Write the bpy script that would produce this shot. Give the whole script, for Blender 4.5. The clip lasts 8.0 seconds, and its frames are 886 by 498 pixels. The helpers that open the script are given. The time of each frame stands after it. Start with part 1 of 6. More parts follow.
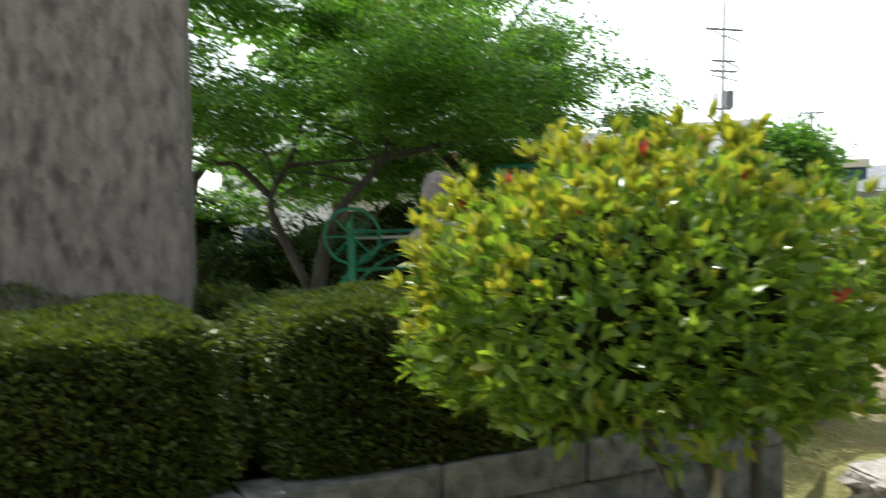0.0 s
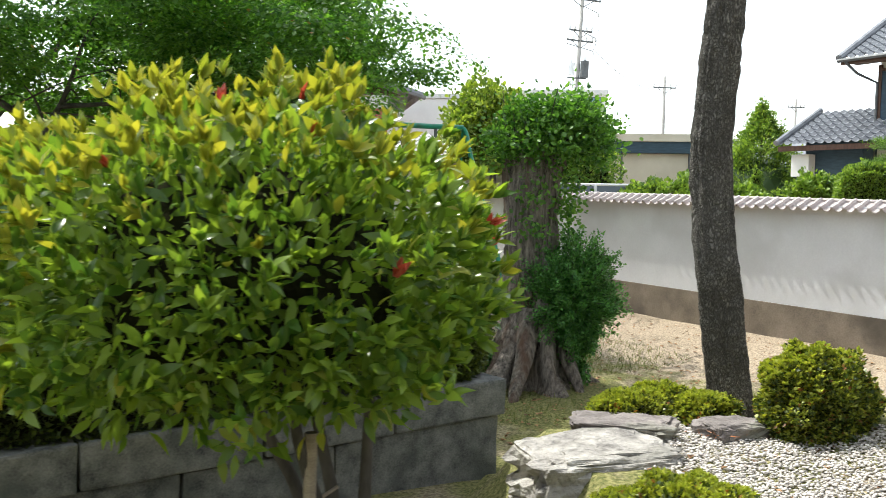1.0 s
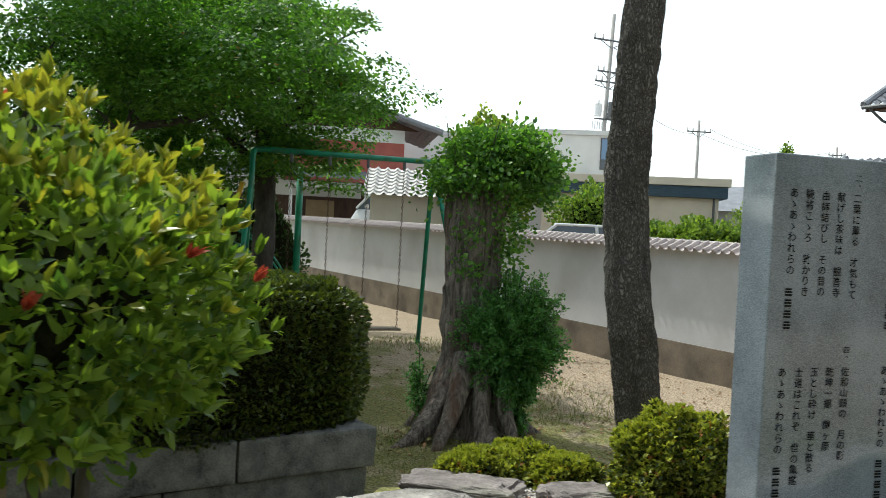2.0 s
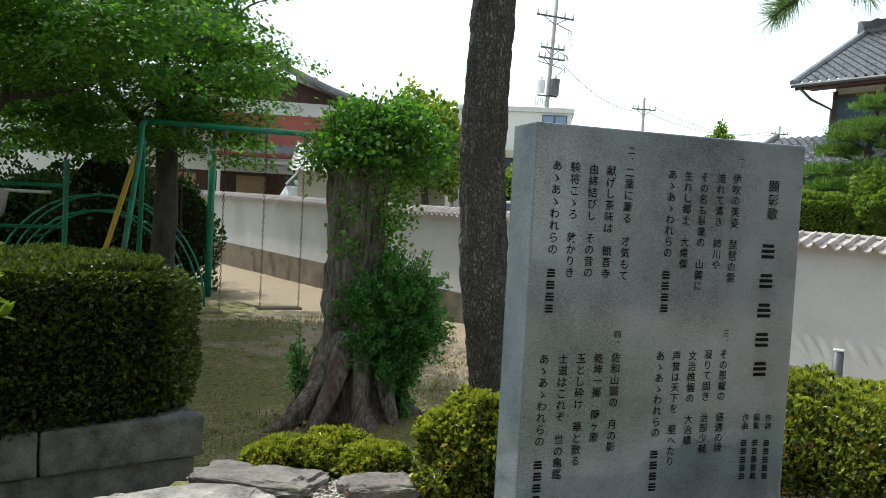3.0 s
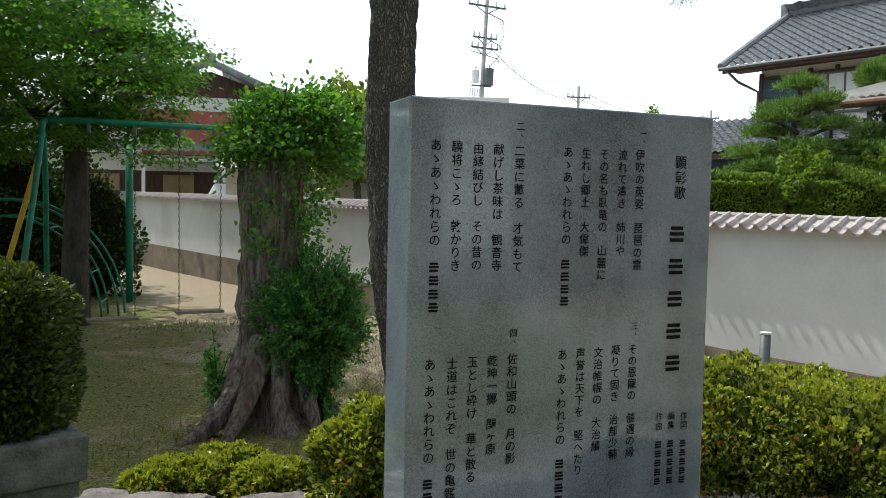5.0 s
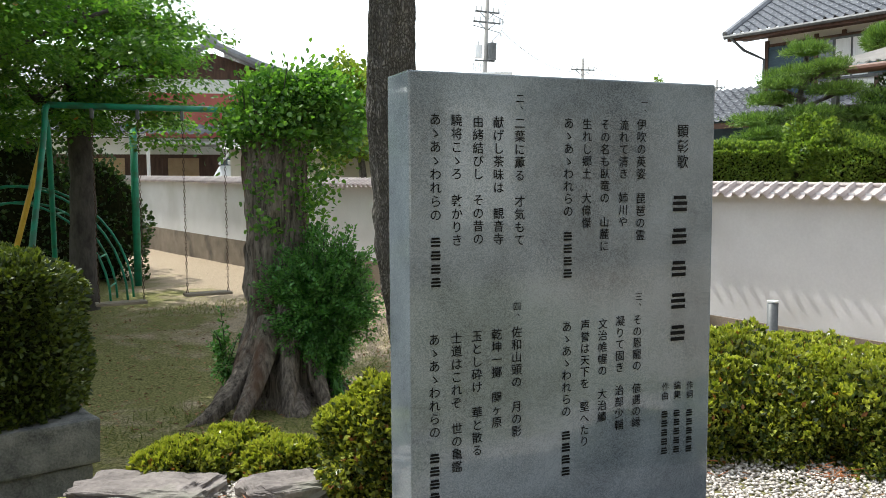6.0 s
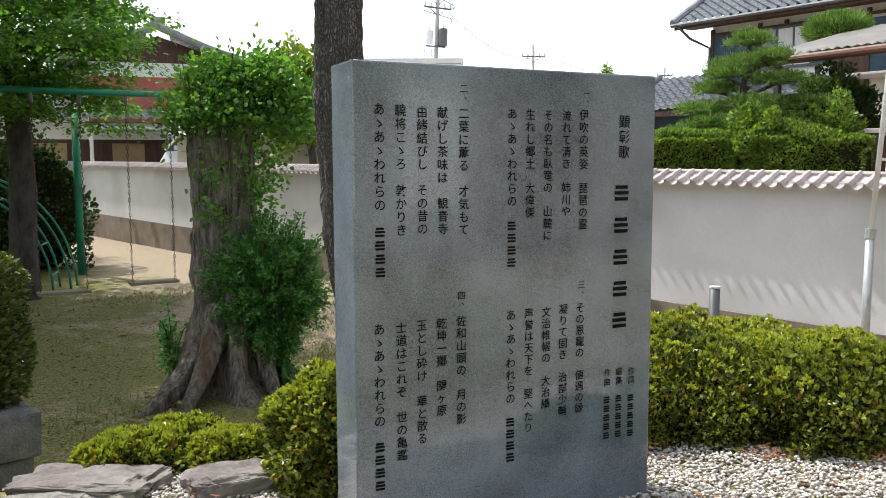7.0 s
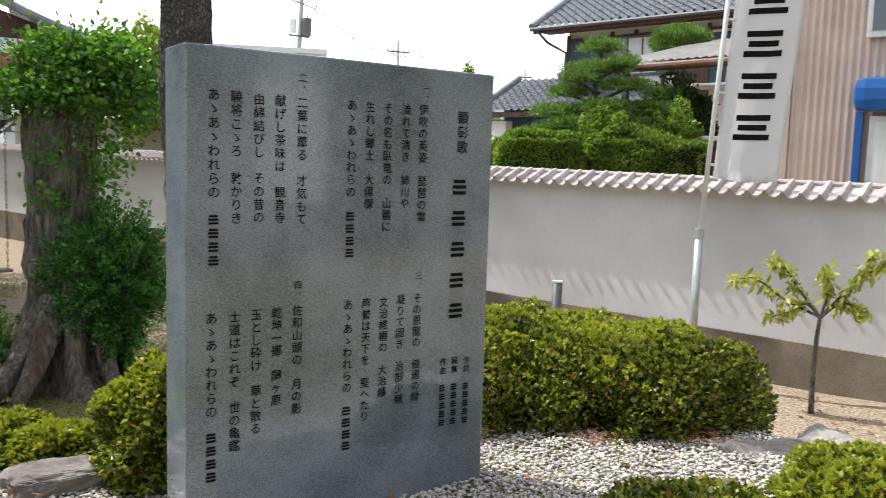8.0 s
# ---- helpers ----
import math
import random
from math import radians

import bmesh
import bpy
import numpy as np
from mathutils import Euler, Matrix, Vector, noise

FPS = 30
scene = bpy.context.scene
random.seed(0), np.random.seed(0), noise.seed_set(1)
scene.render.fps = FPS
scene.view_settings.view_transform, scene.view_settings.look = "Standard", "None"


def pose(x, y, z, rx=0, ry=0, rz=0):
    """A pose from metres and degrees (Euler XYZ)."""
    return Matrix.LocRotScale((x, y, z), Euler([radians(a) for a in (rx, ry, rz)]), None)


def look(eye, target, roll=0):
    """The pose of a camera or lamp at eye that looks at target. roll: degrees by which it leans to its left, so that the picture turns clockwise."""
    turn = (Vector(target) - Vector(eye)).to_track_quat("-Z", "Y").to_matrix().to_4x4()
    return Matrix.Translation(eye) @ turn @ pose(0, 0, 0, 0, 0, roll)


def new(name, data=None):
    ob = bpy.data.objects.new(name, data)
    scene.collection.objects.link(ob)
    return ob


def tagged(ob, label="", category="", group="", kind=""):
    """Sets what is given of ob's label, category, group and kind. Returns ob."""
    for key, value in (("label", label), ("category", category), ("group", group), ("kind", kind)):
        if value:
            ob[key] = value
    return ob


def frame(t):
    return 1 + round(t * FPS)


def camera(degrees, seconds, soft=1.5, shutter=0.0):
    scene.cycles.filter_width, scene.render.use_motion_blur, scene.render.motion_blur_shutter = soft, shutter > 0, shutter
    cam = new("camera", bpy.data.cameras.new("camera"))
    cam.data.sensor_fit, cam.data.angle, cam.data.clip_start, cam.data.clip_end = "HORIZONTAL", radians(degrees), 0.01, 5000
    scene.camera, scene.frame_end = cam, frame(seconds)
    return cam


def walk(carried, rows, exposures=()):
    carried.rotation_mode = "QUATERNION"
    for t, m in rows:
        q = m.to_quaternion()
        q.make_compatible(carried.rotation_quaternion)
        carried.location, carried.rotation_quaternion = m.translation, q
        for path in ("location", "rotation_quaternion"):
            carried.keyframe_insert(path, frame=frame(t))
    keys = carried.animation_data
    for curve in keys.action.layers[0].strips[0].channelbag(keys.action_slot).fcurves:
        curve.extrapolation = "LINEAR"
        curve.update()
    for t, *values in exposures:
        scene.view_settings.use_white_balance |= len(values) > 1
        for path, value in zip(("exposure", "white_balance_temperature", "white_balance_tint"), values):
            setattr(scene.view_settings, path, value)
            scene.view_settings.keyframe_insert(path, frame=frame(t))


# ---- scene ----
EXPOSURE = 0.12
cam = camera(56.2, 8.0, soft=0.8, shutter=0.2)
PATH = [
    (0, (-0.256, 0.081, 1.661), (-0.241, 2.082, 1.629), -1.4),
    (0.2, (-0.058, 0.085, 1.674), (0.178, 2.068, 1.554), 0.1),
    (0.5, (0.247, 0.147, 1.631), (0.549, 2.119, 1.495), -0.1),
    (0.8, (0.605, 0.315, 1.645), (0.86, 2.296, 1.524), 0.5),
    (1, (0.835, 0.362, 1.66), (1.149, 2.332, 1.527), 1.0),
    (1.5, (1.413, 0.427, 1.69), (1.699, 2.405, 1.616), 1.9),
    (2, (1.938, 0.601, 1.671), (2.15, 2.589, 1.625), 2.9),
    (2.2, (2.138, 0.622, 1.701), (2.423, 2.601, 1.626), 3.1),
    (3.3, (2.792, 0.852, 1.706), (3.134, 2.82, 1.61), 2.9),
    (3.5, (2.831, 0.915, 1.716), (3.216, 2.875, 1.639), 2.9),
    (4, (2.897, 1.01, 1.704), (3.357, 2.955, 1.643), 2.8),
    (4.5, (2.927, 1.032, 1.699), (3.395, 2.974, 1.62), 2.3),
    (4.7, (2.945, 1.048, 1.698), (3.408, 2.991, 1.608), 1.8),
    (6, (2.981, 1.052, 1.689), (3.412, 2.998, 1.526), -0.3),
    (6.5, (2.994, 1.032, 1.693), (3.486, 2.963, 1.512), -0.3),
    (7, (3.001, 1.038, 1.701), (3.543, 2.953, 1.504), -0.2),
    (7.5, (3.009, 1.016, 1.697), (3.663, 2.896, 1.496), 0.7),
    (8, (3.064, 0.982, 1.693), (3.914, 2.78, 1.487), 1.7),
]
walk(cam, [(t, look(eye, target, roll)) for t, eye, target, roll in PATH], exposures=[(t, EXPOSURE + stops, kelvin, tint) for t, stops, kelvin, tint in (
    (0.0, 0.12, 6500, 4), (0.5, 0.3, 6400, 4), (1.0, 0.24, 6400, 4), (1.5, -0.08, 6350, 3), (2.0, -0.38, 6300, 1), (3.4, -0.42, 6250, 0), (4.5, -0.7, 6250, 0), (6.0, -0.02, 6400, 5), (8.0, -0.1, 6400, 8))])

# ---- light: clear summer sky, high sun ahead and to the side ----
SUN_WAY = Vector((-0.616, 0.789, 1.6)).normalized()
world = bpy.data.worlds.new("world")
scene.world = world
world.use_nodes = True
wn = world.node_tree.nodes
sky = wn.new("ShaderNodeTexSky")
sky.sky_type = "NISHITA"
sky.sun_disc = False
sky.sun_elevation = math.asin(SUN_WAY.z)
sky.sun_rotation = math.atan2(SUN_WAY.x, SUN_WAY.y)
sky.air_density, sky.dust_density, sky.ozone_density = 1.0, 1.6, 1.0
wn["Background"].inputs["Strength"].default_value = 0.15
haze = wn.new("ShaderNodeHueSaturation")          # summer haze pales the blue
haze.inputs["Saturation"].default_value, haze.inputs["Value"].default_value = 0.28, 2.1
world.node_tree.links.new(sky.outputs[0], haze.inputs["Color"])
world.node_tree.links.new(haze.outputs[0], wn["Background"].inputs["Color"])
sun_data = bpy.data.lights.new("sun", "SUN")
sun_data.energy, sun_data.angle, sun_data.color = 5.0, radians(0.4), (1.0, 0.95, 0.88)
sun = new("sun", sun_data)
sun.matrix_world = look((0, 0, 30), Vector((0, 0, 30)) - SUN_WAY)


# ---- materials ----
def node_mat(name):
    m = bpy.data.materials.new(name)
    m.use_nodes = True
    return m, m.node_tree.nodes, m.node_tree.links, m.node_tree.nodes["Principled BSDF"]


def mat(name, a, b, scale=6.0, rough=0.8, bump=0.3, metal=0.0, fine=60.0, dist=0.01, stretch=(1, 1, 1), spec=0.4, rand=0.0, stain=None, stain_scale=1.2):
    """A surface mottled between two colours at two scales, with relief and optional stains."""
    m, n, l, p = node_mat(name)
    tc = n.new("ShaderNodeTexCoord")
    mp = n.new("ShaderNodeMapping")
    mp.inputs["Scale"].default_value = stretch
    l.new(tc.outputs["Object"], mp.inputs["Vector"])
    big = n.new("ShaderNodeTexNoise")
    big.inputs["Scale"].default_value, big.inputs["Detail"].default_value = scale, 6
    small = n.new("ShaderNodeTexNoise")
    small.inputs["Scale"].default_value, small.inputs["Detail"].default_value = fine, 4
    for t in (big, small):
        l.new(mp.outputs[0], t.inputs["Vector"])
    add = n.new("ShaderNodeMath")
    add.operation = "MULTIPLY_ADD"
    l.new(small.outputs[0], add.inputs[0])
    add.inputs[1].default_value = 0.5
    l.new(big.outputs[0], add.inputs[2])
    ramp = n.new("ShaderNodeMapRange")
    ramp.inputs["From Min"].default_value, ramp.inputs["From Max"].default_value = 0.5, 1.0
    l.new(add.outputs[0], ramp.inputs["Value"])
    mix = n.new("ShaderNodeMix")
    mix.data_type = "RGBA"
    mix.inputs["A"].default_value, mix.inputs["B"].default_value = (*a, 1), (*b, 1)
    l.new(ramp.outputs[0], mix.inputs["Factor"])
    col = mix.outputs["Result"]
    if stain:
        st = n.new("ShaderNodeTexNoise")
        st.inputs["Scale"].default_value, st.inputs["Detail"].default_value = stain_scale, 8
        l.new(mp.outputs[0], st.inputs["Vector"])
        sr = n.new("ShaderNodeMapRange")
        sr.inputs["From Min"].default_value, sr.inputs["From Max"].default_value = 0.52, 0.68
        l.new(st.outputs[0], sr.inputs["Value"])
        sm = n.new("ShaderNodeMix")
        sm.data_type = "RGBA"
        sm.inputs["B"].default_value = (*stain, 1)
        l.new(sr.outputs[0], sm.inputs["Factor"])
        l.new(col, sm.inputs["A"])
        col = sm.outputs["Result"]
    if rand:
        oi = n.new("ShaderNodeObjectInfo")
        geo = n.new("ShaderNodeNewGeometry")
        s2 = n.new("ShaderNodeMath")
        l.new(oi.outputs["Random"], s2.inputs[0])
        l.new(geo.outputs["Random Per Island"], s2.inputs[1])
        fr = n.new("ShaderNodeMath")
        fr.operation = "FRACT"
        l.new(s2.outputs[0], fr.inputs[0])
        vr = n.new("ShaderNodeMapRange")
        vr.inputs["To Min"].default_value, vr.inputs["To Max"].default_value = 1 - rand, 1 + rand
        l.new(fr.outputs[0], vr.inputs["Value"])
        hs = n.new("ShaderNodeHueSaturation")
        l.new(vr.outputs[0], hs.inputs["Value"])
        l.new(col, hs.inputs["Color"])
        col = hs.outputs[0]
    l.new(col, p.inputs["Base Color"])
    p.inputs["Roughness"].default_value, p.inputs["Metallic"].default_value = rough, metal
    p.inputs["Specular IOR Level"].default_value = spec
    if bump:
        bp = n.new("ShaderNodeBump")
        bp.inputs["Strength"].default_value, bp.inputs["Distance"].default_value = bump, dist
        l.new(add.outputs[0], bp.inputs["Height"])
        l.new(bp.outputs[0], p.inputs["Normal"])
    return m


def leaf_mat(name, dark, light, through_col, tip=None, gloss=0.45, part_through=0.35, tip_share=0.0, dark_to=0.0):
    """Leaves that vary one by one, with light shining through them."""
    m, n, l, p = node_mat(name)
    geo = n.new("ShaderNodeNewGeometry")
    oi = n.new("ShaderNodeObjectInfo")
    s2 = n.new("ShaderNodeMath")
    l.new(geo.outputs["Random Per Island"], s2.inputs[0])
    l.new(oi.outputs["Random"], s2.inputs[1])
    fr = n.new("ShaderNodeMath")
    fr.operation = "FRACT"
    l.new(s2.outputs[0], fr.inputs[0])
    ramp = n.new("ShaderNodeValToRGB")
    e = ramp.color_ramp.elements
    e[0].color, e[1].color = (*dark, 1), (*light, 1)
    e[0].position, e[1].position = dark_to, 0.9
    if tip:
        e.new(1.0 - tip_share).color = (*light, 1)
        e.new(1.0 - tip_share + 0.005).color = (*tip, 1)
    l.new(fr.outputs[0], ramp.inputs[0])
    l.new(ramp.outputs[0], p.inputs["Base Color"])
    p.inputs["Roughness"].default_value = gloss
    p.inputs["Specular IOR Level"].default_value = 0.4
    tr = n.new("ShaderNodeBsdfTranslucent")
    mx = n.new("ShaderNodeMix")
    mx.data_type, mx.blend_type = "RGBA", "MULTIPLY"
    mx.inputs["Factor"].default_value = 1.0
    mx.inputs["B"].default_value = (*through_col, 1)
    l.new(ramp.outputs[0], mx.inputs["A"])
    l.new(mx.outputs["Result"], tr.inputs["Color"])
    sh = n.new("ShaderNodeMixShader")
    sh.inputs[0].default_value = part_through
    l.new(p.outputs[0], sh.inputs[1])
    l.new(tr.outputs[0], sh.inputs[2])
    l.new(sh.outputs[0], n["Material Output"].inputs["Surface"])
    return m


def granite_mat(name, a, b, rough, spec):
    """Speckled granite: dark and light grains over a cloudy grey."""
    m, n, l, p = node_mat(name)
    tc = n.new("ShaderNodeTexCoord")
    vo = n.new("ShaderNodeTexVoronoi")
    vo.inputs["Scale"].default_value = 430
    cl = n.new("ShaderNodeTexNoise")
    cl.inputs["Scale"].default_value, cl.inputs["Detail"].default_value = 3.6, 7
    fine = n.new("ShaderNodeTexNoise")
    fine.inputs["Scale"].default_value, fine.inputs["Detail"].default_value = 140, 3
    for t in (vo, cl, fine):
        l.new(tc.outputs["Object"], t.inputs["Vector"])
    bw = n.new("ShaderNodeSeparateColor")
    l.new(vo.outputs["Color"], bw.inputs[0])
    mx = n.new("ShaderNodeMix")
    mx.data_type = "RGBA"
    mx.inputs["A"].default_value, mx.inputs["B"].default_value = (*a, 1), (*b, 1)
    sm = n.new("ShaderNodeMath")
    sm.operation = "MULTIPLY_ADD"
    l.new(cl.outputs[0], sm.inputs[0])
    sm.inputs[1].default_value = 2.3
    l.new(bw.outputs[0], sm.inputs[2])
    mr = n.new("ShaderNodeMapRange")
    mr.inputs["From Min"].default_value, mr.inputs["From Max"].default_value = 0.72, 2.18
    l.new(sm.outputs[0], mr.inputs["Value"])
    l.new(mr.outputs[0], mx.inputs["Factor"])
    l.new(mx.outputs["Result"], p.inputs["Base Color"])
    rr = n.new("ShaderNodeMapRange")
    rr.inputs["To Min"].default_value, rr.inputs["To Max"].default_value = rough, rough + 0.06
    l.new(cl.outputs[0], rr.inputs["Value"])
    l.new(rr.outputs[0], p.inputs["Roughness"])
    p.inputs["Specular IOR Level"].default_value = spec
    bp = n.new("ShaderNodeBump")
    bp.inputs["Strength"].default_value, bp.inputs["Distance"].default_value = 0.012, 0.001
    l.new(fine.outputs[0], bp.inputs["Height"])
    l.new(bp.outputs[0], p.inputs["Normal"])
    return m


def glass_mat(name, tint):
    m, n, l, p = node_mat(name)
    p.inputs["Base Color"].default_value = (*tint, 1)
    p.inputs["Roughness"].default_value = 0.04
    p.inputs["Specular IOR Level"].default_value = 0.8
    return m


M_GROUND = None
M_PLASTER = mat("plaster", (0.54, 0.53, 0.555), (0.64, 0.63, 0.655), 1.5, 0.85, 0.15, fine=40, stain=(0.49, 0.48, 0.49), stain_scale=0.7)
M_PLINTH = mat("plinth_concrete", (0.13, 0.105, 0.08), (0.27, 0.22, 0.175), 2.5, 0.9, 0.4, fine=50, stain=(0.09, 0.075, 0.06), stain_scale=1.5)
M_KAWARA = mat("coping_tile", (0.36, 0.31, 0.30), (0.56, 0.50, 0.49), 5, 0.6, 0.2, rand=0.12, stain=(0.3, 0.27, 0.26), stain_scale=5)
M_ROOF = mat("grey_roof_tile", (0.13, 0.137, 0.157), (0.27, 0.28, 0.305), 3, 0.36, 0.2, rand=0.1)
M_STONE = granite_mat("polished_granite", (0.05, 0.064, 0.079), (0.24, 0.278, 0.316), 0.04, 0.9)
M_STONE_SIDE = granite_mat("sawn_granite", (0.26, 0.26, 0.25), (0.48, 0.47, 0.45), 0.55, 0.4)
M_INK = mat("letter_paint", (0.004, 0.0045, 0.005), (0.012, 0.012, 0.013), 30, 0.8, 0.1, spec=0.1)
M_KERB = mat("kerb_granite", (0.045, 0.05, 0.05), (0.24, 0.24, 0.23), 9, 0.85, 1.0, fine=90, stain=(0.08, 0.09, 0.085), stain_scale=3)
M_PILLAR = mat("weathered_pillar", (0.1, 0.088, 0.08), (0.25, 0.22, 0.195), 7, 0.85, 0.8, fine=60, dist=0.02, stretch=(1.6, 1.6, 0.7), stain=(0.075, 0.066, 0.062), stain_scale=5)
M_ROCK_PALE = mat("pale_rock", (0.16, 0.145, 0.135), (0.5, 0.47, 0.43), 6, 0.85, 1.0, fine=28, dist=0.05, stain=(0.1, 0.095, 0.08), stain_scale=3.4)
M_ROCK_GREY = mat("grey_rock", (0.1, 0.086, 0.082), (0.28, 0.245, 0.23), 5, 0.85, 0.8, fine=35, dist=0.03, stain=(0.2, 0.2, 0.16), stain_scale=3)
M_PEBBLE = mat("white_pebble", (0.38, 0.34, 0.31), (0.74, 0.69, 0.64), 12, 0.8, 0.2, rand=0.28)
M_BARK = mat("bark", (0.016, 0.014, 0.012), (0.2, 0.178, 0.155), 17, 0.95, 1.0, fine=70, dist=0.04, stretch=(1, 1, 0.45), stain=(0.1, 0.1, 0.085), stain_scale=4)


def bark_mat(name, groove, plate, pale, size=62.0, tall=0.42):
    """Furrowed bark: upright plates parted by dark cracks, mottled with lichen."""
    m, n, l, p = node_mat(name)
    tc = n.new("ShaderNodeTexCoord")
    mp = n.new("ShaderNodeMapping")
    mp.inputs["Scale"].default_value = (1, 1, tall)
    l.new(tc.outputs["Object"], mp.inputs["Vector"])
    warp = n.new("ShaderNodeTexNoise")
    warp.inputs["Scale"].default_value, warp.inputs["Detail"].default_value = 14, 5
    l.new(mp.outputs[0], warp.inputs["Vector"])
    bend = n.new("ShaderNodeVectorMath")
    bend.operation = "MULTIPLY_ADD"
    l.new(warp.outputs["Color"], bend.inputs[0])
    bend.inputs[1].default_value = (0.11, 0.11, 0.11)
    l.new(mp.outputs[0], bend.inputs[2])
    vo = n.new("ShaderNodeTexVoronoi")
    vo.feature = "DISTANCE_TO_EDGE"
    vo.inputs["Scale"].default_value = size
    l.new(bend.outputs[0], vo.inputs["Vector"])
    edge = n.new("ShaderNodeMapRange")
    edge.inputs["From Min"].default_value, edge.inputs["From Max"].default_value = 0.0, 0.34
    l.new(vo.outputs["Distance"], edge.inputs["Value"])
    fine = n.new("ShaderNodeTexNoise")
    fine.inputs["Scale"].default_value, fine.inputs["Detail"].default_value = 90, 5
    l.new(mp.outputs[0], fine.inputs["Vector"])
    big = n.new("ShaderNodeTexNoise")
    big.inputs["Scale"].default_value, big.inputs["Detail"].default_value = 5, 5
    l.new(tc.outputs["Object"], big.inputs["Vector"])
    tone = n.new("ShaderNodeMix")
    tone.data_type = "RGBA"
    tone.inputs["A"].default_value, tone.inputs["B"].default_value = (*plate, 1), (*pale, 1)
    both = n.new("ShaderNodeMath")
    both.operation = "MULTIPLY"
    l.new(fine.outputs[0], both.inputs[0])
    l.new(big.outputs[0], both.inputs[1])
    tr = n.new("ShaderNodeMapRange")
    tr.inputs["From Min"].default_value, tr.inputs["From Max"].default_value = 0.14, 0.38
    l.new(both.outputs[0], tr.inputs["Value"])
    l.new(tr.outputs[0], tone.inputs["Factor"])
    mix = n.new("ShaderNodeMix")
    mix.data_type = "RGBA"
    mix.inputs["A"].default_value = (*groove, 1)
    l.new(edge.outputs[0], mix.inputs["Factor"])
    l.new(tone.outputs["Result"], mix.inputs["B"])
    l.new(mix.outputs["Result"], p.inputs["Base Color"])
    p.inputs["Roughness"].default_value, p.inputs["Specular IOR Level"].default_value = 0.95, 0.15
    h = n.new("ShaderNodeMath")
    h.operation = "MULTIPLY_ADD"
    l.new(fine.outputs[0], h.inputs[0])
    h.inputs[1].default_value = 0.5
    l.new(edge.outputs[0], h.inputs[2])
    bp = n.new("ShaderNodeBump")
    bp.inputs["Strength"].default_value, bp.inputs["Distance"].default_value = 1.0, 0.014
    l.new(h.outputs[0], bp.inputs["Height"])
    l.new(bp.outputs[0], p.inputs["Normal"])
    return m


M_PINEBARK = bark_mat("pine_bark", (0.062, 0.057, 0.051), (0.15, 0.139, 0.125), (0.31, 0.292, 0.265))
M_STUMP = mat("stump_wood", (0.025, 0.02, 0.017), (0.37, 0.315, 0.265), 22, 0.95, 1.0, fine=110, dist=0.05, stretch=(1.4, 1.4, 0.14), stain=(0.13, 0.075, 0.05), stain_scale=3)
M_DARKBARK = mat("dark_bark", (0.03, 0.027, 0.024), (0.09, 0.08, 0.07), 9, 0.9, 0.8, fine=34, dist=0.02, stretch=(1, 1, 0.4))
M_GREEN = mat("green_paint", (0.01, 0.17, 0.1), (0.02, 0.25, 0.15), 8, 0.4, 0.1, stain=(0.03, 0.12, 0.07), stain_scale=6)
M_YELLOW = mat("yellow_paint", (0.55, 0.33, 0.03), (0.7, 0.45, 0.06), 8, 0.45, 0.1)
M_CHAIN = mat("rusty_chain", (0.05, 0.03, 0.02), (0.12, 0.08, 0.06), 30, 0.7, 0.2, metal=0.5)
M_WOOD = mat("weathered_wood", (0.16, 0.13, 0.1), (0.32, 0.27, 0.21), 6, 0.85, 0.5, stretch=(0.3, 3, 3))
M_WHITE = mat("white_wall", (0.68, 0.68, 0.67), (0.8, 0.8, 0.79), 1.2, 0.8, 0.05)
M_BEIGE = mat("beige_wall", (0.5, 0.46, 0.37), (0.62, 0.58, 0.48), 1.2, 0.85, 0.1)
M_BEIGE_SHEET = mat("beige_sheet", (0.42, 0.33, 0.28), (0.55, 0.44, 0.38), 1.5, 0.55, 0.05, stain=(0.4, 0.3, 0.26), stain_scale=0.8)
M_RED = mat("red_wall", (0.36, 0.1, 0.085), (0.48, 0.15, 0.12), 2, 0.8, 0.1)
M_BROWN = mat("brown_timber", (0.05, 0.026, 0.018), (0.12, 0.065, 0.045), 5, 0.7, 0.3, stretch=(3, 3, 0.4))
M_NAVY = mat("navy_board", (0.022, 0.045, 0.07), (0.045, 0.085, 0.12), 4, 0.6, 0.2, stretch=(1, 1, 4))
M_BLUE = mat("blue_shutter_paint", (0.006, 0.07, 0.27), (0.012, 0.11, 0.37), 4, 0.35, 0.05)
M_SHEET = mat("grey_sheet_roof", (0.42, 0.41, 0.4), (0.58, 0.56, 0.54), 2, 0.5, 0.1)
M_GUTTER = mat("brown_gutter", (0.1, 0.045, 0.03), (0.17, 0.08, 0.055), 5, 0.5, 0.1)
M_GLASS = glass_mat("window_glass", (0.05, 0.07, 0.09))
M_CURTAIN = mat("white_curtain", (0.55, 0.56, 0.57), (0.75, 0.76, 0.77), 6, 0.9, 0.2, stretch=(8, 8, 0.3))
M_CAR = mat("white_car_paint", (0.7, 0.71, 0.73), (0.75, 0.76, 0.78), 2, 0.25, 0.0)
M_TYRE = mat("tyre_rubber", (0.02, 0.02, 0.02), (0.035, 0.035, 0.035), 10, 0.85, 0.2)
M_CONCRETE = mat("pole_concrete", (0.3, 0.29, 0.28), (0.4, 0.39, 0.37), 3, 0.85, 0.2)
M_STEEL = mat("galvanised_steel", (0.4, 0.41, 0.42), (0.55, 0.56, 0.57), 10, 0.4, 0.05, metal=0.6)
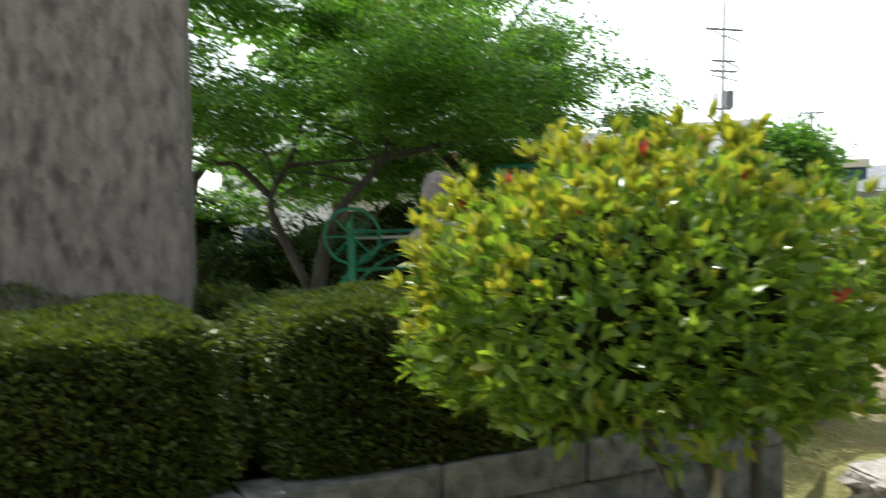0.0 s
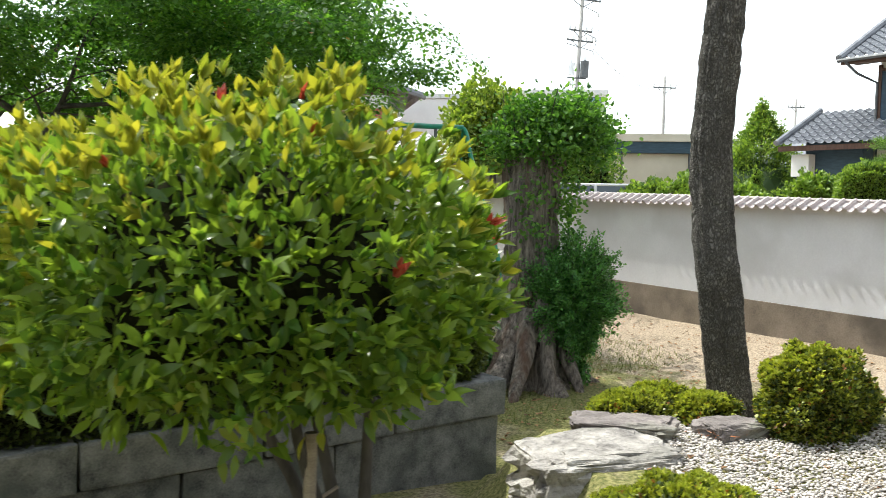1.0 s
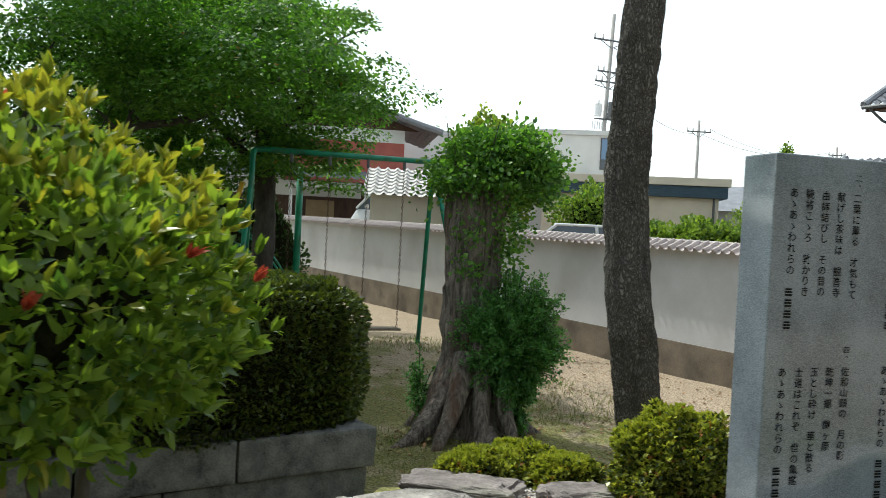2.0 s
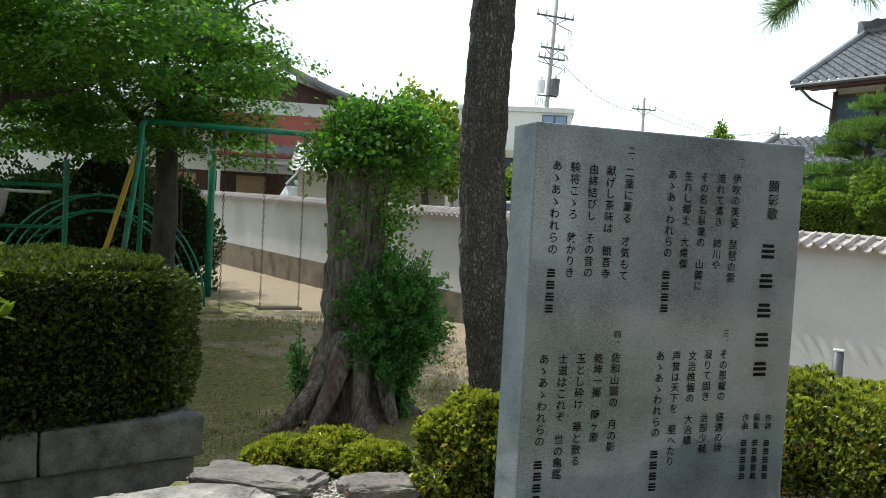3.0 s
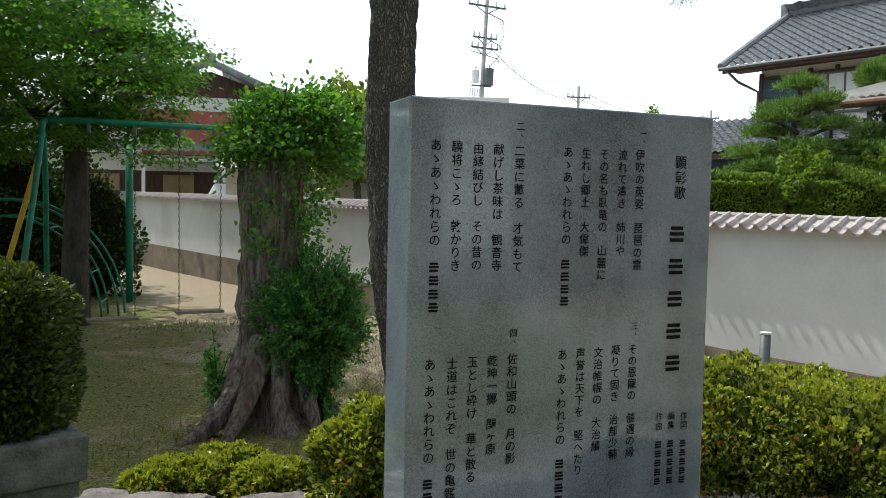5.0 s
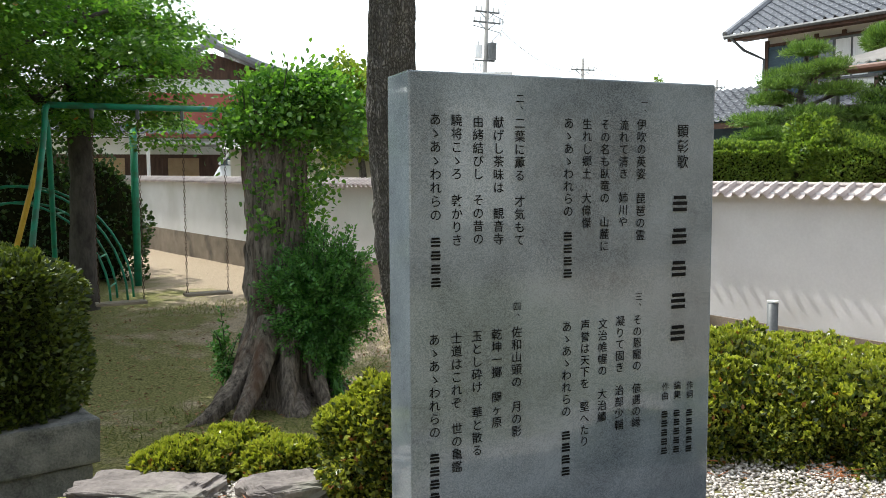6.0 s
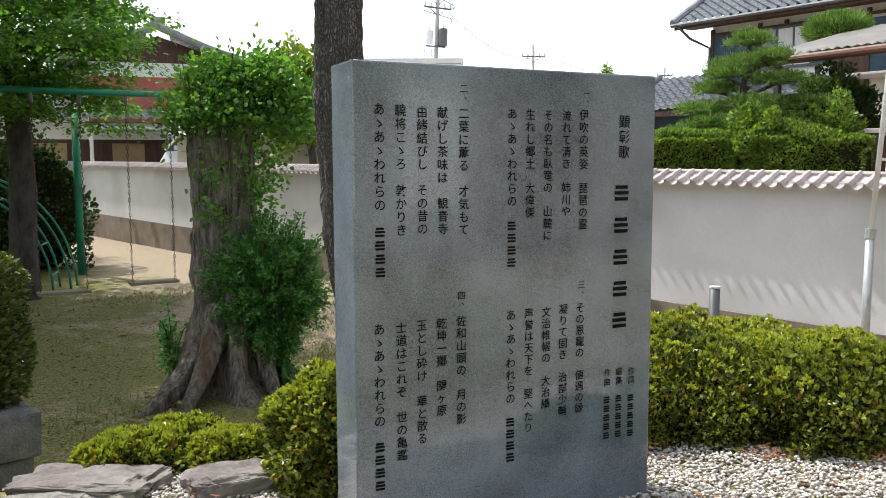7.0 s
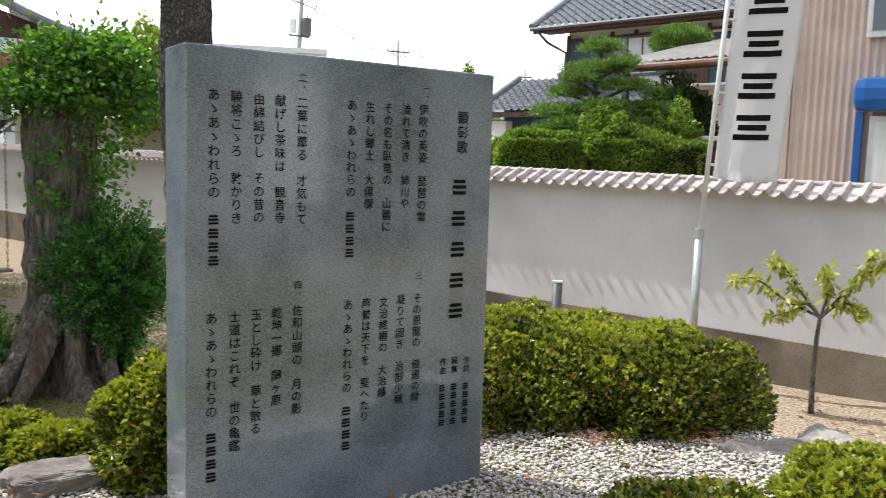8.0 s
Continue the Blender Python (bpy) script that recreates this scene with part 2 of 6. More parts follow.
M_DARKSTEEL = mat("dark_steel", (0.08, 0.085, 0.09), (0.14, 0.145, 0.15), 8, 0.5, 0.05, metal=0.3)
M_AIRGREY = mat("pale_plastic", (0.6, 0.61, 0.62), (0.7, 0.7, 0.7), 4, 0.5, 0.05)
M_ALU = mat("alu_frame", (0.5, 0.51, 0.52), (0.62, 0.63, 0.64), 6, 0.4, 0.05, metal=0.4)
M_CLOTH = leaf_mat("banner_cloth", (0.78, 0.78, 0.79), (0.84, 0.84, 0.85), (1.0, 1.0, 1.0), gloss=0.9, part_through=0.45)
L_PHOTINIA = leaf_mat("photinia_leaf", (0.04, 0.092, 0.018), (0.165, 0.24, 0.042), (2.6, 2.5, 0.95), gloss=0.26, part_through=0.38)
# yellower copy of the photinia leaf, with sunlight put into the colour
L_PHOTINIA_SUNLIT = leaf_mat("photinia_sunlit_leaf", (0.135, 0.195, 0.028), (0.3, 0.315, 0.05), (2.0, 1.75, 0.7), gloss=0.3, part_through=0.38)
L_PHOTINIA_RED = leaf_mat("photinia_red_leaf", (0.36, 0.04, 0.03), (0.45, 0.1, 0.06), (1.3, 1.2, 1.0), gloss=0.3, part_through=0.4)
L_AZALEA = leaf_mat("azalea_leaf", (0.035, 0.058, 0.01), (0.33, 0.36, 0.052), (2.0, 1.9, 0.7), tip=(0.24, 0.1, 0.035), tip_share=0.035, gloss=0.36, part_through=0.24, dark_to=0.3)
# bright young azalea leaf that also paints in the sunlit tops
L_AZALEA_SUNLIT = leaf_mat("azalea_sunlit_leaf", (0.2, 0.26, 0.03), (0.42, 0.44, 0.07), (1.6, 1.6, 0.7), gloss=0.4, part_through=0.3)
L_HEDGE = leaf_mat("hedge_leaf", (0.018, 0.036, 0.009), (0.1, 0.135, 0.022), (2.0, 1.9, 0.7), gloss=0.45, part_through=0.25)
L_MAPLE = leaf_mat("maple_leaf", (0.028, 0.08, 0.022), (0.105, 0.2, 0.04), (2.5, 2.7, 1.0), tip=(0.26, 0.1, 0.03), tip_share=0.004, gloss=0.5, part_through=0.48)
L_IVY = leaf_mat("sprout_leaf", (0.03, 0.09, 0.02), (0.13, 0.25, 0.05), (2.2, 2.4, 0.9), gloss=0.4, part_through=0.38)
L_FINE = leaf_mat("fine_leaf", (0.035, 0.115, 0.03), (0.13, 0.3, 0.075), (2.0, 2.2, 1.0), gloss=0.45, part_through=0.3)
L_PINE = leaf_mat("pine_needle", (0.04, 0.09, 0.02), (0.19, 0.31, 0.06), (1.6, 1.7, 0.9), gloss=0.5, part_through=0.2)
L_SHRUB = leaf_mat("shrub_leaf", (0.05, 0.11, 0.022), (0.23, 0.33, 0.06), (2.0, 2.0, 0.8), gloss=0.45, part_through=0.32)
# shaded copy of the shrub leaf: the shade is put into its colour
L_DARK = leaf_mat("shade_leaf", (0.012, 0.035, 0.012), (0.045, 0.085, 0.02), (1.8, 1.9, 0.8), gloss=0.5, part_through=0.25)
L_GRASS = leaf_mat("grass_blade", (0.06, 0.095, 0.02), (0.2, 0.22, 0.07), (1.6, 1.6, 0.8), gloss=0.6, part_through=0.25)
L_LITTER = leaf_mat("dry_litter", (0.12, 0.06, 0.03), (0.34, 0.19, 0.09), (1.2, 1.0, 0.8), gloss=0.8, part_through=0.1)


# ---- building helpers ----
def mesh_ob(name, bm, material, parent=None, smooth=False):
    me = bpy.data.meshes.new(name)
    bm.to_mesh(me)
    bm.free()
    me.materials.append(material)
    if smooth:
        me.polygons.foreach_set("use_smooth", [True] * len(me.polygons))
    ob = new(name, me)
    ob.parent = parent
    return ob


def part(name, bm, material, parent, label="", smooth=False):
    ob = mesh_ob(name, bm, material, parent, smooth)
    return tagged(ob, label) if label else ob


def thing(name, label, category, at=(0, 0, 0), turn=0.0, group="", kind=""):
    ob = new(name)
    ob.matrix_basis = pose(*at, 0, 0, turn)
    return tagged(ob, label, category, group, kind)


def box(bm, lo, hi, bevel=0.0, m=None):
    lo, hi = Vector(lo), Vector(hi)
    r = bmesh.ops.create_cube(bm, size=1)
    vs = r["verts"]
    for v in vs:
        v.co = Vector(((lo + hi) / 2)[i] + v.co[i] * (hi - lo)[i] for i in range(3))
    if bevel:
        es = {e for v in vs for e in v.link_edges}
        r = bmesh.ops.bevel(bm, geom=list(es), offset=bevel, segments=2, affect="EDGES", profile=0.6)
        vs = list({v for f in r["faces"] for v in f.verts} | {v for v in vs if v.is_valid})
    if m is not None:
        bmesh.ops.transform(bm, matrix=m, verts=vs)
    return vs


def boxed(lo, hi, bevel=0.0, m=None):
    bm = bmesh.new()
    box(bm, lo, hi, bevel, m)
    return bm


def tube(bm, points, radii, sides=10, wobble=0.0, seed=0.0, close=True, ridges=0.0):
    """A round limb along points, with uneven bark if asked."""
    pts = [Vector(p) for p in points]
    rings = []
    side = None
    for i, p in enumerate(pts):
        way = (pts[min(i + 1, len(pts) - 1)] - pts[max(i - 1, 0)]).normalized()
        if side is None:
            side = way.orthogonal().normalized()
        side = (side - way * side.dot(way)).normalized()
        up = way.cross(side)
        ring = []
        for k in range(sides):
            a = 2 * math.pi * k / sides
            r = radii[i]
            if wobble:
                r *= 1 + wobble * noise.noise((math.cos(a) * 1.6 + seed, math.sin(a) * 1.6, p.z * 2.2 + i * 0.15))
            if ridges:
                r *= 1 + ridges * noise.noise((math.cos(a) * 6 + seed, math.sin(a) * 6, p.z * 1.3)) + ridges * 0.7 * noise.noise((math.cos(a) * 13, math.sin(a) * 13 + seed, p.z * 5.0))
            ring.append(bm.verts.new(p + (side * math.cos(a) + up * math.sin(a)) * r))
        rings.append(ring)
    for a, b in zip(rings, rings[1:]):
        for k in range(sides):
            bm.faces.new((a[k], a[(k + 1) % sides], b[(k + 1) % sides], b[k]))
    if close:
        bm.faces.new(list(reversed(rings[0])))
        bm.faces.new(rings[-1])


def tubed(points, radii, sides=10, **kw):
    bm = bmesh.new()
    if isinstance(radii, (int, float)):
        radii = [radii] * len(points)
    tube(bm, points, radii, sides, **kw)
    return bm


def smooth_line(points, n):
    """n points on a curve through the given ones (Catmull-Rom)."""
    P = [Vector(p) for p in points]
    P = [P[0] * 2 - P[1]] + P + [P[-1] * 2 - P[-2]]
    out = []
    for i in range(n):
        u = i / (n - 1) * (len(P) - 3)
        k = min(int(u), len(P) - 4)
        t = u - k
        a, b, c, d = P[k:k + 4]
        out.append(0.5 * (2 * b + (c - a) * t + (2 * a - 5 * b + 4 * c - d) * t * t + (3 * b - a - 3 * c + d) * t ** 3))
    return out


def np_mesh(name, verts, faces, material, parent=None, smooth=False):
    """A mesh from arrays: verts n x 3, faces m x k."""
    me = bpy.data.meshes.new(name)
    nf, k = faces.shape
    me.vertices.add(len(verts))
    me.vertices.foreach_set("co", np.ascontiguousarray(verts, dtype=np.float32).ravel())
    me.loops.add(nf * k)
    me.loops.foreach_set("vertex_index", np.ascontiguousarray(faces, dtype=np.int32).ravel())
    me.polygons.add(nf)
    me.polygons.foreach_set("loop_start", np.arange(0, nf * k, k, dtype=np.int32))
    if smooth:
        me.polygons.foreach_set("use_smooth", np.ones(nf, dtype=bool))
    me.update(calc_edges=True)
    me.materials.append(material)
    ob = new(name, me)
    ob.parent = parent
    return ob


# leaf outlines: a strip of quads along y, folded on the midrib
def leaf_shape(widths, fold=0.25, droop=0.25):
    n = len(widths)
    v, f = [], []
    for i, w in enumerate(widths):
        y = i / (n - 1)
        z = -droop * y * y
        v += [(-w, y, z + fold * w), (0, y, z), (w, y, z + fold * w)]
    for i in range(n - 1):
        a = 3 * i
        f += [(a, a + 1, a + 4, a + 3), (a + 1, a + 2, a + 5, a + 4)]
    return np.array(v), np.array(f)


SHAPE_OVAL = leaf_shape((0.03, 0.17, 0.2, 0.13, 0.01))
SHAPE_SMALL = (np.array([(0, 0, 0), (-0.27, 0.52, 0.08), (0, 1, -0.12), (0.27, 0.52, 0.08)]), np.array([(0, 3, 2, 1)]))
SHAPE_BROAD = leaf_shape((0.05, 0.42, 0.38, 0.02), 0.2, 0.3)
SHAPE_ROUND = (np.array([(0, 0, 0), (-0.36, 0.3, 0.1), (-0.3, 0.78, 0.04), (0, 0.98, -0.1), (0.3, 0.78, 0.04), (0.36, 0.3, 0.1)]), np.array([(0, 3, 2, 1), (0, 5, 4, 3)]))
SHAPE_MAPLE = (np.array([(0, 0, 0), (-0.42, 0.55, -0.03), (0, 1.0, -0.1), (0.42, 0.55, -0.03), (0, 0.45, 0.02)]), np.array([(0, 4, 2, 1), (0, 3, 2, 4)]))
SHAPE_NEEDLE = (np.array([(-0.012, 0, 0), (0.012, 0, 0), (0.004, 1, -0.05), (-0.004, 1, -0.05)]), np.array([(0, 1, 2, 3)]))
SHAPE_STAR = (np.array([(0, 0, 0), (-0.32, 0.25, 0.03), (-0.55, 0.75, -0.05), (-0.1, 0.5, 0.02), (0, 1.05, -0.1), (0.1, 0.5, 0.02), (0.55, 0.75, -0.05), (0.32, 0.25, 0.03)]),
              np.array([(0, 3, 2, 1), (0, 5, 4, 3), (0, 7, 6, 5)]))


def leaves(rng, centres, ways, size, shape, spread=0.5, size_var=0.35, flat=0.0):
    """Leaf geometry at each centre, pointing roughly along its way. flat pulls the blades level."""
    n = len(centres)
    y = ways + rng.normal(0, spread, (n, 3))
    y /= np.linalg.norm(y, axis=1, keepdims=True) + 1e-9
    ref = rng.normal(0, 1, (n, 3)) * (1 - flat) + np.array([0, 0, 1.0]) * (0.6 + 2 * flat)
    z = ref - y * np.sum(ref * y, axis=1, keepdims=True)
    z /= np.linalg.norm(z, axis=1, keepdims=True) + 1e-9
    x = np.cross(y, z)
    s = size * (1 + size_var * rng.uniform(-1, 1, (n, 1)))
    sv, sf = shape
    verts = centres[:, None, :] + s[:, None, :] * (sv[None, :, 0:1] * x[:, None, :] + sv[None, :, 1:2] * y[:, None, :] + sv[None, :, 2:3] * z[:, None, :])
    faces = sf[None, :, :] + (np.arange(n) * len(sv))[:, None, None]
    return verts.reshape(-1, 3), faces.reshape(-1, sf.shape[1])


def noise3(points, scale, seed):
    """Cheap smooth noise for many points: a sum of turned waves, about -1 to 1."""
    rng = np.random.default_rng(seed)
    out = np.zeros(len(points))
    for _ in range(7):
        k = rng.normal(0, 1, 3) * scale
        out += np.sin(points @ k + rng.uniform(0, 6.28))
    return out / 3.2


def shell_points(rng, n, centre, radii, depth=0.25, lump=0.12, lump_scale=2.2, seed=1, box_power=2.0, low=-1.0, gap=None):
    """Points near the skin of a lumpy rounded body. box_power above 2 squares it off. Returns points and outward ways."""
    d = rng.normal(0, 1, (n, 3))
    d /= np.linalg.norm(d, axis=1, keepdims=True)
    d = d[d[:, 2] > low]
    r = 1 / (np.sum(np.abs(d) ** box_power, axis=1) ** (1 / box_power))
    base = d * r[:, None] * np.array(radii)
    r2 = 1 + lump * noise3(base / max(radii) * 3.0, lump_scale, seed)
    inner = 1 - depth * rng.random(len(d)) ** 1.6
    p = base * (r2 * inner)[:, None]
    if gap is not None:
        keep = noise3(p, gap[0], seed + 5) > gap[1]
        p, d = p[keep], d[keep]
    w = d / np.array(radii)
    w /= np.linalg.norm(w, axis=1, keepdims=True)
    return p + np.array(centre), w


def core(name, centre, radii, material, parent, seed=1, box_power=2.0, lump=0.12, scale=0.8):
    """A bush's solid inside, shade painted dark, so that no light shines straight through."""
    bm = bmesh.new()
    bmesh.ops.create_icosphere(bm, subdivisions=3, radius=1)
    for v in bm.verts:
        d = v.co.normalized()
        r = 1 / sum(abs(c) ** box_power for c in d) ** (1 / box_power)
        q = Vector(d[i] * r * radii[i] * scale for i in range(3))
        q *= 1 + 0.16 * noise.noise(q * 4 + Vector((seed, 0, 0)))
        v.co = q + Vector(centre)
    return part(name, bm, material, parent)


def plane_frame(origin, along):
    """A frame with x along a wall, y into it (away from the viewer's side) and z up."""
    a = Vector((along[0], along[1], 0)).normalized()
    n = Vector((-a.y, a.x, 0))
    return Matrix(((a.x, n.x, 0, origin[0]), (a.y, n.y, 0, origin[1]), (0, 0, 1, origin[2]), (0, 0, 0, 1)))


# ---- ground: one sheet, with the raised monument bed ----
LEVEL, BED = -0.15, 0.52
BED_X, BED_Y = (2.1, 5.9), (2.2, 4.6)


def step01(t):
    t = np.clip(t, 0, 1)
    return t * t * (3 - 2 * t)


def ground_z(x, y):
    x, y = np.asarray(x, float), np.asarray(y, float)
    fall = np.maximum.reduce([(BED_X[0] - x) / 0.28, (x - BED_X[1]) / 0.9, (BED_Y[0] - y) / 0.8, (y - BED_Y[1]) / 0.9, np.zeros_like(x)])
    bed = BED - 0.13 * step01((4.1 - x) / 0.9)
    z = LEVEL + (bed - LEVEL) * step01(1 - fall)
    z = z - 0.17 * step01(1.6 - np.hypot(x - 3.3, (y - 8.4) * 0.9) / 2.6) * step01((y - 4.6) / 1.2)       # the lawn dips round the stump
    near = step01(1 - np.hypot(x - 3, y - 6) / 30)
    return z + near * (0.018 * np.sin(2.1 * x + 0.7 * y) * np.sin(1.7 * y - 0.4 * x) + 0.008 * np.sin(6.3 * x + 1) * np.sin(5.1 * y))


def ground_mat():
    """Thin dry grass over pale sandy soil, with litter and bare patches."""
    m, n, l, p = node_mat("thin_grass_soil")
    tc = n.new("ShaderNodeTexCoord")
    tex = {}
    for key, sc, det in (("patch", 0.55, 5), ("mid", 3.2, 6), ("fine", 45, 5)):
        t = n.new("ShaderNodeTexNoise")
        t.inputs["Scale"].default_value, t.inputs["Detail"].default_value = sc, det
        l.new(tc.outputs["Object"], t.inputs["Vector"])
        tex[key] = t.outputs[0]

    def blend(fac, a, b, lo, hi):
        r = n.new("ShaderNodeMapRange")
        r.inputs["From Min"].default_value, r.inputs["From Max"].default_value = lo, hi
        l.new(fac, r.inputs["Value"])
        x = n.new("ShaderNodeMix")
        x.data_type = "RGBA"
        l.new(r.outputs[0], x.inputs["Factor"])
        for key, c in (("A", a), ("B", b)):
            if isinstance(c, tuple):
                x.inputs[key].default_value = (*c, 1)
            else:
                l.new(c, x.inputs[key])
        return x.outputs["Result"]

    soil = blend(tex["fine"], (0.2, 0.155, 0.11), (0.46, 0.375, 0.28), 0.35, 0.65)
    grass = blend(tex["fine"], (0.085, 0.095, 0.032), (0.27, 0.25, 0.105), 0.35, 0.65)
    mask = n.new("ShaderNodeMath")
    mask.operation = "ADD"
    l.new(tex["patch"], mask.inputs[0])
    l.new(tex["mid"], mask.inputs[1])
    # the sandy strip runs along the wall, the grass lies nearer the stump
    sep = n.new("ShaderNodeSeparateXYZ")
    l.new(tc.outputs["Object"], sep.inputs[0])
    line = n.new("ShaderNodeVectorMath")
    line.operation = "DOT_PRODUCT"
    l.new(tc.outputs["Object"], line.inputs[0])
    line.inputs[1].default_value = (0.909, 0.418, 0)
    strip = n.new("ShaderNodeMapRange")
    strip.inputs["From Min"].default_value, strip.inputs["From Max"].default_value = 7.0, 9.6
    strip.inputs["To Min"].default_value, strip.inputs["To Max"].default_value = 0.22, -0.35
    l.new(line.outputs["Value"], strip.inputs["Value"])
    tot = n.new("ShaderNodeMath")
    tot.operation = "ADD"
    l.new(mask.outputs[0], tot.inputs[0])
    l.new(strip.outputs[0], tot.inputs[1])
    col = blend(tot.outputs[0], soil, grass, 0.9, 1.2)
    l.new(col, p.inputs["Base Color"])
    p.inputs["Roughness"].default_value = 0.95
    p.inputs["Specular IOR Level"].default_value = 0.1
    bp = n.new("ShaderNodeBump")
    bp.inputs["Strength"].default_value, bp.inputs["Distance"].default_value = 0.7, 0.03
    l.new(tex["fine"], bp.inputs["Height"])
    l.new(bp.outputs[0], p.inputs["Normal"])
    return m


M_GROUND = ground_mat()


def axis(lo, hi, step, far):
    mid = np.arange(lo, hi + 1e-6, step)
    out = np.array([1, 2.5, 6, 14, 30, 70, 160, 400, 1000, far])
    return np.concatenate([lo - out[::-1], mid, hi + out])


gx, gy = axis(-8, 14, 0.11, 2600), axis(-4, 26, 0.13, 2600)
GX, GY = np.meshgrid(gx, gy)
gv = np.stack([GX.ravel(), GY.ravel(), ground_z(GX, GY).ravel()], axis=1)
ny, nx = GX.shape
idx = np.arange(nx * ny).reshape(ny, nx)
gf = np.stack([idx[:-1, :-1], idx[:-1, 1:], idx[1:, 1:], idx[1:, :-1]], axis=-1).reshape(-1, 4)
ground = np_mesh("ground", gv, gf, M_GROUND, smooth=True)
tagged(ground, "sandy soil with thin dry grass under the trees", "ground", kind="structure")

# ---- white plastered boundary wall with a tiled coping ----
WALL_AT, WALL_WAY = (9.17, 5.41), (-0.418, 0.909)
WALL = plane_frame((*WALL_AT, 0), (-WALL_WAY[0], -WALL_WAY[1]))     # x runs towards the right-hand end, y points away from the garden
RISE = 0.0115                                                       # the wall's courses climb towards the far end
X0, X1 = -27.0, 8.0


def wall_slab(y0, y1, z_lo, z_hi, rise_lo, rise_hi):
    bm = bmesh.new()
    n = 24
    rows = []
    for i in range(n + 1):
        x = X0 + (X1 - X0) * i / n
        lo, hi = z_lo - (x * RISE if rise_lo else 0), z_hi - (x * RISE if rise_hi else 0)
        rows.append([bm.verts.new(WALL @ Vector(c)) for c in ((x, y0, lo), (x, y1, lo), (x, y1, hi), (x, y0, hi))])
    for a, b in zip(rows, rows[1:]):
        for k in range(4):
            bm.faces.new((a[k], a[(k + 1) % 4], b[(k + 1) % 4], b[k]))
    bm.faces.new(list(reversed(rows[0])))
    bm.faces.new(rows[-1])
    bmesh.ops.recalc_face_normals(bm, faces=bm.faces)
    return bm


wall = thing("wall_boundary", "long white plastered garden wall with a tiled coping", "wall", kind="structure")
part("plinth", wall_slab(-0.03, 0.23, LEVEL - 0.2, 0.235, False, True), M_PLINTH, wall, "stained brown concrete plinth")
part("plaster", wall_slab(0.0, 0.2, 0.235, 1.5, True, True), M_PLASTER, wall, "white plaster face")
part("coping_bed", wall_slab(-0.05, 0.25, 1.5, 1.535, True, True), M_PLASTER, wall)


# ---- granite kerb of the hedge bed ----
KERB = plane_frame((-0.25, 4.47, -0.06), (0.89, 0.457))          # x along the kerb, y into the bed
kerb = thing("hedge_kerb", "grey granite block kerb in two courses round the hedge bed", "kerb", kind="structure")


def rough_block(lo, hi, seed, m):
    bm = bmesh.new()
    box(bm, lo, hi, 0.018)
    bmesh.ops.subdivide_edges(bm, edges=[e for e in bm.edges if e.calc_length() > 0.15], cuts=3, use_grid_fill=True)
    for v in bm.verts:
        v.co += Vector((noise.noise(v.co * 5 + Vector((seed, 0, 0))), noise.noise(v.co * 5 + Vector((0, seed, 0))), noise.noise(v.co * 5 + Vector((0, 0, seed))))) * 0.012
    bmesh.ops.transform(bm, matrix=m, verts=bm.verts)
    return bm


def kerb_run(m, stops_top, stops_low):
    for k, (a, b) in enumerate(zip(stops_top, stops_top[1:])):
        part("block", rough_block((a + 0.005, 0.0, 0.255), (b - 0.005, 0.3, 0.5), k * 3.1, m), M_KERB, kerb)
    for k, (a, b) in enumerate(zip(stops_low, stops_low[1:])):
        part("block", rough_block((a + 0.005, 0.03, -0.3), (b - 0.005, 0.33, 0.25), k * 2.3 + 9, m), M_KERB, kerb)


kerb_run(KERB, [-4.3, -3.2, -2.1, -1.05, 0.0, 0.95, 1.8, 2.68], [-4.3, -2.7, -1.6, -0.5, 0.5, 1.4, 2.64])
KERB_END = KERB @ pose(2.68, 0, 0, 0, 0, 90)
kerb_run(KERB_END, [0.302, 1.2, 2.1], [0.34, 1.5, 2.1])
bed = boxed((-4.3, 0.31, -0.3), (2.36, 2.1, 0.4), 0, KERB)
tagged(mesh_ob("hedge_bed_soil", bed, mat("bed_soil", (0.05, 0.035, 0.025), (0.12, 0.09, 0.06), 6, 0.95, 0.6)), "dark soil of the raised hedge bed", "soil", kind="structure")


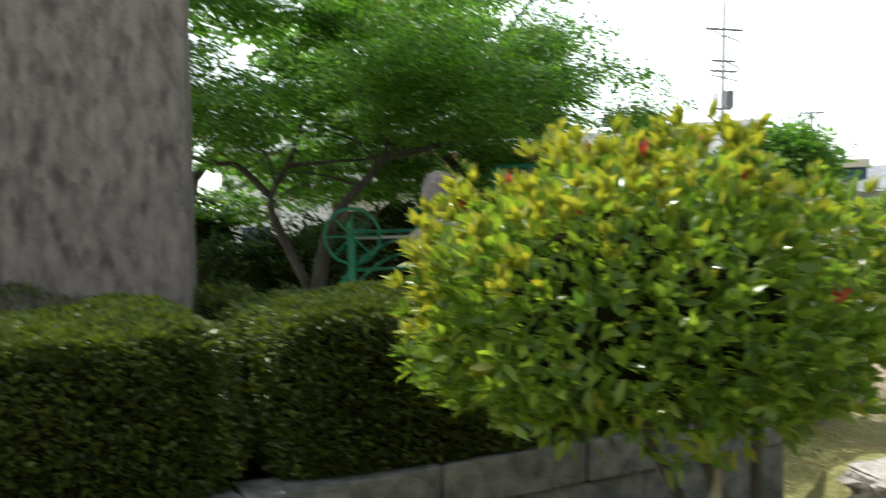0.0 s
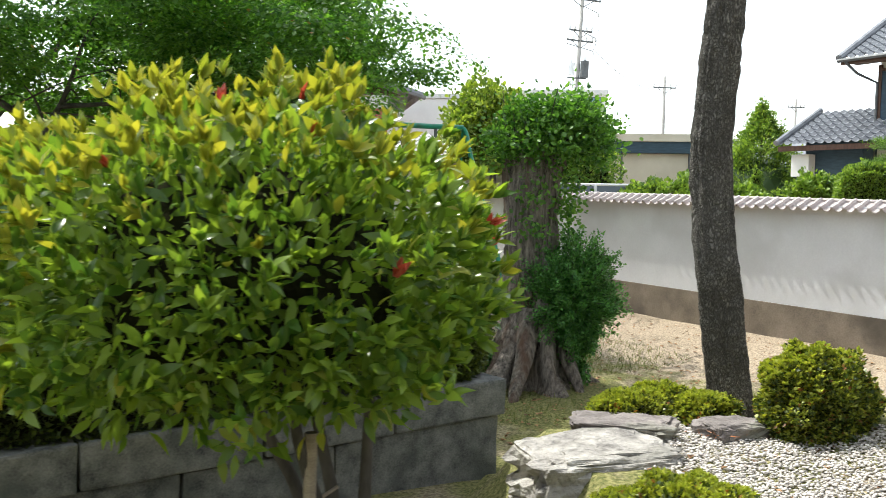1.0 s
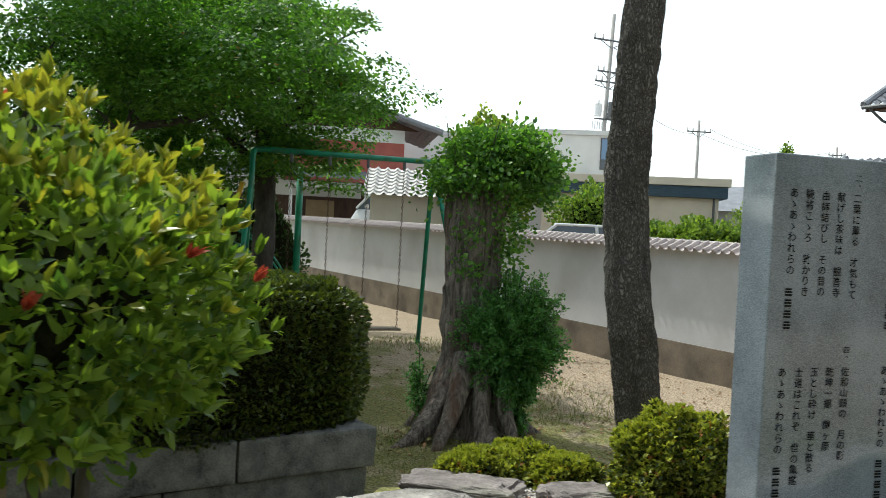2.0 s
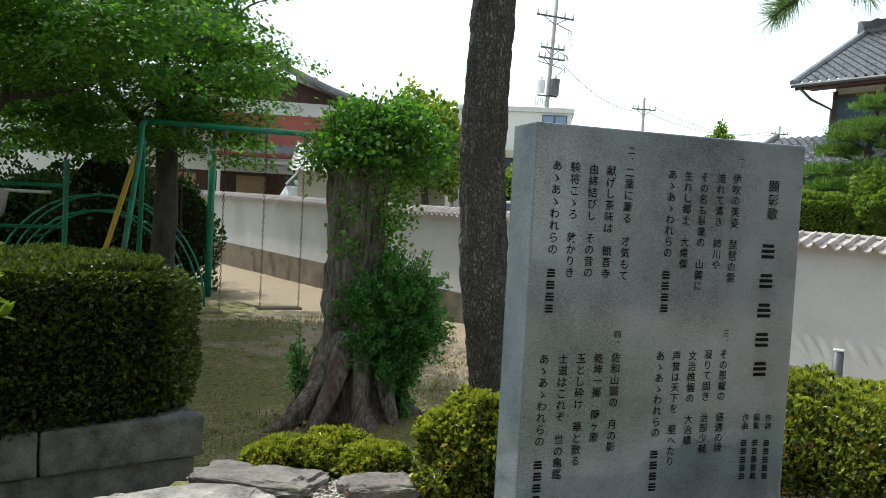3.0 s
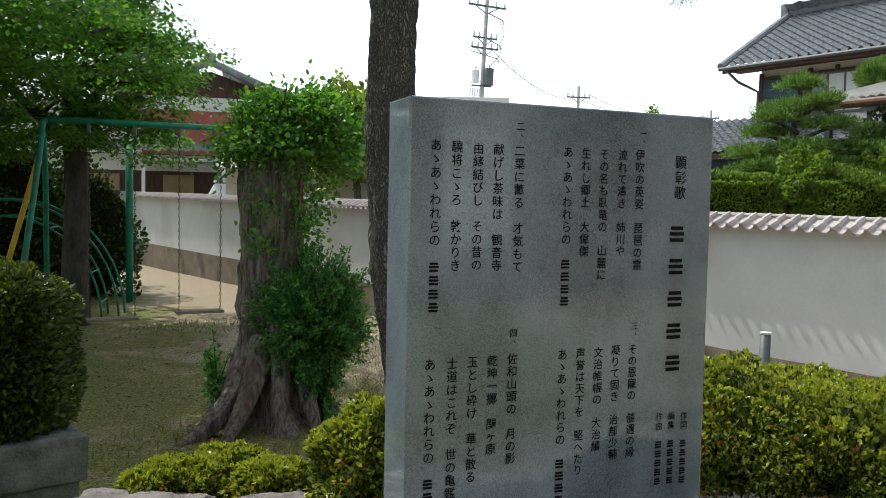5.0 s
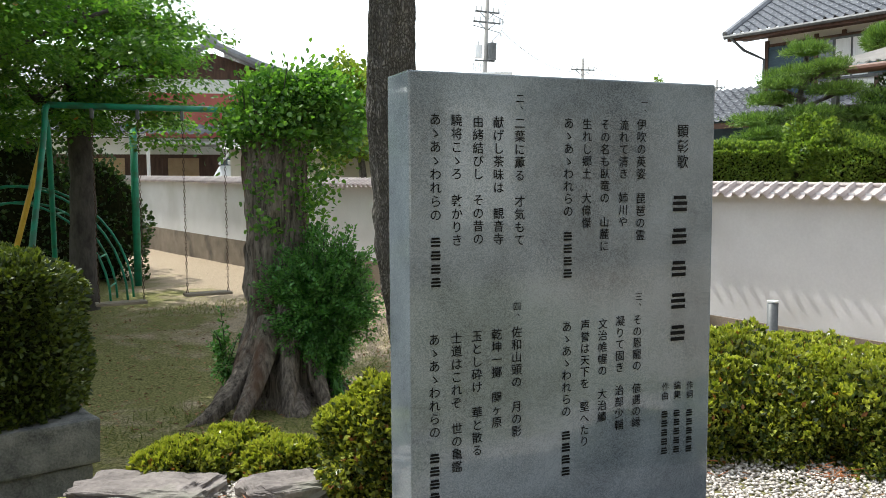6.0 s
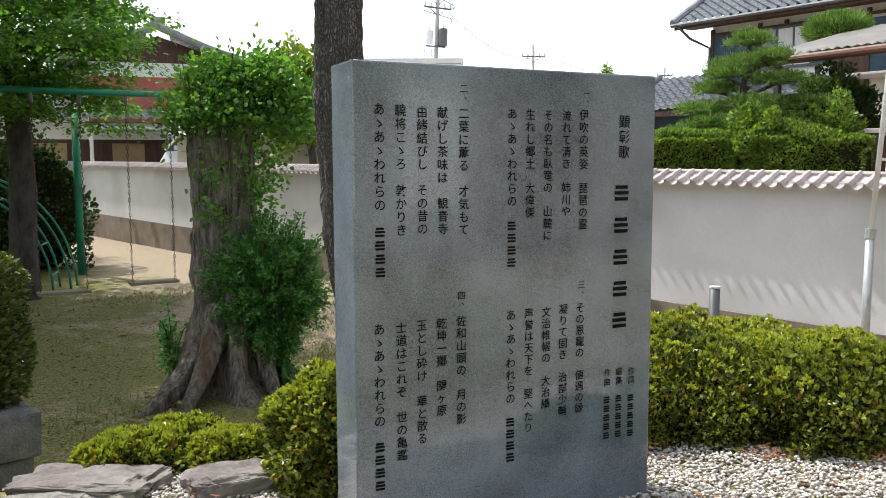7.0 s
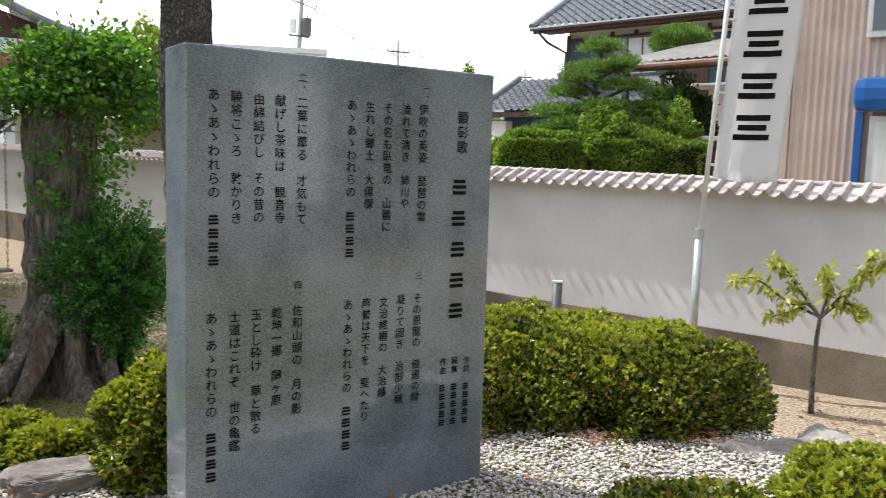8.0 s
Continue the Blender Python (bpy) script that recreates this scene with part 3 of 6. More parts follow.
# ---- plants ----
def clump(name, label, category, spec, group=""):
    """A dense bush: a core painted as inner shade and thousands of leaves on its skin. spec: (centre, radii, leaves,
    size, shape, leaf material, options).
    """
    ob = thing(name, label, category, group=group)
    for i, (c, r, n, size, shape, material, opt) in enumerate(spec):
        rng = np.random.default_rng(opt.get("seed", 3) + i)
        bp, lump = opt.get("power", 2.0), opt.get("lump", 0.12)
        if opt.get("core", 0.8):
            core("twig_core", c, r, M_INNER_SHADE, ob, opt.get("seed", 3) + i, bp, lump, opt.get("core", 0.8))
        p, w = shell_points(rng, n, c, r, opt.get("depth", 0.25), lump, opt.get("lump_scale", 2.2), opt.get("seed", 3) + i, bp, opt.get("low", -0.85), opt.get("gap"))
        w = w + np.array([0, 0, opt.get("up", 0.5)])
        v, f = leaves(rng, p, w, size, shape, opt.get("spread", 0.55), flat=opt.get("flat", 0.0))
        lv = np_mesh("foliage", v, f, material, ob)
        tagged(lv, kind="stuff")
        # young sprigs kept to the sun-facing skin, brightening it as painted sunlight
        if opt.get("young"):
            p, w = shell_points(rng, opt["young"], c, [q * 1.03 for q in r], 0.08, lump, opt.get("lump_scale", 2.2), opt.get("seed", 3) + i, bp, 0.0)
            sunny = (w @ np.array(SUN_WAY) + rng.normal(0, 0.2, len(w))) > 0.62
            sprigs(ob, rng, p[sunny], w[sunny] + np.array([0, 0, 0.8]), 7, size * 1.05, shape, L_AZALEA_SUNLIT, "young_foliage")
    return ob


# near-black: the shade inside bushes, put into the colour of their cores
M_INNER_SHADE = mat("inner_shade", (0.008, 0.01, 0.005), (0.025, 0.025, 0.012), 20, 1.0, 0.6, spec=0.0)


def sprigs(ob, rng, centres, ways, blades, size, shape, material, name="sprig"):
    """Rosettes of young leaves on shoot ends."""
    c = np.repeat(centres, blades, axis=0)
    w = np.repeat(ways, blades, axis=0)
    v, f = leaves(rng, c, w, size, shape, 0.75, 0.25)
    return tagged(np_mesh(name, v, f, material, ob), kind="stuff")


# box hedge on the kerb bed: two clipped blocks with a gap, and a further row behind
def hedge(name, label, m, lo, hi, n, size, material, seed, shape=SHAPE_SMALL, lump=0.05):
    lo, hi = np.array(lo, float), np.array(hi, float)
    ob = thing(name, label, "hedge", group="clipped hedges")
    rng = np.random.default_rng(seed)
    # points on the five open faces, weighted by area
    d = hi - lo
    areas = np.array([d[0] * d[2], d[0] * d[2], d[1] * d[2], d[1] * d[2], d[0] * d[1] * 1.3])
    face = rng.choice(5, n, p=areas / areas.sum())
    u = rng.random((n, 3))
    nrm = np.zeros((n, 3))
    for k, (ax, end, sg) in enumerate(((1, 0, -1), (1, 1, 1), (0, 0, -1), (0, 1, 1), (2, 1, 1))):
        s = face == k
        u[s, ax] = end
        nrm[s, ax] = sg
    p = lo + u * d
    # round the upper edges and let the skin swell
    cen = (lo + hi) / 2
    q = (p - cen) / (d / 2)
    rr = np.clip((np.sum(np.abs(q) ** 7, axis=1)) ** (1 / 7), 1, None)
    swell = lump * noise3(p, 2.4, seed) + lump * 0.6 * noise3(p, 7.0, seed + 2)
    p = cen + (q / rr[:, None]) * (d / 2) + nrm * swell[:, None] - nrm * (rng.random((n, 1)) ** 2 * 0.08)
    w = nrm + np.array([0, 0, 0.4])
    v, f = leaves(rng, p, w, size, shape, 0.6)
    R, T = np.array(m.to_3x3()), np.array(m.translation)
    tagged(np_mesh("foliage", v @ R.T + T, f, material, ob), kind="stuff")
    # inner block painted as the shade behind the leaves
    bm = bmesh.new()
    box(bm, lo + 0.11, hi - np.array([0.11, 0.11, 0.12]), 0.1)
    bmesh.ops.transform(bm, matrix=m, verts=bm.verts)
    part("twig_core", bm, M_INNER_SHADE, ob)
    return ob


hedge("box_hedge", "clipped dark green hedge block on the granite kerb", KERB, (-4.3, 0.06, 0.42), (-1.0, 1.5, 1.33), 80000, 0.036, L_HEDGE, 11)
hedge("box_hedge", "clipped dark green hedge block with a sunlit top on the kerb", KERB, (-0.92, 0.03, 0.42), (2.66, 1.5, 1.37), 90000, 0.036, L_HEDGE, 12)
hedge("box_hedge", "further row of clipped hedge in the shade of the maple", KERB, (-7.0, 3.3, -0.15), (1.0, 4.3, 1.28), 42000, 0.045, L_HEDGE, 13, lump=0.09)


# the large photinia bush, whose leaves stand apart
def photinia():
    ob = thing("photinia_bush", "rounded photinia bush with yellow-green leaves and red shoot tips", "bush")
    c, r = (0.6, 3.6, 1.34), (0.9, 0.78, 0.61)
    rng = np.random.default_rng(21)
    core("twig_core", c, r, M_INNER_SHADE, ob, 4, 2.1, 0.06, 0.66)
    p, w = shell_points(rng, 7200, c, r, 0.42, 0.1, 2.4, 4, 2.1, -0.8)
    v, f = leaves(rng, p, w + np.array([0, 0, 0.35]), 0.075, SHAPE_OVAL, 0.75, 0.35)
    tagged(np_mesh("foliage", v, f, L_PHOTINIA, ob), kind="stuff")
    # young rosettes; those on the sunny crown and flank have sunlight painted in
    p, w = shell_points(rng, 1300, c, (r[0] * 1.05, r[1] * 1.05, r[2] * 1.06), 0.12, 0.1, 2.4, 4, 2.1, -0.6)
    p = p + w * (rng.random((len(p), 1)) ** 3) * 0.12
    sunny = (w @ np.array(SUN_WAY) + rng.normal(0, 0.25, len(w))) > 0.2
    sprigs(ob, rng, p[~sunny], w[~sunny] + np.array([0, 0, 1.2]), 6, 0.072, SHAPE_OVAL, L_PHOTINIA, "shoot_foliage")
    sprigs(ob, rng, p[sunny], w[sunny] + np.array([0, 0, 0.9]), 7, 0.072, SHAPE_OVAL, L_PHOTINIA_SUNLIT, "young_foliage")
    # separate outer leaves towards the path
    me = []
    for k in range(4):
        v, f = leaves(np.random.default_rng(50 + k), np.zeros((1, 3)), np.array([[0, 1.0, 0]]), 0.085, SHAPE_OVAL, 0.05, 0.1, flat=1.0)
        me.append((v, f))
    blanks = []
    for k, (v, f) in enumerate(me):
        for material in (L_PHOTINIA, L_PHOTINIA_SUNLIT):
            tmp = np_mesh("leaf", v, f, material)
            blanks.append(tmp.data)
            bpy.data.objects.remove(tmp)
    p, w = shell_points(rng, 900, c, (r[0] * 1.04, r[1] * 1.04, r[2] * 1.04), 0.06, 0.1, 2.4, 4, 2.1, -0.8)
    front = np.argsort(w[:, 1])[:240]
    for i in front:
        lf = new("leaf", blanks[int(rng.integers(0, 8))])
        way = Vector(w[i] + rng.normal(0, 0.5, 3) + np.array([0, 0, 0.3])).normalized()
        lf.matrix_basis = Matrix.Translation(p[i]) @ way.to_track_quat("Y", "Z").to_matrix().to_4x4() @ pose(0, 0, 0, 0, float(rng.uniform(-60, 60)), 0)
        lf.parent = ob
    for k, (a, z, s) in enumerate(((200, 0.62, 0.03), (245, 0.55, 0.05), (290, 0.72, 0.04), (330, 0.3, 0.05), (150, 0.8, 0.02), (262, 0.9, 0.01), (310, 0.95, 0.02), (10, 0.15, 0.03), (300, 0.1, 0.0), (230, 0.92, 0.0), (60, 0.85, 0.0))):
        e = math.asin(z)
        d = np.array([math.cos(radians(a)) * math.cos(e), math.sin(radians(a)) * math.cos(e), z])
        tip = np.array(c) + d * np.array(r) * (1.08 + s)
        v, f = leaves(rng, np.repeat(tip[None], 7, 0), np.repeat((d + np.array([0, 0, 1.0]))[None], 7, 0), 0.06, SHAPE_OVAL, 0.35, 0.3)
        np_mesh("red_shoot", v, f, L_PHOTINIA_RED, ob)
    for k, (x, y, tx, ty) in enumerate(((0.92, 3.55, 0.8, 3.6), (0.8, 3.66, 0.45, 3.65), (1.02, 3.5, 1.1, 3.55), (0.87, 3.42, 0.7, 3.3))):
        part("stem", tubed(smooth_line([(x, y, LEVEL - 0.1), (x + 0.02, y, 0.35), ((x + tx) / 2, (y + ty) / 2, 0.8), (tx, ty, 1.35)], 12), [0.034 - 0.0018 * i for i in range(12)], 9, wobble=0.2, seed=k), M_DARKBARK, ob, smooth=True)
    return ob


photinia()
stake = thing("plant_stake", "short grey wooden plant stake beside the photinia stems", "stake")
part("stake", tubed([(0.82, 3.36, LEVEL - 0.1), (0.84, 3.38, 0.78)], 0.024, 8), M_WOOD, stake)
part("tie", tubed([(0.8, 3.34, 0.5), (0.94, 3.5, 0.53)], 0.008, 6), M_WOOD, stake)

AZ = dict(seed=31, spread=1.0, up=0.6, lump=0.14, lump_scale=2.6, depth=0.3, core=0.72)
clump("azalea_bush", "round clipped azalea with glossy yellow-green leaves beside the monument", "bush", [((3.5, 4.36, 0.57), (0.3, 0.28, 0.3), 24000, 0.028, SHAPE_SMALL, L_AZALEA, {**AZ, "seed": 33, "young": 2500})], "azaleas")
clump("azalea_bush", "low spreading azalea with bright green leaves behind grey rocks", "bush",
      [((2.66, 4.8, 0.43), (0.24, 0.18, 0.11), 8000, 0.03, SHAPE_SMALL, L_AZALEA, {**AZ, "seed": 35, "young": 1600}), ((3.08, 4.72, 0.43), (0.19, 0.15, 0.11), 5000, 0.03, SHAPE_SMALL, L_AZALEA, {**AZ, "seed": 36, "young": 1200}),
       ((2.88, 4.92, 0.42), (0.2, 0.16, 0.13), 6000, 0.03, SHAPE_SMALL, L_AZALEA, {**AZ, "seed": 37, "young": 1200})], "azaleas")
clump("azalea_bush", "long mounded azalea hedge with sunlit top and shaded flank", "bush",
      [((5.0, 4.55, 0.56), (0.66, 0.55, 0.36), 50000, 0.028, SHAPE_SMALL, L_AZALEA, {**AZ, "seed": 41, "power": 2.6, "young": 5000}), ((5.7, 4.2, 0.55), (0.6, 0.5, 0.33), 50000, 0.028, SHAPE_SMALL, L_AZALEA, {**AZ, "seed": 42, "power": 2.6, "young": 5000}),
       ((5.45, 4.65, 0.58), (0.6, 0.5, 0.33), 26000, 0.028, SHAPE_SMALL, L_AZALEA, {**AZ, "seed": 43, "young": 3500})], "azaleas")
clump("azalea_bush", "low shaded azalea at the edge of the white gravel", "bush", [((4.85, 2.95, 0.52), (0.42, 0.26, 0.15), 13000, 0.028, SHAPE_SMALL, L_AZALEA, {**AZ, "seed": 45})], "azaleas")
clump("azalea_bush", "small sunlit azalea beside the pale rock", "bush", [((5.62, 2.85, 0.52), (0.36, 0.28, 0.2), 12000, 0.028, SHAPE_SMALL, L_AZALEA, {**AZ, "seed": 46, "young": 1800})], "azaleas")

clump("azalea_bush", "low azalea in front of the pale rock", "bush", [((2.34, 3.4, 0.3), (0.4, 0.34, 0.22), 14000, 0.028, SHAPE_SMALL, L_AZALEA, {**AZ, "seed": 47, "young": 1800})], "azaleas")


# ---- rocks and gravel ----
def rock(name, label, at, size, material, seed, turn=0.0, group="garden rocks"):
    bm = bmesh.new()
    bmesh.ops.create_cube(bm, size=2)
    bmesh.ops.bevel(bm, geom=list(bm.edges), offset=0.35, segments=2, affect="EDGES", profile=0.5)
    bmesh.ops.triangulate(bm, faces=bm.faces)
    bmesh.ops.subdivide_edges(bm, edges=bm.edges, cuts=5, use_grid_fill=True)
    for v in bm.verts:
        q = v.co.copy()
        k = 1 + 0.22 * noise.noise(q * 0.9 + Vector((seed, 0, 0))) + 0.1 * noise.noise(q * 2.4 + Vector((0, seed, 0))) + 0.08 * noise.noise(q * 5 + Vector((0, 0, seed))) + 0.045 * noise.noise(q * 13 + Vector((seed, 0, 3))) - 0.05 * max(0.0, 0.12 - abs(noise.noise(q * 1.6 + Vector((seed, 7, 0))))) / 0.12
        facet = noise.cell(q * 1.3 + Vector((seed, seed, 0))) * 0.05
        v.co = Vector((q.x * size[0] / 2, q.y * size[1] / 2, q.z * size[2] / 2)) * (k + facet)
    ob = mesh_ob(name, bm, material)
    ob.matrix_basis = pose(*at, 0, 0, turn)
    return tagged(ob, label, "rock", group)


rock("garden_rock", "large pale flat-topped rock in full sun at the bed edge", (2.26, 4.22, 0.31), (0.8, 0.52, 0.28), M_ROCK_PALE, 3.3, 8)
rock("garden_rock", "rounded mossy footing rock under the pale rock", (2.05, 4.18, 0.0), (0.42, 0.46, 0.42), M_ROCK_PALE, 8.1, 20)
rock("garden_rock", "rounded mossy footing rock under the pale rock", (2.46, 4.1, 0.0), (0.42, 0.4, 0.42), M_ROCK_PALE, 12.6, -15)
rock("garden_rock", "low grey slab rock beside the spreading azalea", (2.5, 4.56, 0.37), (0.56, 0.32, 0.2), M_ROCK_GREY, 5.2, -18)
rock("garden_rock", "small grey slab rock half buried in gravel", (3.08, 4.44, 0.41), (0.36, 0.24, 0.14), M_ROCK_GREY, 6.4, 15)
rock("garden_rock", "pale weathered rock beyond the gravel", (6.15, 3.42, 0.36), (0.5, 0.36, 0.34), M_ROCK_PALE, 15.2, 25)
rock("garden_rock", "grey rock beside the end of the azalea hedge", (5.78, 3.4, 0.4), (0.42, 0.34, 0.28), M_ROCK_GREY, 19.7, -10)
rock("garden_rock", "grey edging rock at the front of the bed", (4.0, 2.12, 0.25), (0.6, 0.4, 0.5), M_ROCK_GREY, 22.0, 5)
rock("garden_rock", "grey edging rock at the front of the bed", (3.2, 2.1, 0.22), (0.7, 0.4, 0.46), M_ROCK_GREY, 25.0, -8)
rock("garden_rock", "grey edging rock at the front of the bed", (2.45, 2.35, 0.2), (0.6, 0.5, 0.46), M_ROCK_GREY, 28.0, 12)
rock("garden_rock", "grey edging rock at the side of the bed", (2.15, 3.3, 0.12), (0.42, 0.8, 0.5), M_ROCK_GREY, 31.0, 3)


def pebbles():
    rng = np.random.default_rng(77)
    sv = np.array([(0.95, 0.3, 0), (-0.3, 0.95, 0), (-0.95, -0.3, 0), (0.3, -0.95, 0), (0.1, 0.05, 1), (-0.05, 0, -1)])
    sf = np.array([(0, 1, 4), (1, 2, 4), (2, 3, 4), (3, 0, 4), (1, 0, 5), (2, 1, 5), (3, 2, 5), (0, 3, 5)])
    n = 60000
    x, y = rng.uniform(2.25, 6.3, n), rng.uniform(2.3, 4.8, n)
    edge = np.minimum(np.minimum(x - 2.35, 6.2 - x), np.minimum(y - 2.42, 4.75 - y))
    keep = edge + 0.16 * noise3(np.stack([x, y, x * 0], 1), 3.5, 12) + rng.normal(0, 0.035, n) > 0
    keep &= ~((x < 2.65) & (y > 4.1))
    keep &= noise3(np.stack([x, y, x * 0], 1), 2.0, 9) + np.where((x > 2.5) & (y < 4.2), 1.6, 0.2) > 0
    x, y = x[keep], y[keep]
    n = len(x)
    s = rng.uniform(0.006, 0.0125, (n, 1))
    dims = np.stack([rng.uniform(0.8, 1.5, n), rng.uniform(0.7, 1.1, n), rng.uniform(0.45, 0.8, n)], 1)
    jit = 1 + rng.uniform(-0.18, 0.18, (n, len(sv), 1))
    a = rng.uniform(0, 6.28, n)
    local = sv[None] * dims[:, None, :] * jit * s[:, None, :]
    c, si = np.cos(a)[:, None], np.sin(a)[:, None]
    vx = local[..., 0] * c - local[..., 1] * si
    vy = local[..., 0] * si + local[..., 1] * c
    z = ground_z(x, y) + rng.uniform(0.0, 0.02, n)
    v = np.stack([vx + x[:, None], vy + y[:, None], local[..., 2] + z[:, None]], -1).reshape(-1, 3)
    f = (sf[None] + (np.arange(n) * len(sv))[:, None, None]).reshape(-1, 3)
    return tagged(np_mesh("white_gravel", v, f, M_PEBBLE, smooth=True), "loose white gravel spread round the monument", "gravel", kind="stuff")


pebbles()

# ---- monument: polished granite slab with engraved verses ----
FACE = plane_frame((3.4, 3.392, 0), (1.083, 0.194))          # x along the face, y into the stone
monument = thing("stone_monument", "grey polished granite slab engraved with columns of black verses", "monument")
part("slab", boxed((0, 0, 0.35), (1.09, 0.18, 2.004), 0.006, FACE), M_STONE, monument)


def writing(text, u, z_top, z_bot, name="character", width=None):
    """One engraved column, read downwards; § is a cell filled with plain bars, a blank leaves a space."""
    cells = len(text)
    pitch = (z_top - z_bot) / cells
    size = width or pitch * 0.9
    body = "".join(c if c != "§" else "\u3000" for c in text)
    if body.strip("\u3000"):
        for i, ch in enumerate(body):
            if ch == "\u3000":
                continue
            bm = bmesh.new()
            cu = bpy.data.curves.new("glyph", "FONT")
            cu.body, cu.size, cu.offset, cu.resolution_u = ch, size * 1.06, size * 0.006, 3
            tmp = new("glyph", cu)
            bpy.context.view_layer.update()
            me = tmp.to_mesh()
            shift = Vector((u - size * 0.5, 0, z_top - pitch * (i + 0.5) - size * 0.38))
            if ch == "、":
                shift += Vector((size * 0.5, 0, size * 0.45))
            vs = [bm.verts.new(FACE @ (Vector((v.co.x, -0.0025, v.co.y)) + shift)) for v in me.vertices]
            for p in me.polygons:
                if len(set(p.vertices)) > 2:
                    bm.faces.new([vs[k] for k in p.vertices])
            tmp.to_mesh_clear()
            bpy.data.objects.remove(tmp)
            bpy.data.curves.remove(cu)
            part(name, bm, M_INK, monument)
    for i, ch in enumerate(text):
        if ch != "§":
            continue
        zc = z_top - pitch * (i + 0.5)
        bm = bmesh.new()
        for dz, w in ((0.3, 0.36), (0.02, 0.42), (-0.28, 0.4)):
            box(bm, (u - size * w, -0.0035, zc + size * (dz - 0.085)), (u + size * w, -0.0015, zc + size * (dz + 0.085)), 0, FACE)
        part("bar_mark", bm, M_INK, monument)


S = "\u3000"
writing("顕彰歌", 0.958, 1.873, 1.723, "character")
writing("§§§§§", 0.952, 1.665, 1.125, "character", 0.068)
for u, z, t in ((1.006, 1.012, "作詞"), (0.954, 1.016, "編集"), (0.904, 1.017, "作曲")):
    writing(t + S + "§§§§§", u, z, z - 0.25)
for u, z0, z1, t in (
        (0.804, 1.95, 1.892, "一、"), (0.795, 1.886, 1.492, "伊吹の英姿" + S + "琵琶の霊"), (0.728, 1.882, 1.537, "流れて清き" + S + "姉川や"), (0.658, 1.882, 1.461, "その名も臥竜の" + S + "山麓に"),
        (0.591, 1.882, 1.537, "生れし郷土" + S + "大偉傑"), (0.525, 1.884, 1.38, "あゝあゝわれらの" + S + "§§§§"),
        (0.356, 1.95, 1.887, "二、"), (0.355, 1.88, 1.49, "二葉に薫る" + S + "才気もて"), (0.284, 1.881, 1.495, "献げし茶味は" + S + "観音寺"), (0.217, 1.881, 1.498, "由緒結びし" + S + "その昔の")):
    writing(t, u, z0, z1)
for u, z0, z1, t in (
        (0.148, 1.884, 1.496, "驍将こゝろ" + S + "敦かりき"), (0.081, 1.886, 1.374, "あゝあゝわれらの" + S + "§§§§"),
        (0.793, 1.326, 1.266, "三、"), (0.789, 1.254, 0.875, "その恩寵の" + S + "値遇の縁"), (0.722, 1.254, 0.875, "凝りて固き" + S + "治部少輔"), (0.656, 1.25, 0.908, "文治帷幄の" + S + "大治績"),
        (0.59, 1.251, 0.836, "声誉は天下を" + S + "堅へたり"), (0.523, 1.251, 0.747, "あゝあゝわれらの" + S + "§§§§"), (0.347, 1.322, 1.262, "四、"), (0.346, 1.247, 0.899, "佐和山頭の" + S + "月の影"),
        (0.278, 1.245, 0.935, "乾坤一擲" + S + "関ヶ原"), (0.212, 1.245, 0.856, "玉とし砕け" + S + "華と散る"), (0.145, 1.244, 0.814, "士道はこれぞ" + S + "世の亀鑑"), (0.074, 1.245, 0.73, "あゝあゝわれらの" + S + "§§§§")):
    writing(t, u, z0, z1)

# ---- tall weathered pillar behind the hedge ----
PILLAR = plane_frame((-4.6, 6.6, 0), (0.98, 0.2))
pillar = thing("stone_pillar", "tall weathered brown-grey stone monument behind the hedge", "monument")
bm = rough_block((0, 0, -0.3), (2.32, 0.6, 5.2), 4.0, PILLAR)
part("shaft", bm, M_PILLAR, pillar)


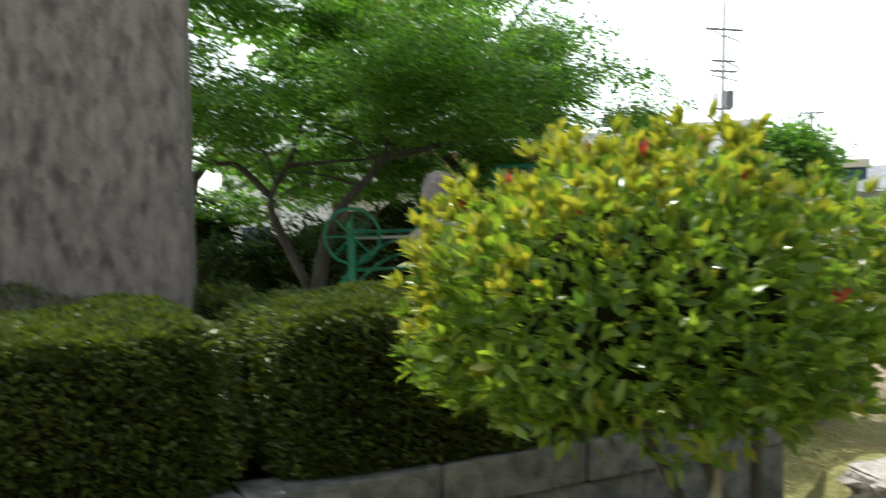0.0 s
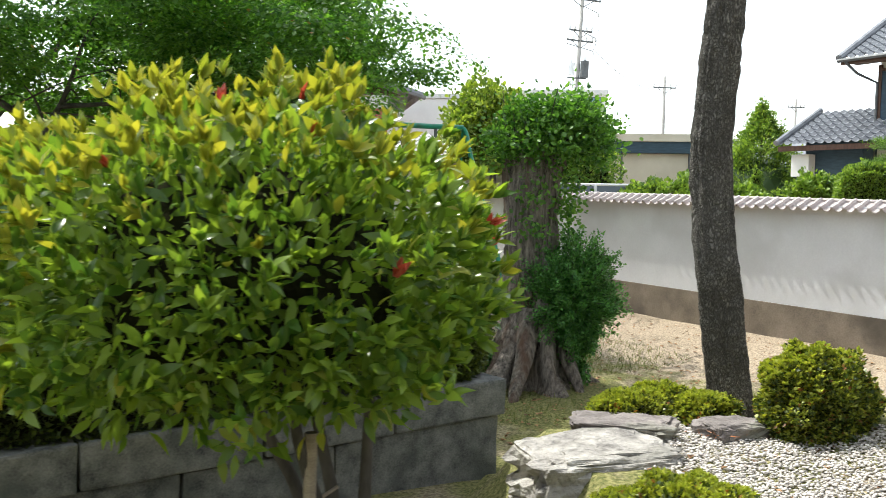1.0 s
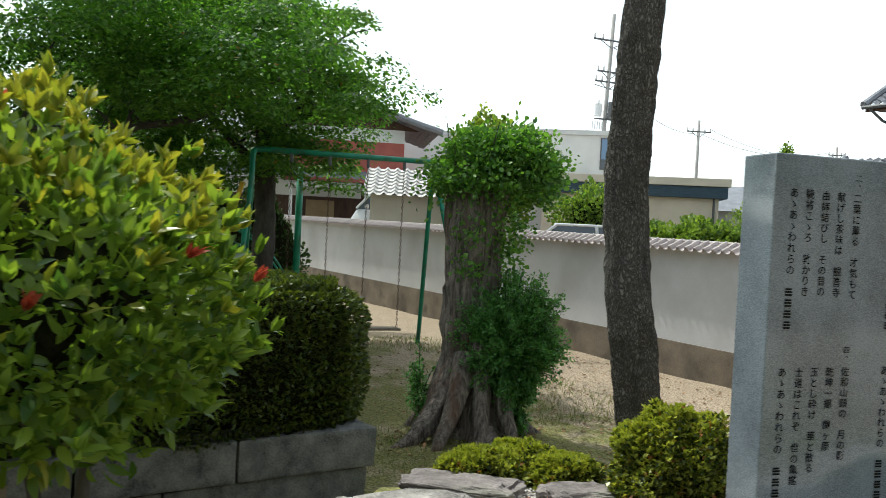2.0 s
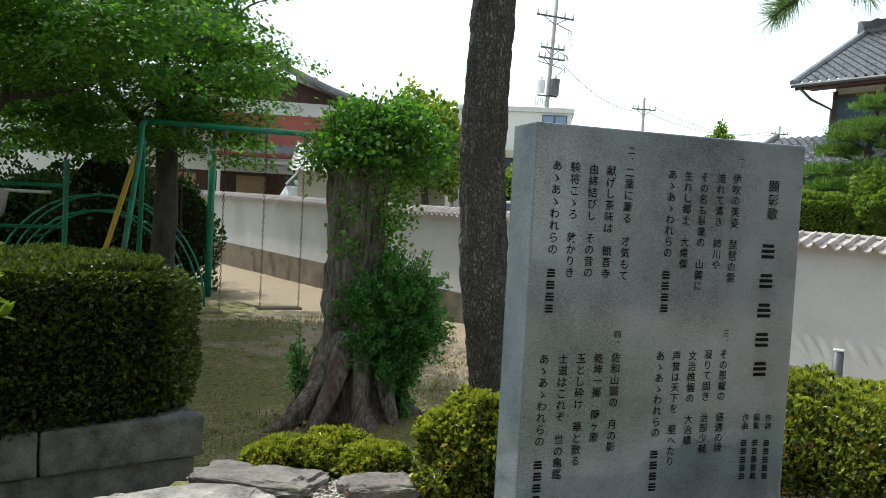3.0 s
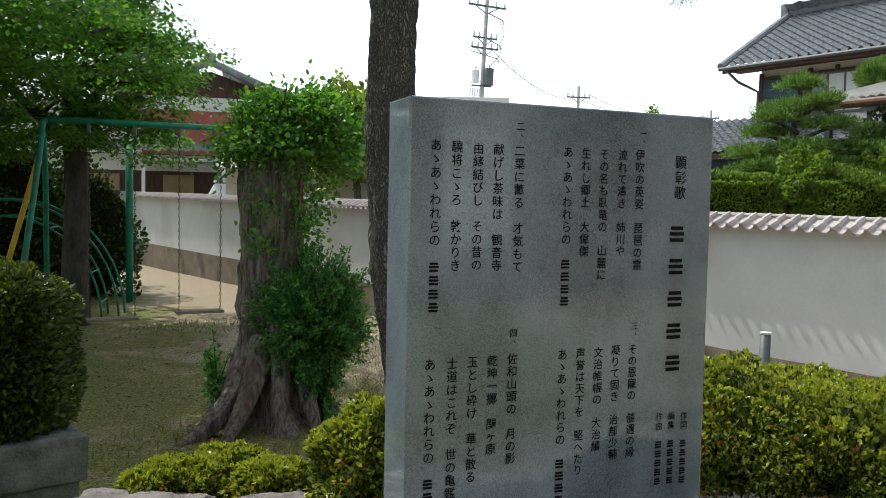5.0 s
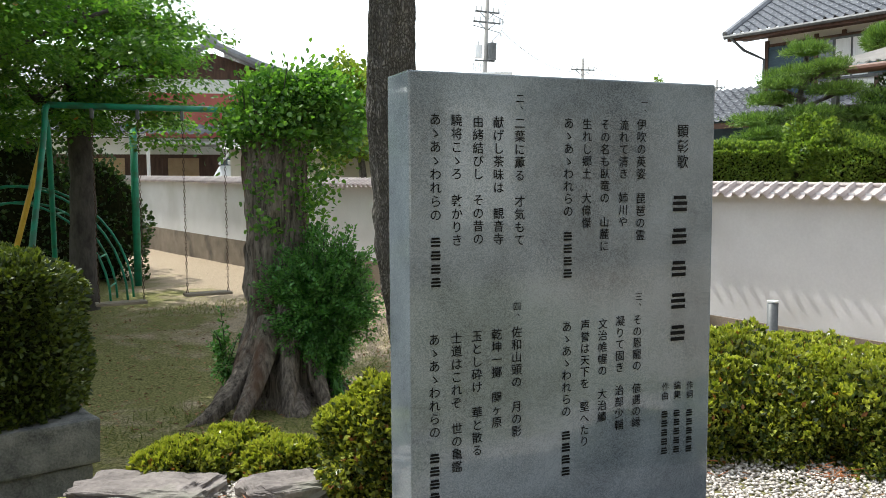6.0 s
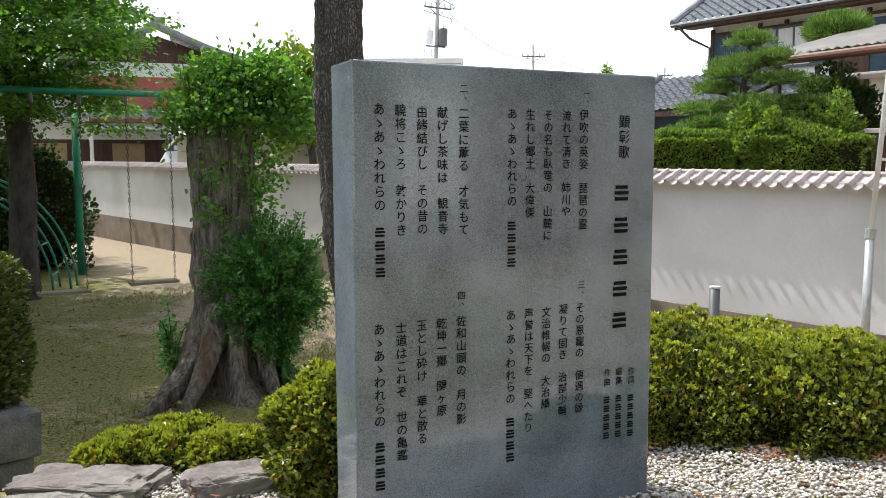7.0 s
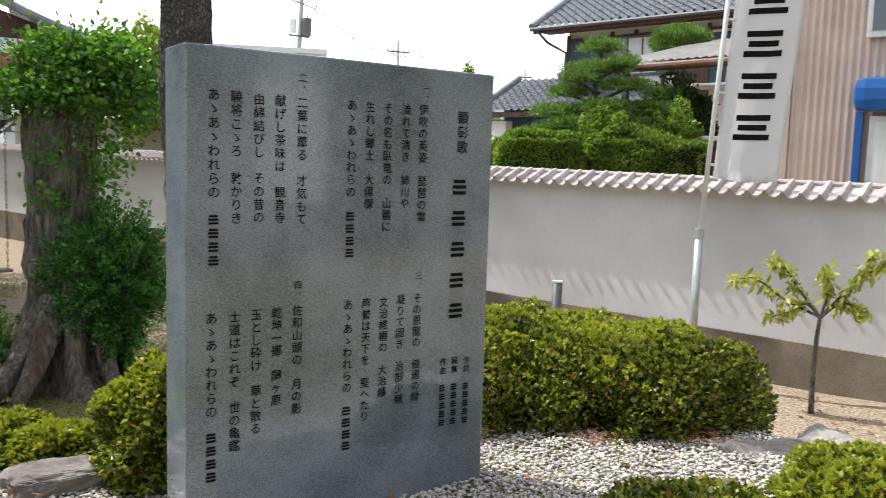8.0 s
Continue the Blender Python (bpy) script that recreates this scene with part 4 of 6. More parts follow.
# ---- trees ----
def straight_tree():
    ob = thing("pine_tree", "slender leaning pine trunk with grey-brown furrowed bark", "tree")
    line = smooth_line([(4.06, 6.25, -0.5), (4.03, 6.25, 0.16), (3.979, 6.249, 0.5), (3.937, 6.248, 0.8), (3.867, 6.24, 1.2), (3.842, 6.27, 1.6), (3.805, 6.25, 2.0), (3.8, 6.2, 2.4), (3.8, 6.14, 2.8), (3.81, 6.1, 3.2), (3.84, 6.05, 4.4), (3.85, 6.0, 6.8)], 300)
    rad = []
    for p in line:
        k = p.z
        rad.append(0.16 + 0.05 * max(0, 0.3 - k) - 0.012 * min(1, max(0, k - 1.0)) - 0.016 * max(0, k - 2.0) * 0.8)
    part("trunk", tubed(line, rad, 64, wobble=0.06, ridges=0.15, seed=2), M_PINEBARK, ob, "furrowed grey-brown bark", smooth=True)
    limb = smooth_line([(3.85, 6.05, 5.1), (4.3, 5.9, 5.2), (4.8, 5.5, 4.4), (5.3, 5.1, 3.6), (5.44, 5.02, 3.12)], 16)
    part("limb", tubed(limb, [0.045 - 0.0024 * i for i in range(16)], 8, wobble=0.2), M_PINEBARK, ob, smooth=True)
    rng = np.random.default_rng(5)
    # needles stand out all round the shoots, in two drooping sprays and the growth above them
    P, W = [], []
    for a, b, n in (((5.4, 5.02, 3.05), (5.1, 4.98, 2.83), 330), ((5.44, 5.02, 3.12), (5.66, 4.95, 2.99), 240), ((5.3, 5.02, 3.02), (5.2, 5.1, 2.93), 120), ((5.3, 5.1, 3.5), (4.9, 5.2, 3.3), 200), ((5.0, 5.3, 4.1), (4.6, 5.2, 3.8), 200), ((5.4, 5.05, 3.3), (5.8, 5.0, 3.35), 200)):
        a, b = np.array(a), np.array(b)
        part("twig", tubed([a, (a + b) / 2 + np.array([0, 0, 0.015]), b], [0.01, 0.008, 0.004], 6), M_PINEBARK, ob)
        t = 0.35 + 0.65 * rng.random((n, 1))
        P.append(a + (b - a) * t)
        d = (b - a) / np.linalg.norm(b - a)
        out = rng.normal(0, 1, (n, 3))
        out -= d * (out @ d)[:, None]
        W.append(out / np.linalg.norm(out, axis=1, keepdims=True) * 0.9 + d * 0.8)
    v, f = leaves(rng, np.concatenate(P), np.concatenate(W), 0.12, (SHAPE_NEEDLE[0] * np.array([1.3, 1, 1]), SHAPE_NEEDLE[1]), 0.15, 0.2)
    tagged(np_mesh("needles", v, f, L_PINE, ob), kind="stuff")
    return ob


straight_tree()


def stump():
    ob = thing("tree_stump", "tall cut tree stump with grey furrowed wood and spreading roots", "tree")
    line = smooth_line([(3.166, 8.834, -0.408), (3.156, 8.855, -0.004), (3.146, 8.875, 0.676), (3.136, 8.885, 1.292), (3.146, 8.885, 1.904), (3.156, 8.885, 2.312)], 44)
    rad = [0.27 + 0.19 * max(0, 0.55 - p.z) ** 1.5 + 0.03 * max(0, p.z - 1.4) for p in line]
    bm = tubed(line, rad, 64, wobble=0.16, ridges=0.2, seed=6)
    for v in bm.verts:                                   # buttresses swell towards the roots
        dx, dy = v.co.x - 3.16, v.co.y - 8.87
        a, low = math.atan2(dy, dx), max(0.0, 0.6 - v.co.z)
        k = 1 + 0.75 * low * low * max(0.0, math.cos(5 * a + 0.9)) + 0.12 * low * noise.noise((a * 3, v.co.z * 4, 2))
        v.co.x, v.co.y = 3.16 + dx * k, 8.87 + dy * k
    part("trunk", bm, M_STUMP, ob, "furrowed dead wood", smooth=True)
    for k, (pts, r0) in enumerate((([(2.993, 8.712, 0.367), (2.789, 8.457, -0.042), (2.554, 8.202, -0.264), (2.33, 8.049, -0.367)], 0.13), ([(3.064, 8.661, 0.428), (2.942, 8.355, -0.004), (2.799, 8.08, -0.264), (2.718, 7.957, -0.377)], 0.14),
                                   ([(3.228, 8.661, 0.552), (3.207, 8.406, -0.004), (3.197, 8.253, -0.252), (3.187, 8.12, -0.408)], 0.13), ([(3.37, 8.732, 0.552), (3.452, 8.508, -0.004), (3.513, 8.355, -0.252), (3.554, 8.253, -0.408)], 0.12),
                                   ([(2.942, 8.916, 0.305), (2.738, 8.967, -0.128), (2.534, 9.018, -0.377)], 0.12), ([(3.401, 8.916, 0.305), (3.605, 8.967, -0.128), (3.809, 9.018, -0.377)], 0.12))):
        ln = smooth_line(pts, 14)
        part("root", tubed(ln, [r0 * (0.9 - 0.05 * i) for i in range(14)], 18, wobble=0.35, ridges=0.3, seed=k * 3.0), M_STUMP, ob, smooth=True)
    rng = np.random.default_rng(8)
    # leafy sprouts crowning the cut top
    pts, ways = [], []
    for k in range(125):
        a, e = rng.uniform(0, 6.28), rng.uniform(-0.35, 1.2)
        d = np.array([math.cos(a) * math.cos(e), math.sin(a) * math.cos(e), math.sin(e)])
        c = np.array([3.31, 8.84, 2.2]) + d * np.array([0.68, 0.5, 0.46]) * rng.uniform(0.45, 1.0)
        n = int(rng.integers(90, 150))
        pts.append(c + rng.normal(0, 1, (n, 3)) * np.array([0.11, 0.11, 0.085]))
        ways.append(np.repeat((d + np.array([0, 0, 0.2]))[None], n, 0))
    v, f = leaves(rng, np.concatenate(pts), np.concatenate(ways), 0.046, SHAPE_ROUND, 0.9, 0.45, flat=0.1)
    tagged(np_mesh("crown_foliage", v, f, L_IVY, ob), "bright green broad-leaved sprouts", kind="stuff")
    for k in range(16):
        a = rng.uniform(0, 6.28)
        top = (3.29 + math.cos(a) * 0.5, 8.84 + math.sin(a) * 0.4, rng.uniform(2.3, 2.85))
        part("shoot", tubed(smooth_line([(3.16 + math.cos(a) * 0.2, 8.88 + math.sin(a) * 0.2, 2.0), (3.2 + math.cos(a) * 0.34, 8.86 + math.sin(a) * 0.3, 2.25), top], 6), [0.014, 0.012, 0.01, 0.008, 0.006, 0.004], 6), M_DARKBARK, ob)
    pts, ways = [], []
    for k in range(44):
        a = rng.uniform(-2.2, 1.2)
        z = rng.uniform(1.3, 2.05)
        d = np.array([math.cos(a), math.sin(a), -0.2])
        n = int(rng.integers(14, 34))
        pts.append(np.array([3.15, 8.88, z]) + d * rng.uniform(0.32, 0.52) + rng.normal(0, 0.07, (n, 3)))
        ways.append(np.repeat(d[None], n, 0))
    v, f = leaves(rng, np.concatenate(pts), np.concatenate(ways), 0.044, SHAPE_ROUND, 0.8, 0.45)
    tagged(np_mesh("hanging_foliage", v, f, L_IVY, ob), kind="stuff")
    return ob


stump()


def spray_bush(name, label, centre, radii, n_sprays, leaf, material, seed, blades=60, length=0.5, base=None):
    """A loose bush of thin arching sprays set with small paired leaves."""
    ob = thing(name, label, "bush")
    rng = np.random.default_rng(seed)
    base = np.array(base if base is not None else (centre[0], centre[1], centre[2] - radii[2]))
    P, W, bm = [], [], bmesh.new()
    for k in range(n_sprays):
        d = rng.normal(0, 1, 3)
        d /= np.linalg.norm(d)
        tip = np.array(centre) + d * np.array(radii) * rng.uniform(0.55, 1.08)
        root = np.array(centre) + (tip - np.array(centre)) * 0.25 + (base - np.array(centre)) * 0.2
        bend = (root + tip) / 2 + np.array([0, 0, 0.08])
        t = rng.random((blades, 1))
        q = (1 - t) ** 2 * root + 2 * t * (1 - t) * bend + t * t * tip
        P.append(q + rng.normal(0, 0.022, (blades, 3)))
        W.append(np.repeat((tip - root)[None] / (np.linalg.norm(tip - root) + 1e-6), blades, 0))
        tube(bm, [root, (root + 2 * bend + tip) / 4, tip], [0.005, 0.004, 0.002], 4)
    tagged(part("twigwork", bm, M_DARKBARK, ob), kind="stuff")
    v, f = leaves(rng, np.concatenate(P), np.concatenate(W), leaf, SHAPE_SMALL, 0.8, 0.4, flat=0.3)
    tagged(np_mesh("foliage", v, f, material, ob), kind="stuff")
    return ob


spray_bush("stump_shrub", "dense fine-leaved shrub growing against the stump foot", (3.5, 8.55, 0.66), (0.6, 0.38, 0.68), 400, 0.034, L_FINE, 14, 150, base=(3.45, 8.65, -0.3))
spray_bush("stump_shrub", "small leafy shoots growing beside the stump root", (2.66, 8.82, 0.12), (0.17, 0.17, 0.44), 26, 0.04, L_FINE, 15, 40)
spray_bush("stump_shrub", "leafy shoots hanging on the far flank of the stump", (3.56, 8.65, 0.1), (0.26, 0.26, 0.45), 80, 0.05, L_FINE, 16, 50)


def tiers(rng, boughs, per, size, spread, drop):
    """Leaf centres in flat drooping tiers round the given bough points."""
    P, W = [], []
    for b in boughs:
        n = int(per * rng.uniform(0.6, 1.4))
        r = spread * rng.uniform(0.7, 1.3)
        a, q = rng.uniform(0, 6.28, n), np.sqrt(rng.random(n)) * r
        off = np.stack([np.cos(a) * q, np.sin(a) * q, -drop * (q / r) ** 2 + rng.normal(0, 0.05, n)], 1)
        P.append(np.array(b) + off)
        W.append(np.stack([np.cos(a), np.sin(a), np.full(n, -0.45)], 1))
    return np.concatenate(P), np.concatenate(W)


def broad_tree(name, label, trunk_pts, radii, limbs, boughs, per, leaf, material, seed, spread=0.5, drop=0.12, shape=SHAPE_STAR, bark=None, category="tree"):
    ob = thing(name, label, category)
    bark = bark or M_DARKBARK
    ln = smooth_line(trunk_pts, 22)
    part("trunk", tubed(ln, [radii[0] + (radii[1] - radii[0]) * i / 21 for i in range(22)], 16, wobble=0.2, ridges=0.08, seed=seed), bark, ob, smooth=True)
    rng = np.random.default_rng(seed)
    for k, (pts, r) in enumerate(limbs):
        ln = smooth_line(pts, 16)
        part("limb", tubed(ln, [r * (1 - 0.05 * i) for i in range(16)], 9, wobble=0.2, seed=k + seed), bark, ob, smooth=True)
        for j in range(4, 16, 2):
            p = ln[j]
            tip = p + Vector((rng.normal(0, 0.45), rng.normal(0, 0.45), rng.uniform(0.0, 0.5)))
            part("branch", tubed(smooth_line([p, (p + tip) / 2 + Vector((0, 0, 0.08)), tip], 6), [r * 0.3 * (1 - 0.13 * i) for i in range(6)], 5), bark, ob)
    P, W = tiers(rng, boughs, per, leaf, spread, drop)
    v, f = leaves(rng, P, W, leaf, shape, 0.5, 0.4, flat=0.7)
    tagged(np_mesh("crown", v, f, material, ob), kind="stuff")
    return ob


def bough_cloud(rng, n, lo, hi, keep):
    p = rng.uniform(lo, hi, (n * 6, 3))
    p = p[keep(p)]
    return p[:n]


rng = np.random.default_rng(91)
# first maple: its right-hand end reaches over towards the swing
maple_boughs = bough_cloud(rng, 420, (-6.0, 8.2, 2.4), (2.4, 12.8, 6.2),
                           lambda p: ((p[:, 2] > 2.9) | (p[:, 0] < -0.9)) & (p[:, 2] > 2.6 - 0.15 * (p[:, 0] + 2) * (p[:, 0] < -2)) & (p[:, 2] < 3.5 + 0.55 * np.maximum(0, 2.3 - p[:, 0])) & (noise3(p * np.array([1, 1, 2.2]), 1.1, 4) > -0.25) & (p[:, 1] > 8.4 + 0.25 * np.maximum(0, -p[:, 0])))
# unseen high boughs, added to throw dappled shade on the lawn
high = rng.uniform((-0.6, 9.0, 5.6), (4.2, 16.0, 7.6), (56, 3))
maple_boughs = np.concatenate([maple_boughs, high[noise3(high, 1.3, 6) > -0.3]])
broad_tree("maple_tree", "spreading green maple with layered boughs over the playground", [(-2.0, 11.5, -0.3), (-1.98, 11.48, 0.5), (-1.88, 11.44, 1.1), (-1.73, 11.4, 1.73)], (0.15, 0.085),
           [([(-1.73, 11.4, 1.73), (-1.58, 11.4, 2.04), (-1.08, 11.35, 2.55), (-0.88, 11.3, 2.75), (-0.07, 11.2, 2.91), (0.75, 11.1, 3.36), (1.5, 10.9, 3.6)], 0.078), ([(-1.98, 11.5, 0.9), (-2.3, 11.4, 1.6), (-2.51, 11.4, 2.13), (-2.36, 11.4, 2.49), (-2.2, 11.4, 2.8), (-1.9, 11.3, 3.6)], 0.072),
            ([(-2.5, 11.4, 2.25), (-2.94, 11.4, 2.68), (-3.39, 11.4, 2.75), (-4.4, 11.2, 3.2)], 0.05), ([(-2.28, 11.4, 2.66), (-1.68, 11.5, 2.72), (-1.09, 11.7, 2.78), (-0.3, 12.0, 3.1)], 0.035), ([(-0.94, 11.3, 2.72), (-0.92, 11.3, 3.08), (-1.3, 11.2, 3.85), (-1.2, 11.0, 5.0)], 0.04),
            ([(-0.07, 11.2, 2.91), (0.3, 11.6, 3.7), (1.0, 12.2, 4.8), (2.2, 12.8, 6.2)], 0.05), ([(-1.2, 11.0, 5.0), (0.2, 10.6, 5.6), (1.8, 10.3, 6.0), (3.2, 10.2, 6.2)], 0.035)],
           maple_boughs, 350, 0.05, L_MAPLE, 92, shape=SHAPE_MAPLE)
back_boughs = bough_cloud(rng, 250, (-2.8, 12.0, 2.2), (2.0, 16.0, 6.4), lambda p: (noise3(p * np.array([1, 1, 2.0]), 0.9, 14) > -0.2) & (p[:, 2] > 2.3) & (p[:, 0] < 2.0 - 0.5 * np.maximum(0, 3.2 - p[:, 2])))
low_sprays = rng.uniform((0.2, 12.6, 2.45), (1.9, 14.4, 4.3), (44, 3))
back_boughs = np.concatenate([back_boughs, low_sprays[low_sprays[:, 2] > 2.3 + 0.45 * np.maximum(0, low_sprays[:, 0] - 0.9)]])
broad_tree("maple_tree", "tall maple with a thick dark trunk beside the climbing arch", [(0.5, 13.8, -0.3), (0.5, 13.8, 0.8), (0.52, 13.82, 1.9), (0.45, 13.9, 3.2)], (0.2, 0.14),
           [([(0.48, 13.85, 2.4), (-0.3, 13.6, 3.2), (-1.2, 13.4, 4.2)], 0.09), ([(0.48, 13.9, 2.8), (1.1, 14.0, 3.7), (1.5, 14.2, 5.0)], 0.08), ([(0.45, 13.9, 3.1), (0.3, 14.3, 4.4), (0.2, 14.6, 6.0)], 0.09)],
           back_boughs, 290, 0.066, L_MAPLE, 93, shape=SHAPE_MAPLE)
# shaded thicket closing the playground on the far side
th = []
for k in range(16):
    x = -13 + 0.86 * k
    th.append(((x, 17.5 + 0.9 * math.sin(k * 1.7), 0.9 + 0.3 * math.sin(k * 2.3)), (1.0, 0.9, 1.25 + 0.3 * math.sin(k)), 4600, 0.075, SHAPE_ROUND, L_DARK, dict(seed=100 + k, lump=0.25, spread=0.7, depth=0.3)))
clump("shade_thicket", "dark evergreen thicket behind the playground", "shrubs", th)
back2 = bough_cloud(rng, 190, (-12, 16, 2.2), (-1.5, 22, 7.5), lambda p: noise3(p, 0.6, 24) > -0.35)
broad_tree("maple_tree", "broad leafy tree behind the thicket", [(-6, 19, -0.3), (-6, 19, 1.5), (-5.8, 19, 3.2)], (0.25, 0.18), [([(-5.8, 19, 3), (-4.5, 19, 4.5), (-3, 19, 6)], 0.12), ([(-5.8, 19, 3), (-7.5, 19, 4.5), (-9, 18.6, 6)], 0.12)], back2, 120, 0.17, L_MAPLE, 94, spread=0.8, shape=SHAPE_MAPLE)


# sapling with pale leaves in the soil strip by the wall
def sapling():
    ob = thing("sapling", "thin young tree with sparse pale green leaves", "tree")
    part("trunk", tubed(smooth_line([(8.36, 5.42, -0.2), (8.36, 5.43, 0.15), (8.37, 5.43, 0.45), (8.38, 5.42, 0.62)], 10), [0.022 - 0.001 * i for i in range(10)], 8, wobble=0.2), M_BARK, ob, smooth=True)
    ends = [((8.2, 5.62, 0.72), (8.08, 5.8, 0.86), (8.0, 5.92, 0.84)), ((8.28, 5.55, 0.8), (8.22, 5.65, 0.96), (8.15, 5.72, 1.0)), ((8.48, 5.3, 0.78), (8.57, 5.22, 0.98), (8.6, 5.2, 1.12)), ((8.52, 5.28, 0.86), (8.64, 5.15, 1.02), (8.72, 5.06, 1.1)),
            ((8.3, 5.5, 0.7), (8.25, 5.6, 0.62), (8.16, 5.72, 0.56)), ((8.42, 5.4, 0.8), (8.4, 5.4, 0.9), (8.38, 5.42, 0.98)), ((8.45, 5.35, 0.7), (8.52, 5.28, 0.72), (8.56, 5.2, 0.66))]
    rng = np.random.default_rng(61)
    P, W = [], []
    for e in ends:
        ln = smooth_line([(8.38, 5.42, 0.6), *e], 10)
        part("branch", tubed(ln, [0.013 - 0.001 * i for i in range(10)], 6), M_BARK, ob)
        for j in range(3, 10):
            n = 16
            P.append(np.array(ln[j])[None] + rng.normal(0, 0.025, (n, 3)))
            W.append(rng.normal(0, 0.5, (n, 3)) + np.array([0, 0, -0.5]))
    v, f = leaves(rng, np.concatenate(P), np.concatenate(W), 0.066, SHAPE_OVAL, 0.4, 0.3)
    tagged(np_mesh("foliage", v, f, leaf_mat("pale_leaf", (0.24, 0.28, 0.06), (0.45, 0.46, 0.12), (1.6, 1.6, 0.8)), ob), kind="stuff")


sapling()


# ---- playground ----
def chain(bm, top, bottom):
    top, bottom = Vector(top), Vector(bottom)
    n = int((top - bottom).length / 0.045)
    for i in range(n):
        c = top + (bottom - top) * ((i + 0.5) / n)
        r = (top - bottom).length / n * 0.6
        w = 0.011
        pts = [(0, -r), (w, -r * 0.5), (w, r * 0.5), (0, r), (-w, r * 0.5), (-w, -r * 0.5), (0, -r)]
        tube(bm, [c + (Vector((a, 0, b)) if i % 2 else Vector((0, a, b))) for a, b in pts], [0.0042] * 7, 4, close=False)


def swing():
    ob = thing("swing_set", "green painted steel swing frame with two chain swings", "swing")
    L, R = Vector((0.6, 11.59, 2.6)), Vector((2.98, 12.2, 2.61))
    part("top_bar", tubed([L, R], 0.038, 14), M_GREEN, ob, smooth=True)
    for end, sg in ((L, -1), (R, 1)):
        for dy in (-1.3, 1.3):
            foot = Vector((end.x + 0.03 * sg - (0.4 * dy if dy < 0 < sg else 0.0) - (0.32 if dy > 0 > sg else 0.0), end.y + dy * 1.25, LEVEL - 0.2))
            part("leg", tubed(smooth_line([end + Vector((-0.02 * sg, 0, 0)), end + Vector((0.03 * sg - 0.01 * dy, dy * 0.03, -0.09)), end + (foot - end) * 0.2, foot], 14), 0.034, 12), M_GREEN, ob, smooth=True)
    for x0, y, zs in ((1.06, 11.71, 0.2), (2.07, 11.97, 0.25)):
        for dx in (0.0, 0.5):
            y += 0.257 * dx
            hanger = part("hanger", boxed((x0 + dx - 0.02, y - 0.03, 2.46), (x0 + dx + 0.02, y + 0.03, 2.58), 0.008), M_DARKSTEEL, ob)
            bm = bmesh.new()
            chain(bm, (x0 + dx, y, 2.47), (x0 + dx, y + 0.02, zs + 0.03))
            part("chain", bm, M_CHAIN, ob, "rusty chain")
        part("seat", boxed((-0.04, -0.1, zs), (0.55, 0.11, zs + 0.035), 0.008, pose(x0, y - 0.128, 0, 0, 0, 14.5)), M_WOOD, ob, "weathered wooden seat")
    return ob


swing()
post = thing("green_post", "green painted steel post with a short cross stub", "post")
part("post", tubed([(0.85, 16.6, LEVEL - 0.05), (0.85, 16.6, 2.68)], 0.066, 14), M_GREEN, post, smooth=True)
part("stub", tubed([(0.72, 16.6, 2.68), (1.1, 16.6, 2.7)], 0.03, 10), M_GREEN, post, smooth=True)


def climbing_arch():
    ob = thing("climbing_arch", "green steel arched climbing ladder", "play frame")
    for y in (14.5, 15.1):
        for r in (1.35, 1.6):
            pts = [(-0.62 + r * math.cos(a) * 1.0, y, LEVEL + (r + 0.2) * math.sin(a)) for a in [math.pi * i / 20 for i in range(21)]]
            part("rail", tubed(pts, 0.018, 8), M_GREEN, ob, smooth=True)
    for i in range(1, 20, 2):
        a = math.pi * i / 20
        p = (-0.62 + 1.35 * math.cos(a), 14.5, LEVEL + 1.55 * math.sin(a))
        part("rung", tubed([p, (p[0], 15.1, p[2])], 0.014, 6), M_GREEN, ob)
    return ob


climbing_arch()
bars = thing("slide_frame", "green and yellow steel slide frame with a wheel", "play frame")
part("brace", tubed([(-0.35, 12.6, LEVEL), (0.35, 12.4, 2.2)], 0.035, 10), M_YELLOW, bars, "yellow brace")
part("post", tubed([(-0.55, 12.5, LEVEL), (-0.55, 12.5, 2.1)], 0.035, 10), M_GREEN, bars)
part("post", tubed([(-1.5, 12.0, LEVEL), (-1.5, 12.0, 1.9)], 0.035, 10), M_GREEN, bars)
part("rail", tubed([(-1.5, 12.0, 1.75), (-0.55, 12.5, 1.75)], 0.025, 8), M_GREEN, bars)
part("rail", tubed([(-1.5, 12.0, 1.2), (-0.55, 12.5, 1.2)], 0.025, 8), M_GREEN, bars)
wh = [(-1.35 + 0.36 * math.cos(a), 10.9 - 0.1 * math.sin(a), 1.68 + 0.36 * math.sin(a)) for a in [2 * math.pi * i / 24 for i in range(25)]]
part("wheel", tubed(wh, 0.02, 8), M_GREEN, bars)
for k in range(4):
    a = math.pi * k / 4
    part("spoke", tubed([(-1.35 + 0.36 * math.cos(a), 10.9, 1.68 + 0.36 * math.sin(a)), (-1.35 - 0.36 * math.cos(a), 10.9, 1.68 - 0.36 * math.sin(a))], 0.012, 6), M_GREEN, bars)
part("post", tubed([(-1.35, 10.95, LEVEL), (-1.35, 10.95, 1.68)], 0.03, 10), M_GREEN, bars)
part("rail", tubed([(-1.35, 10.95, 1.66), (-0.3, 11.0, 1.66)], 0.02, 8), M_ALU, bars)


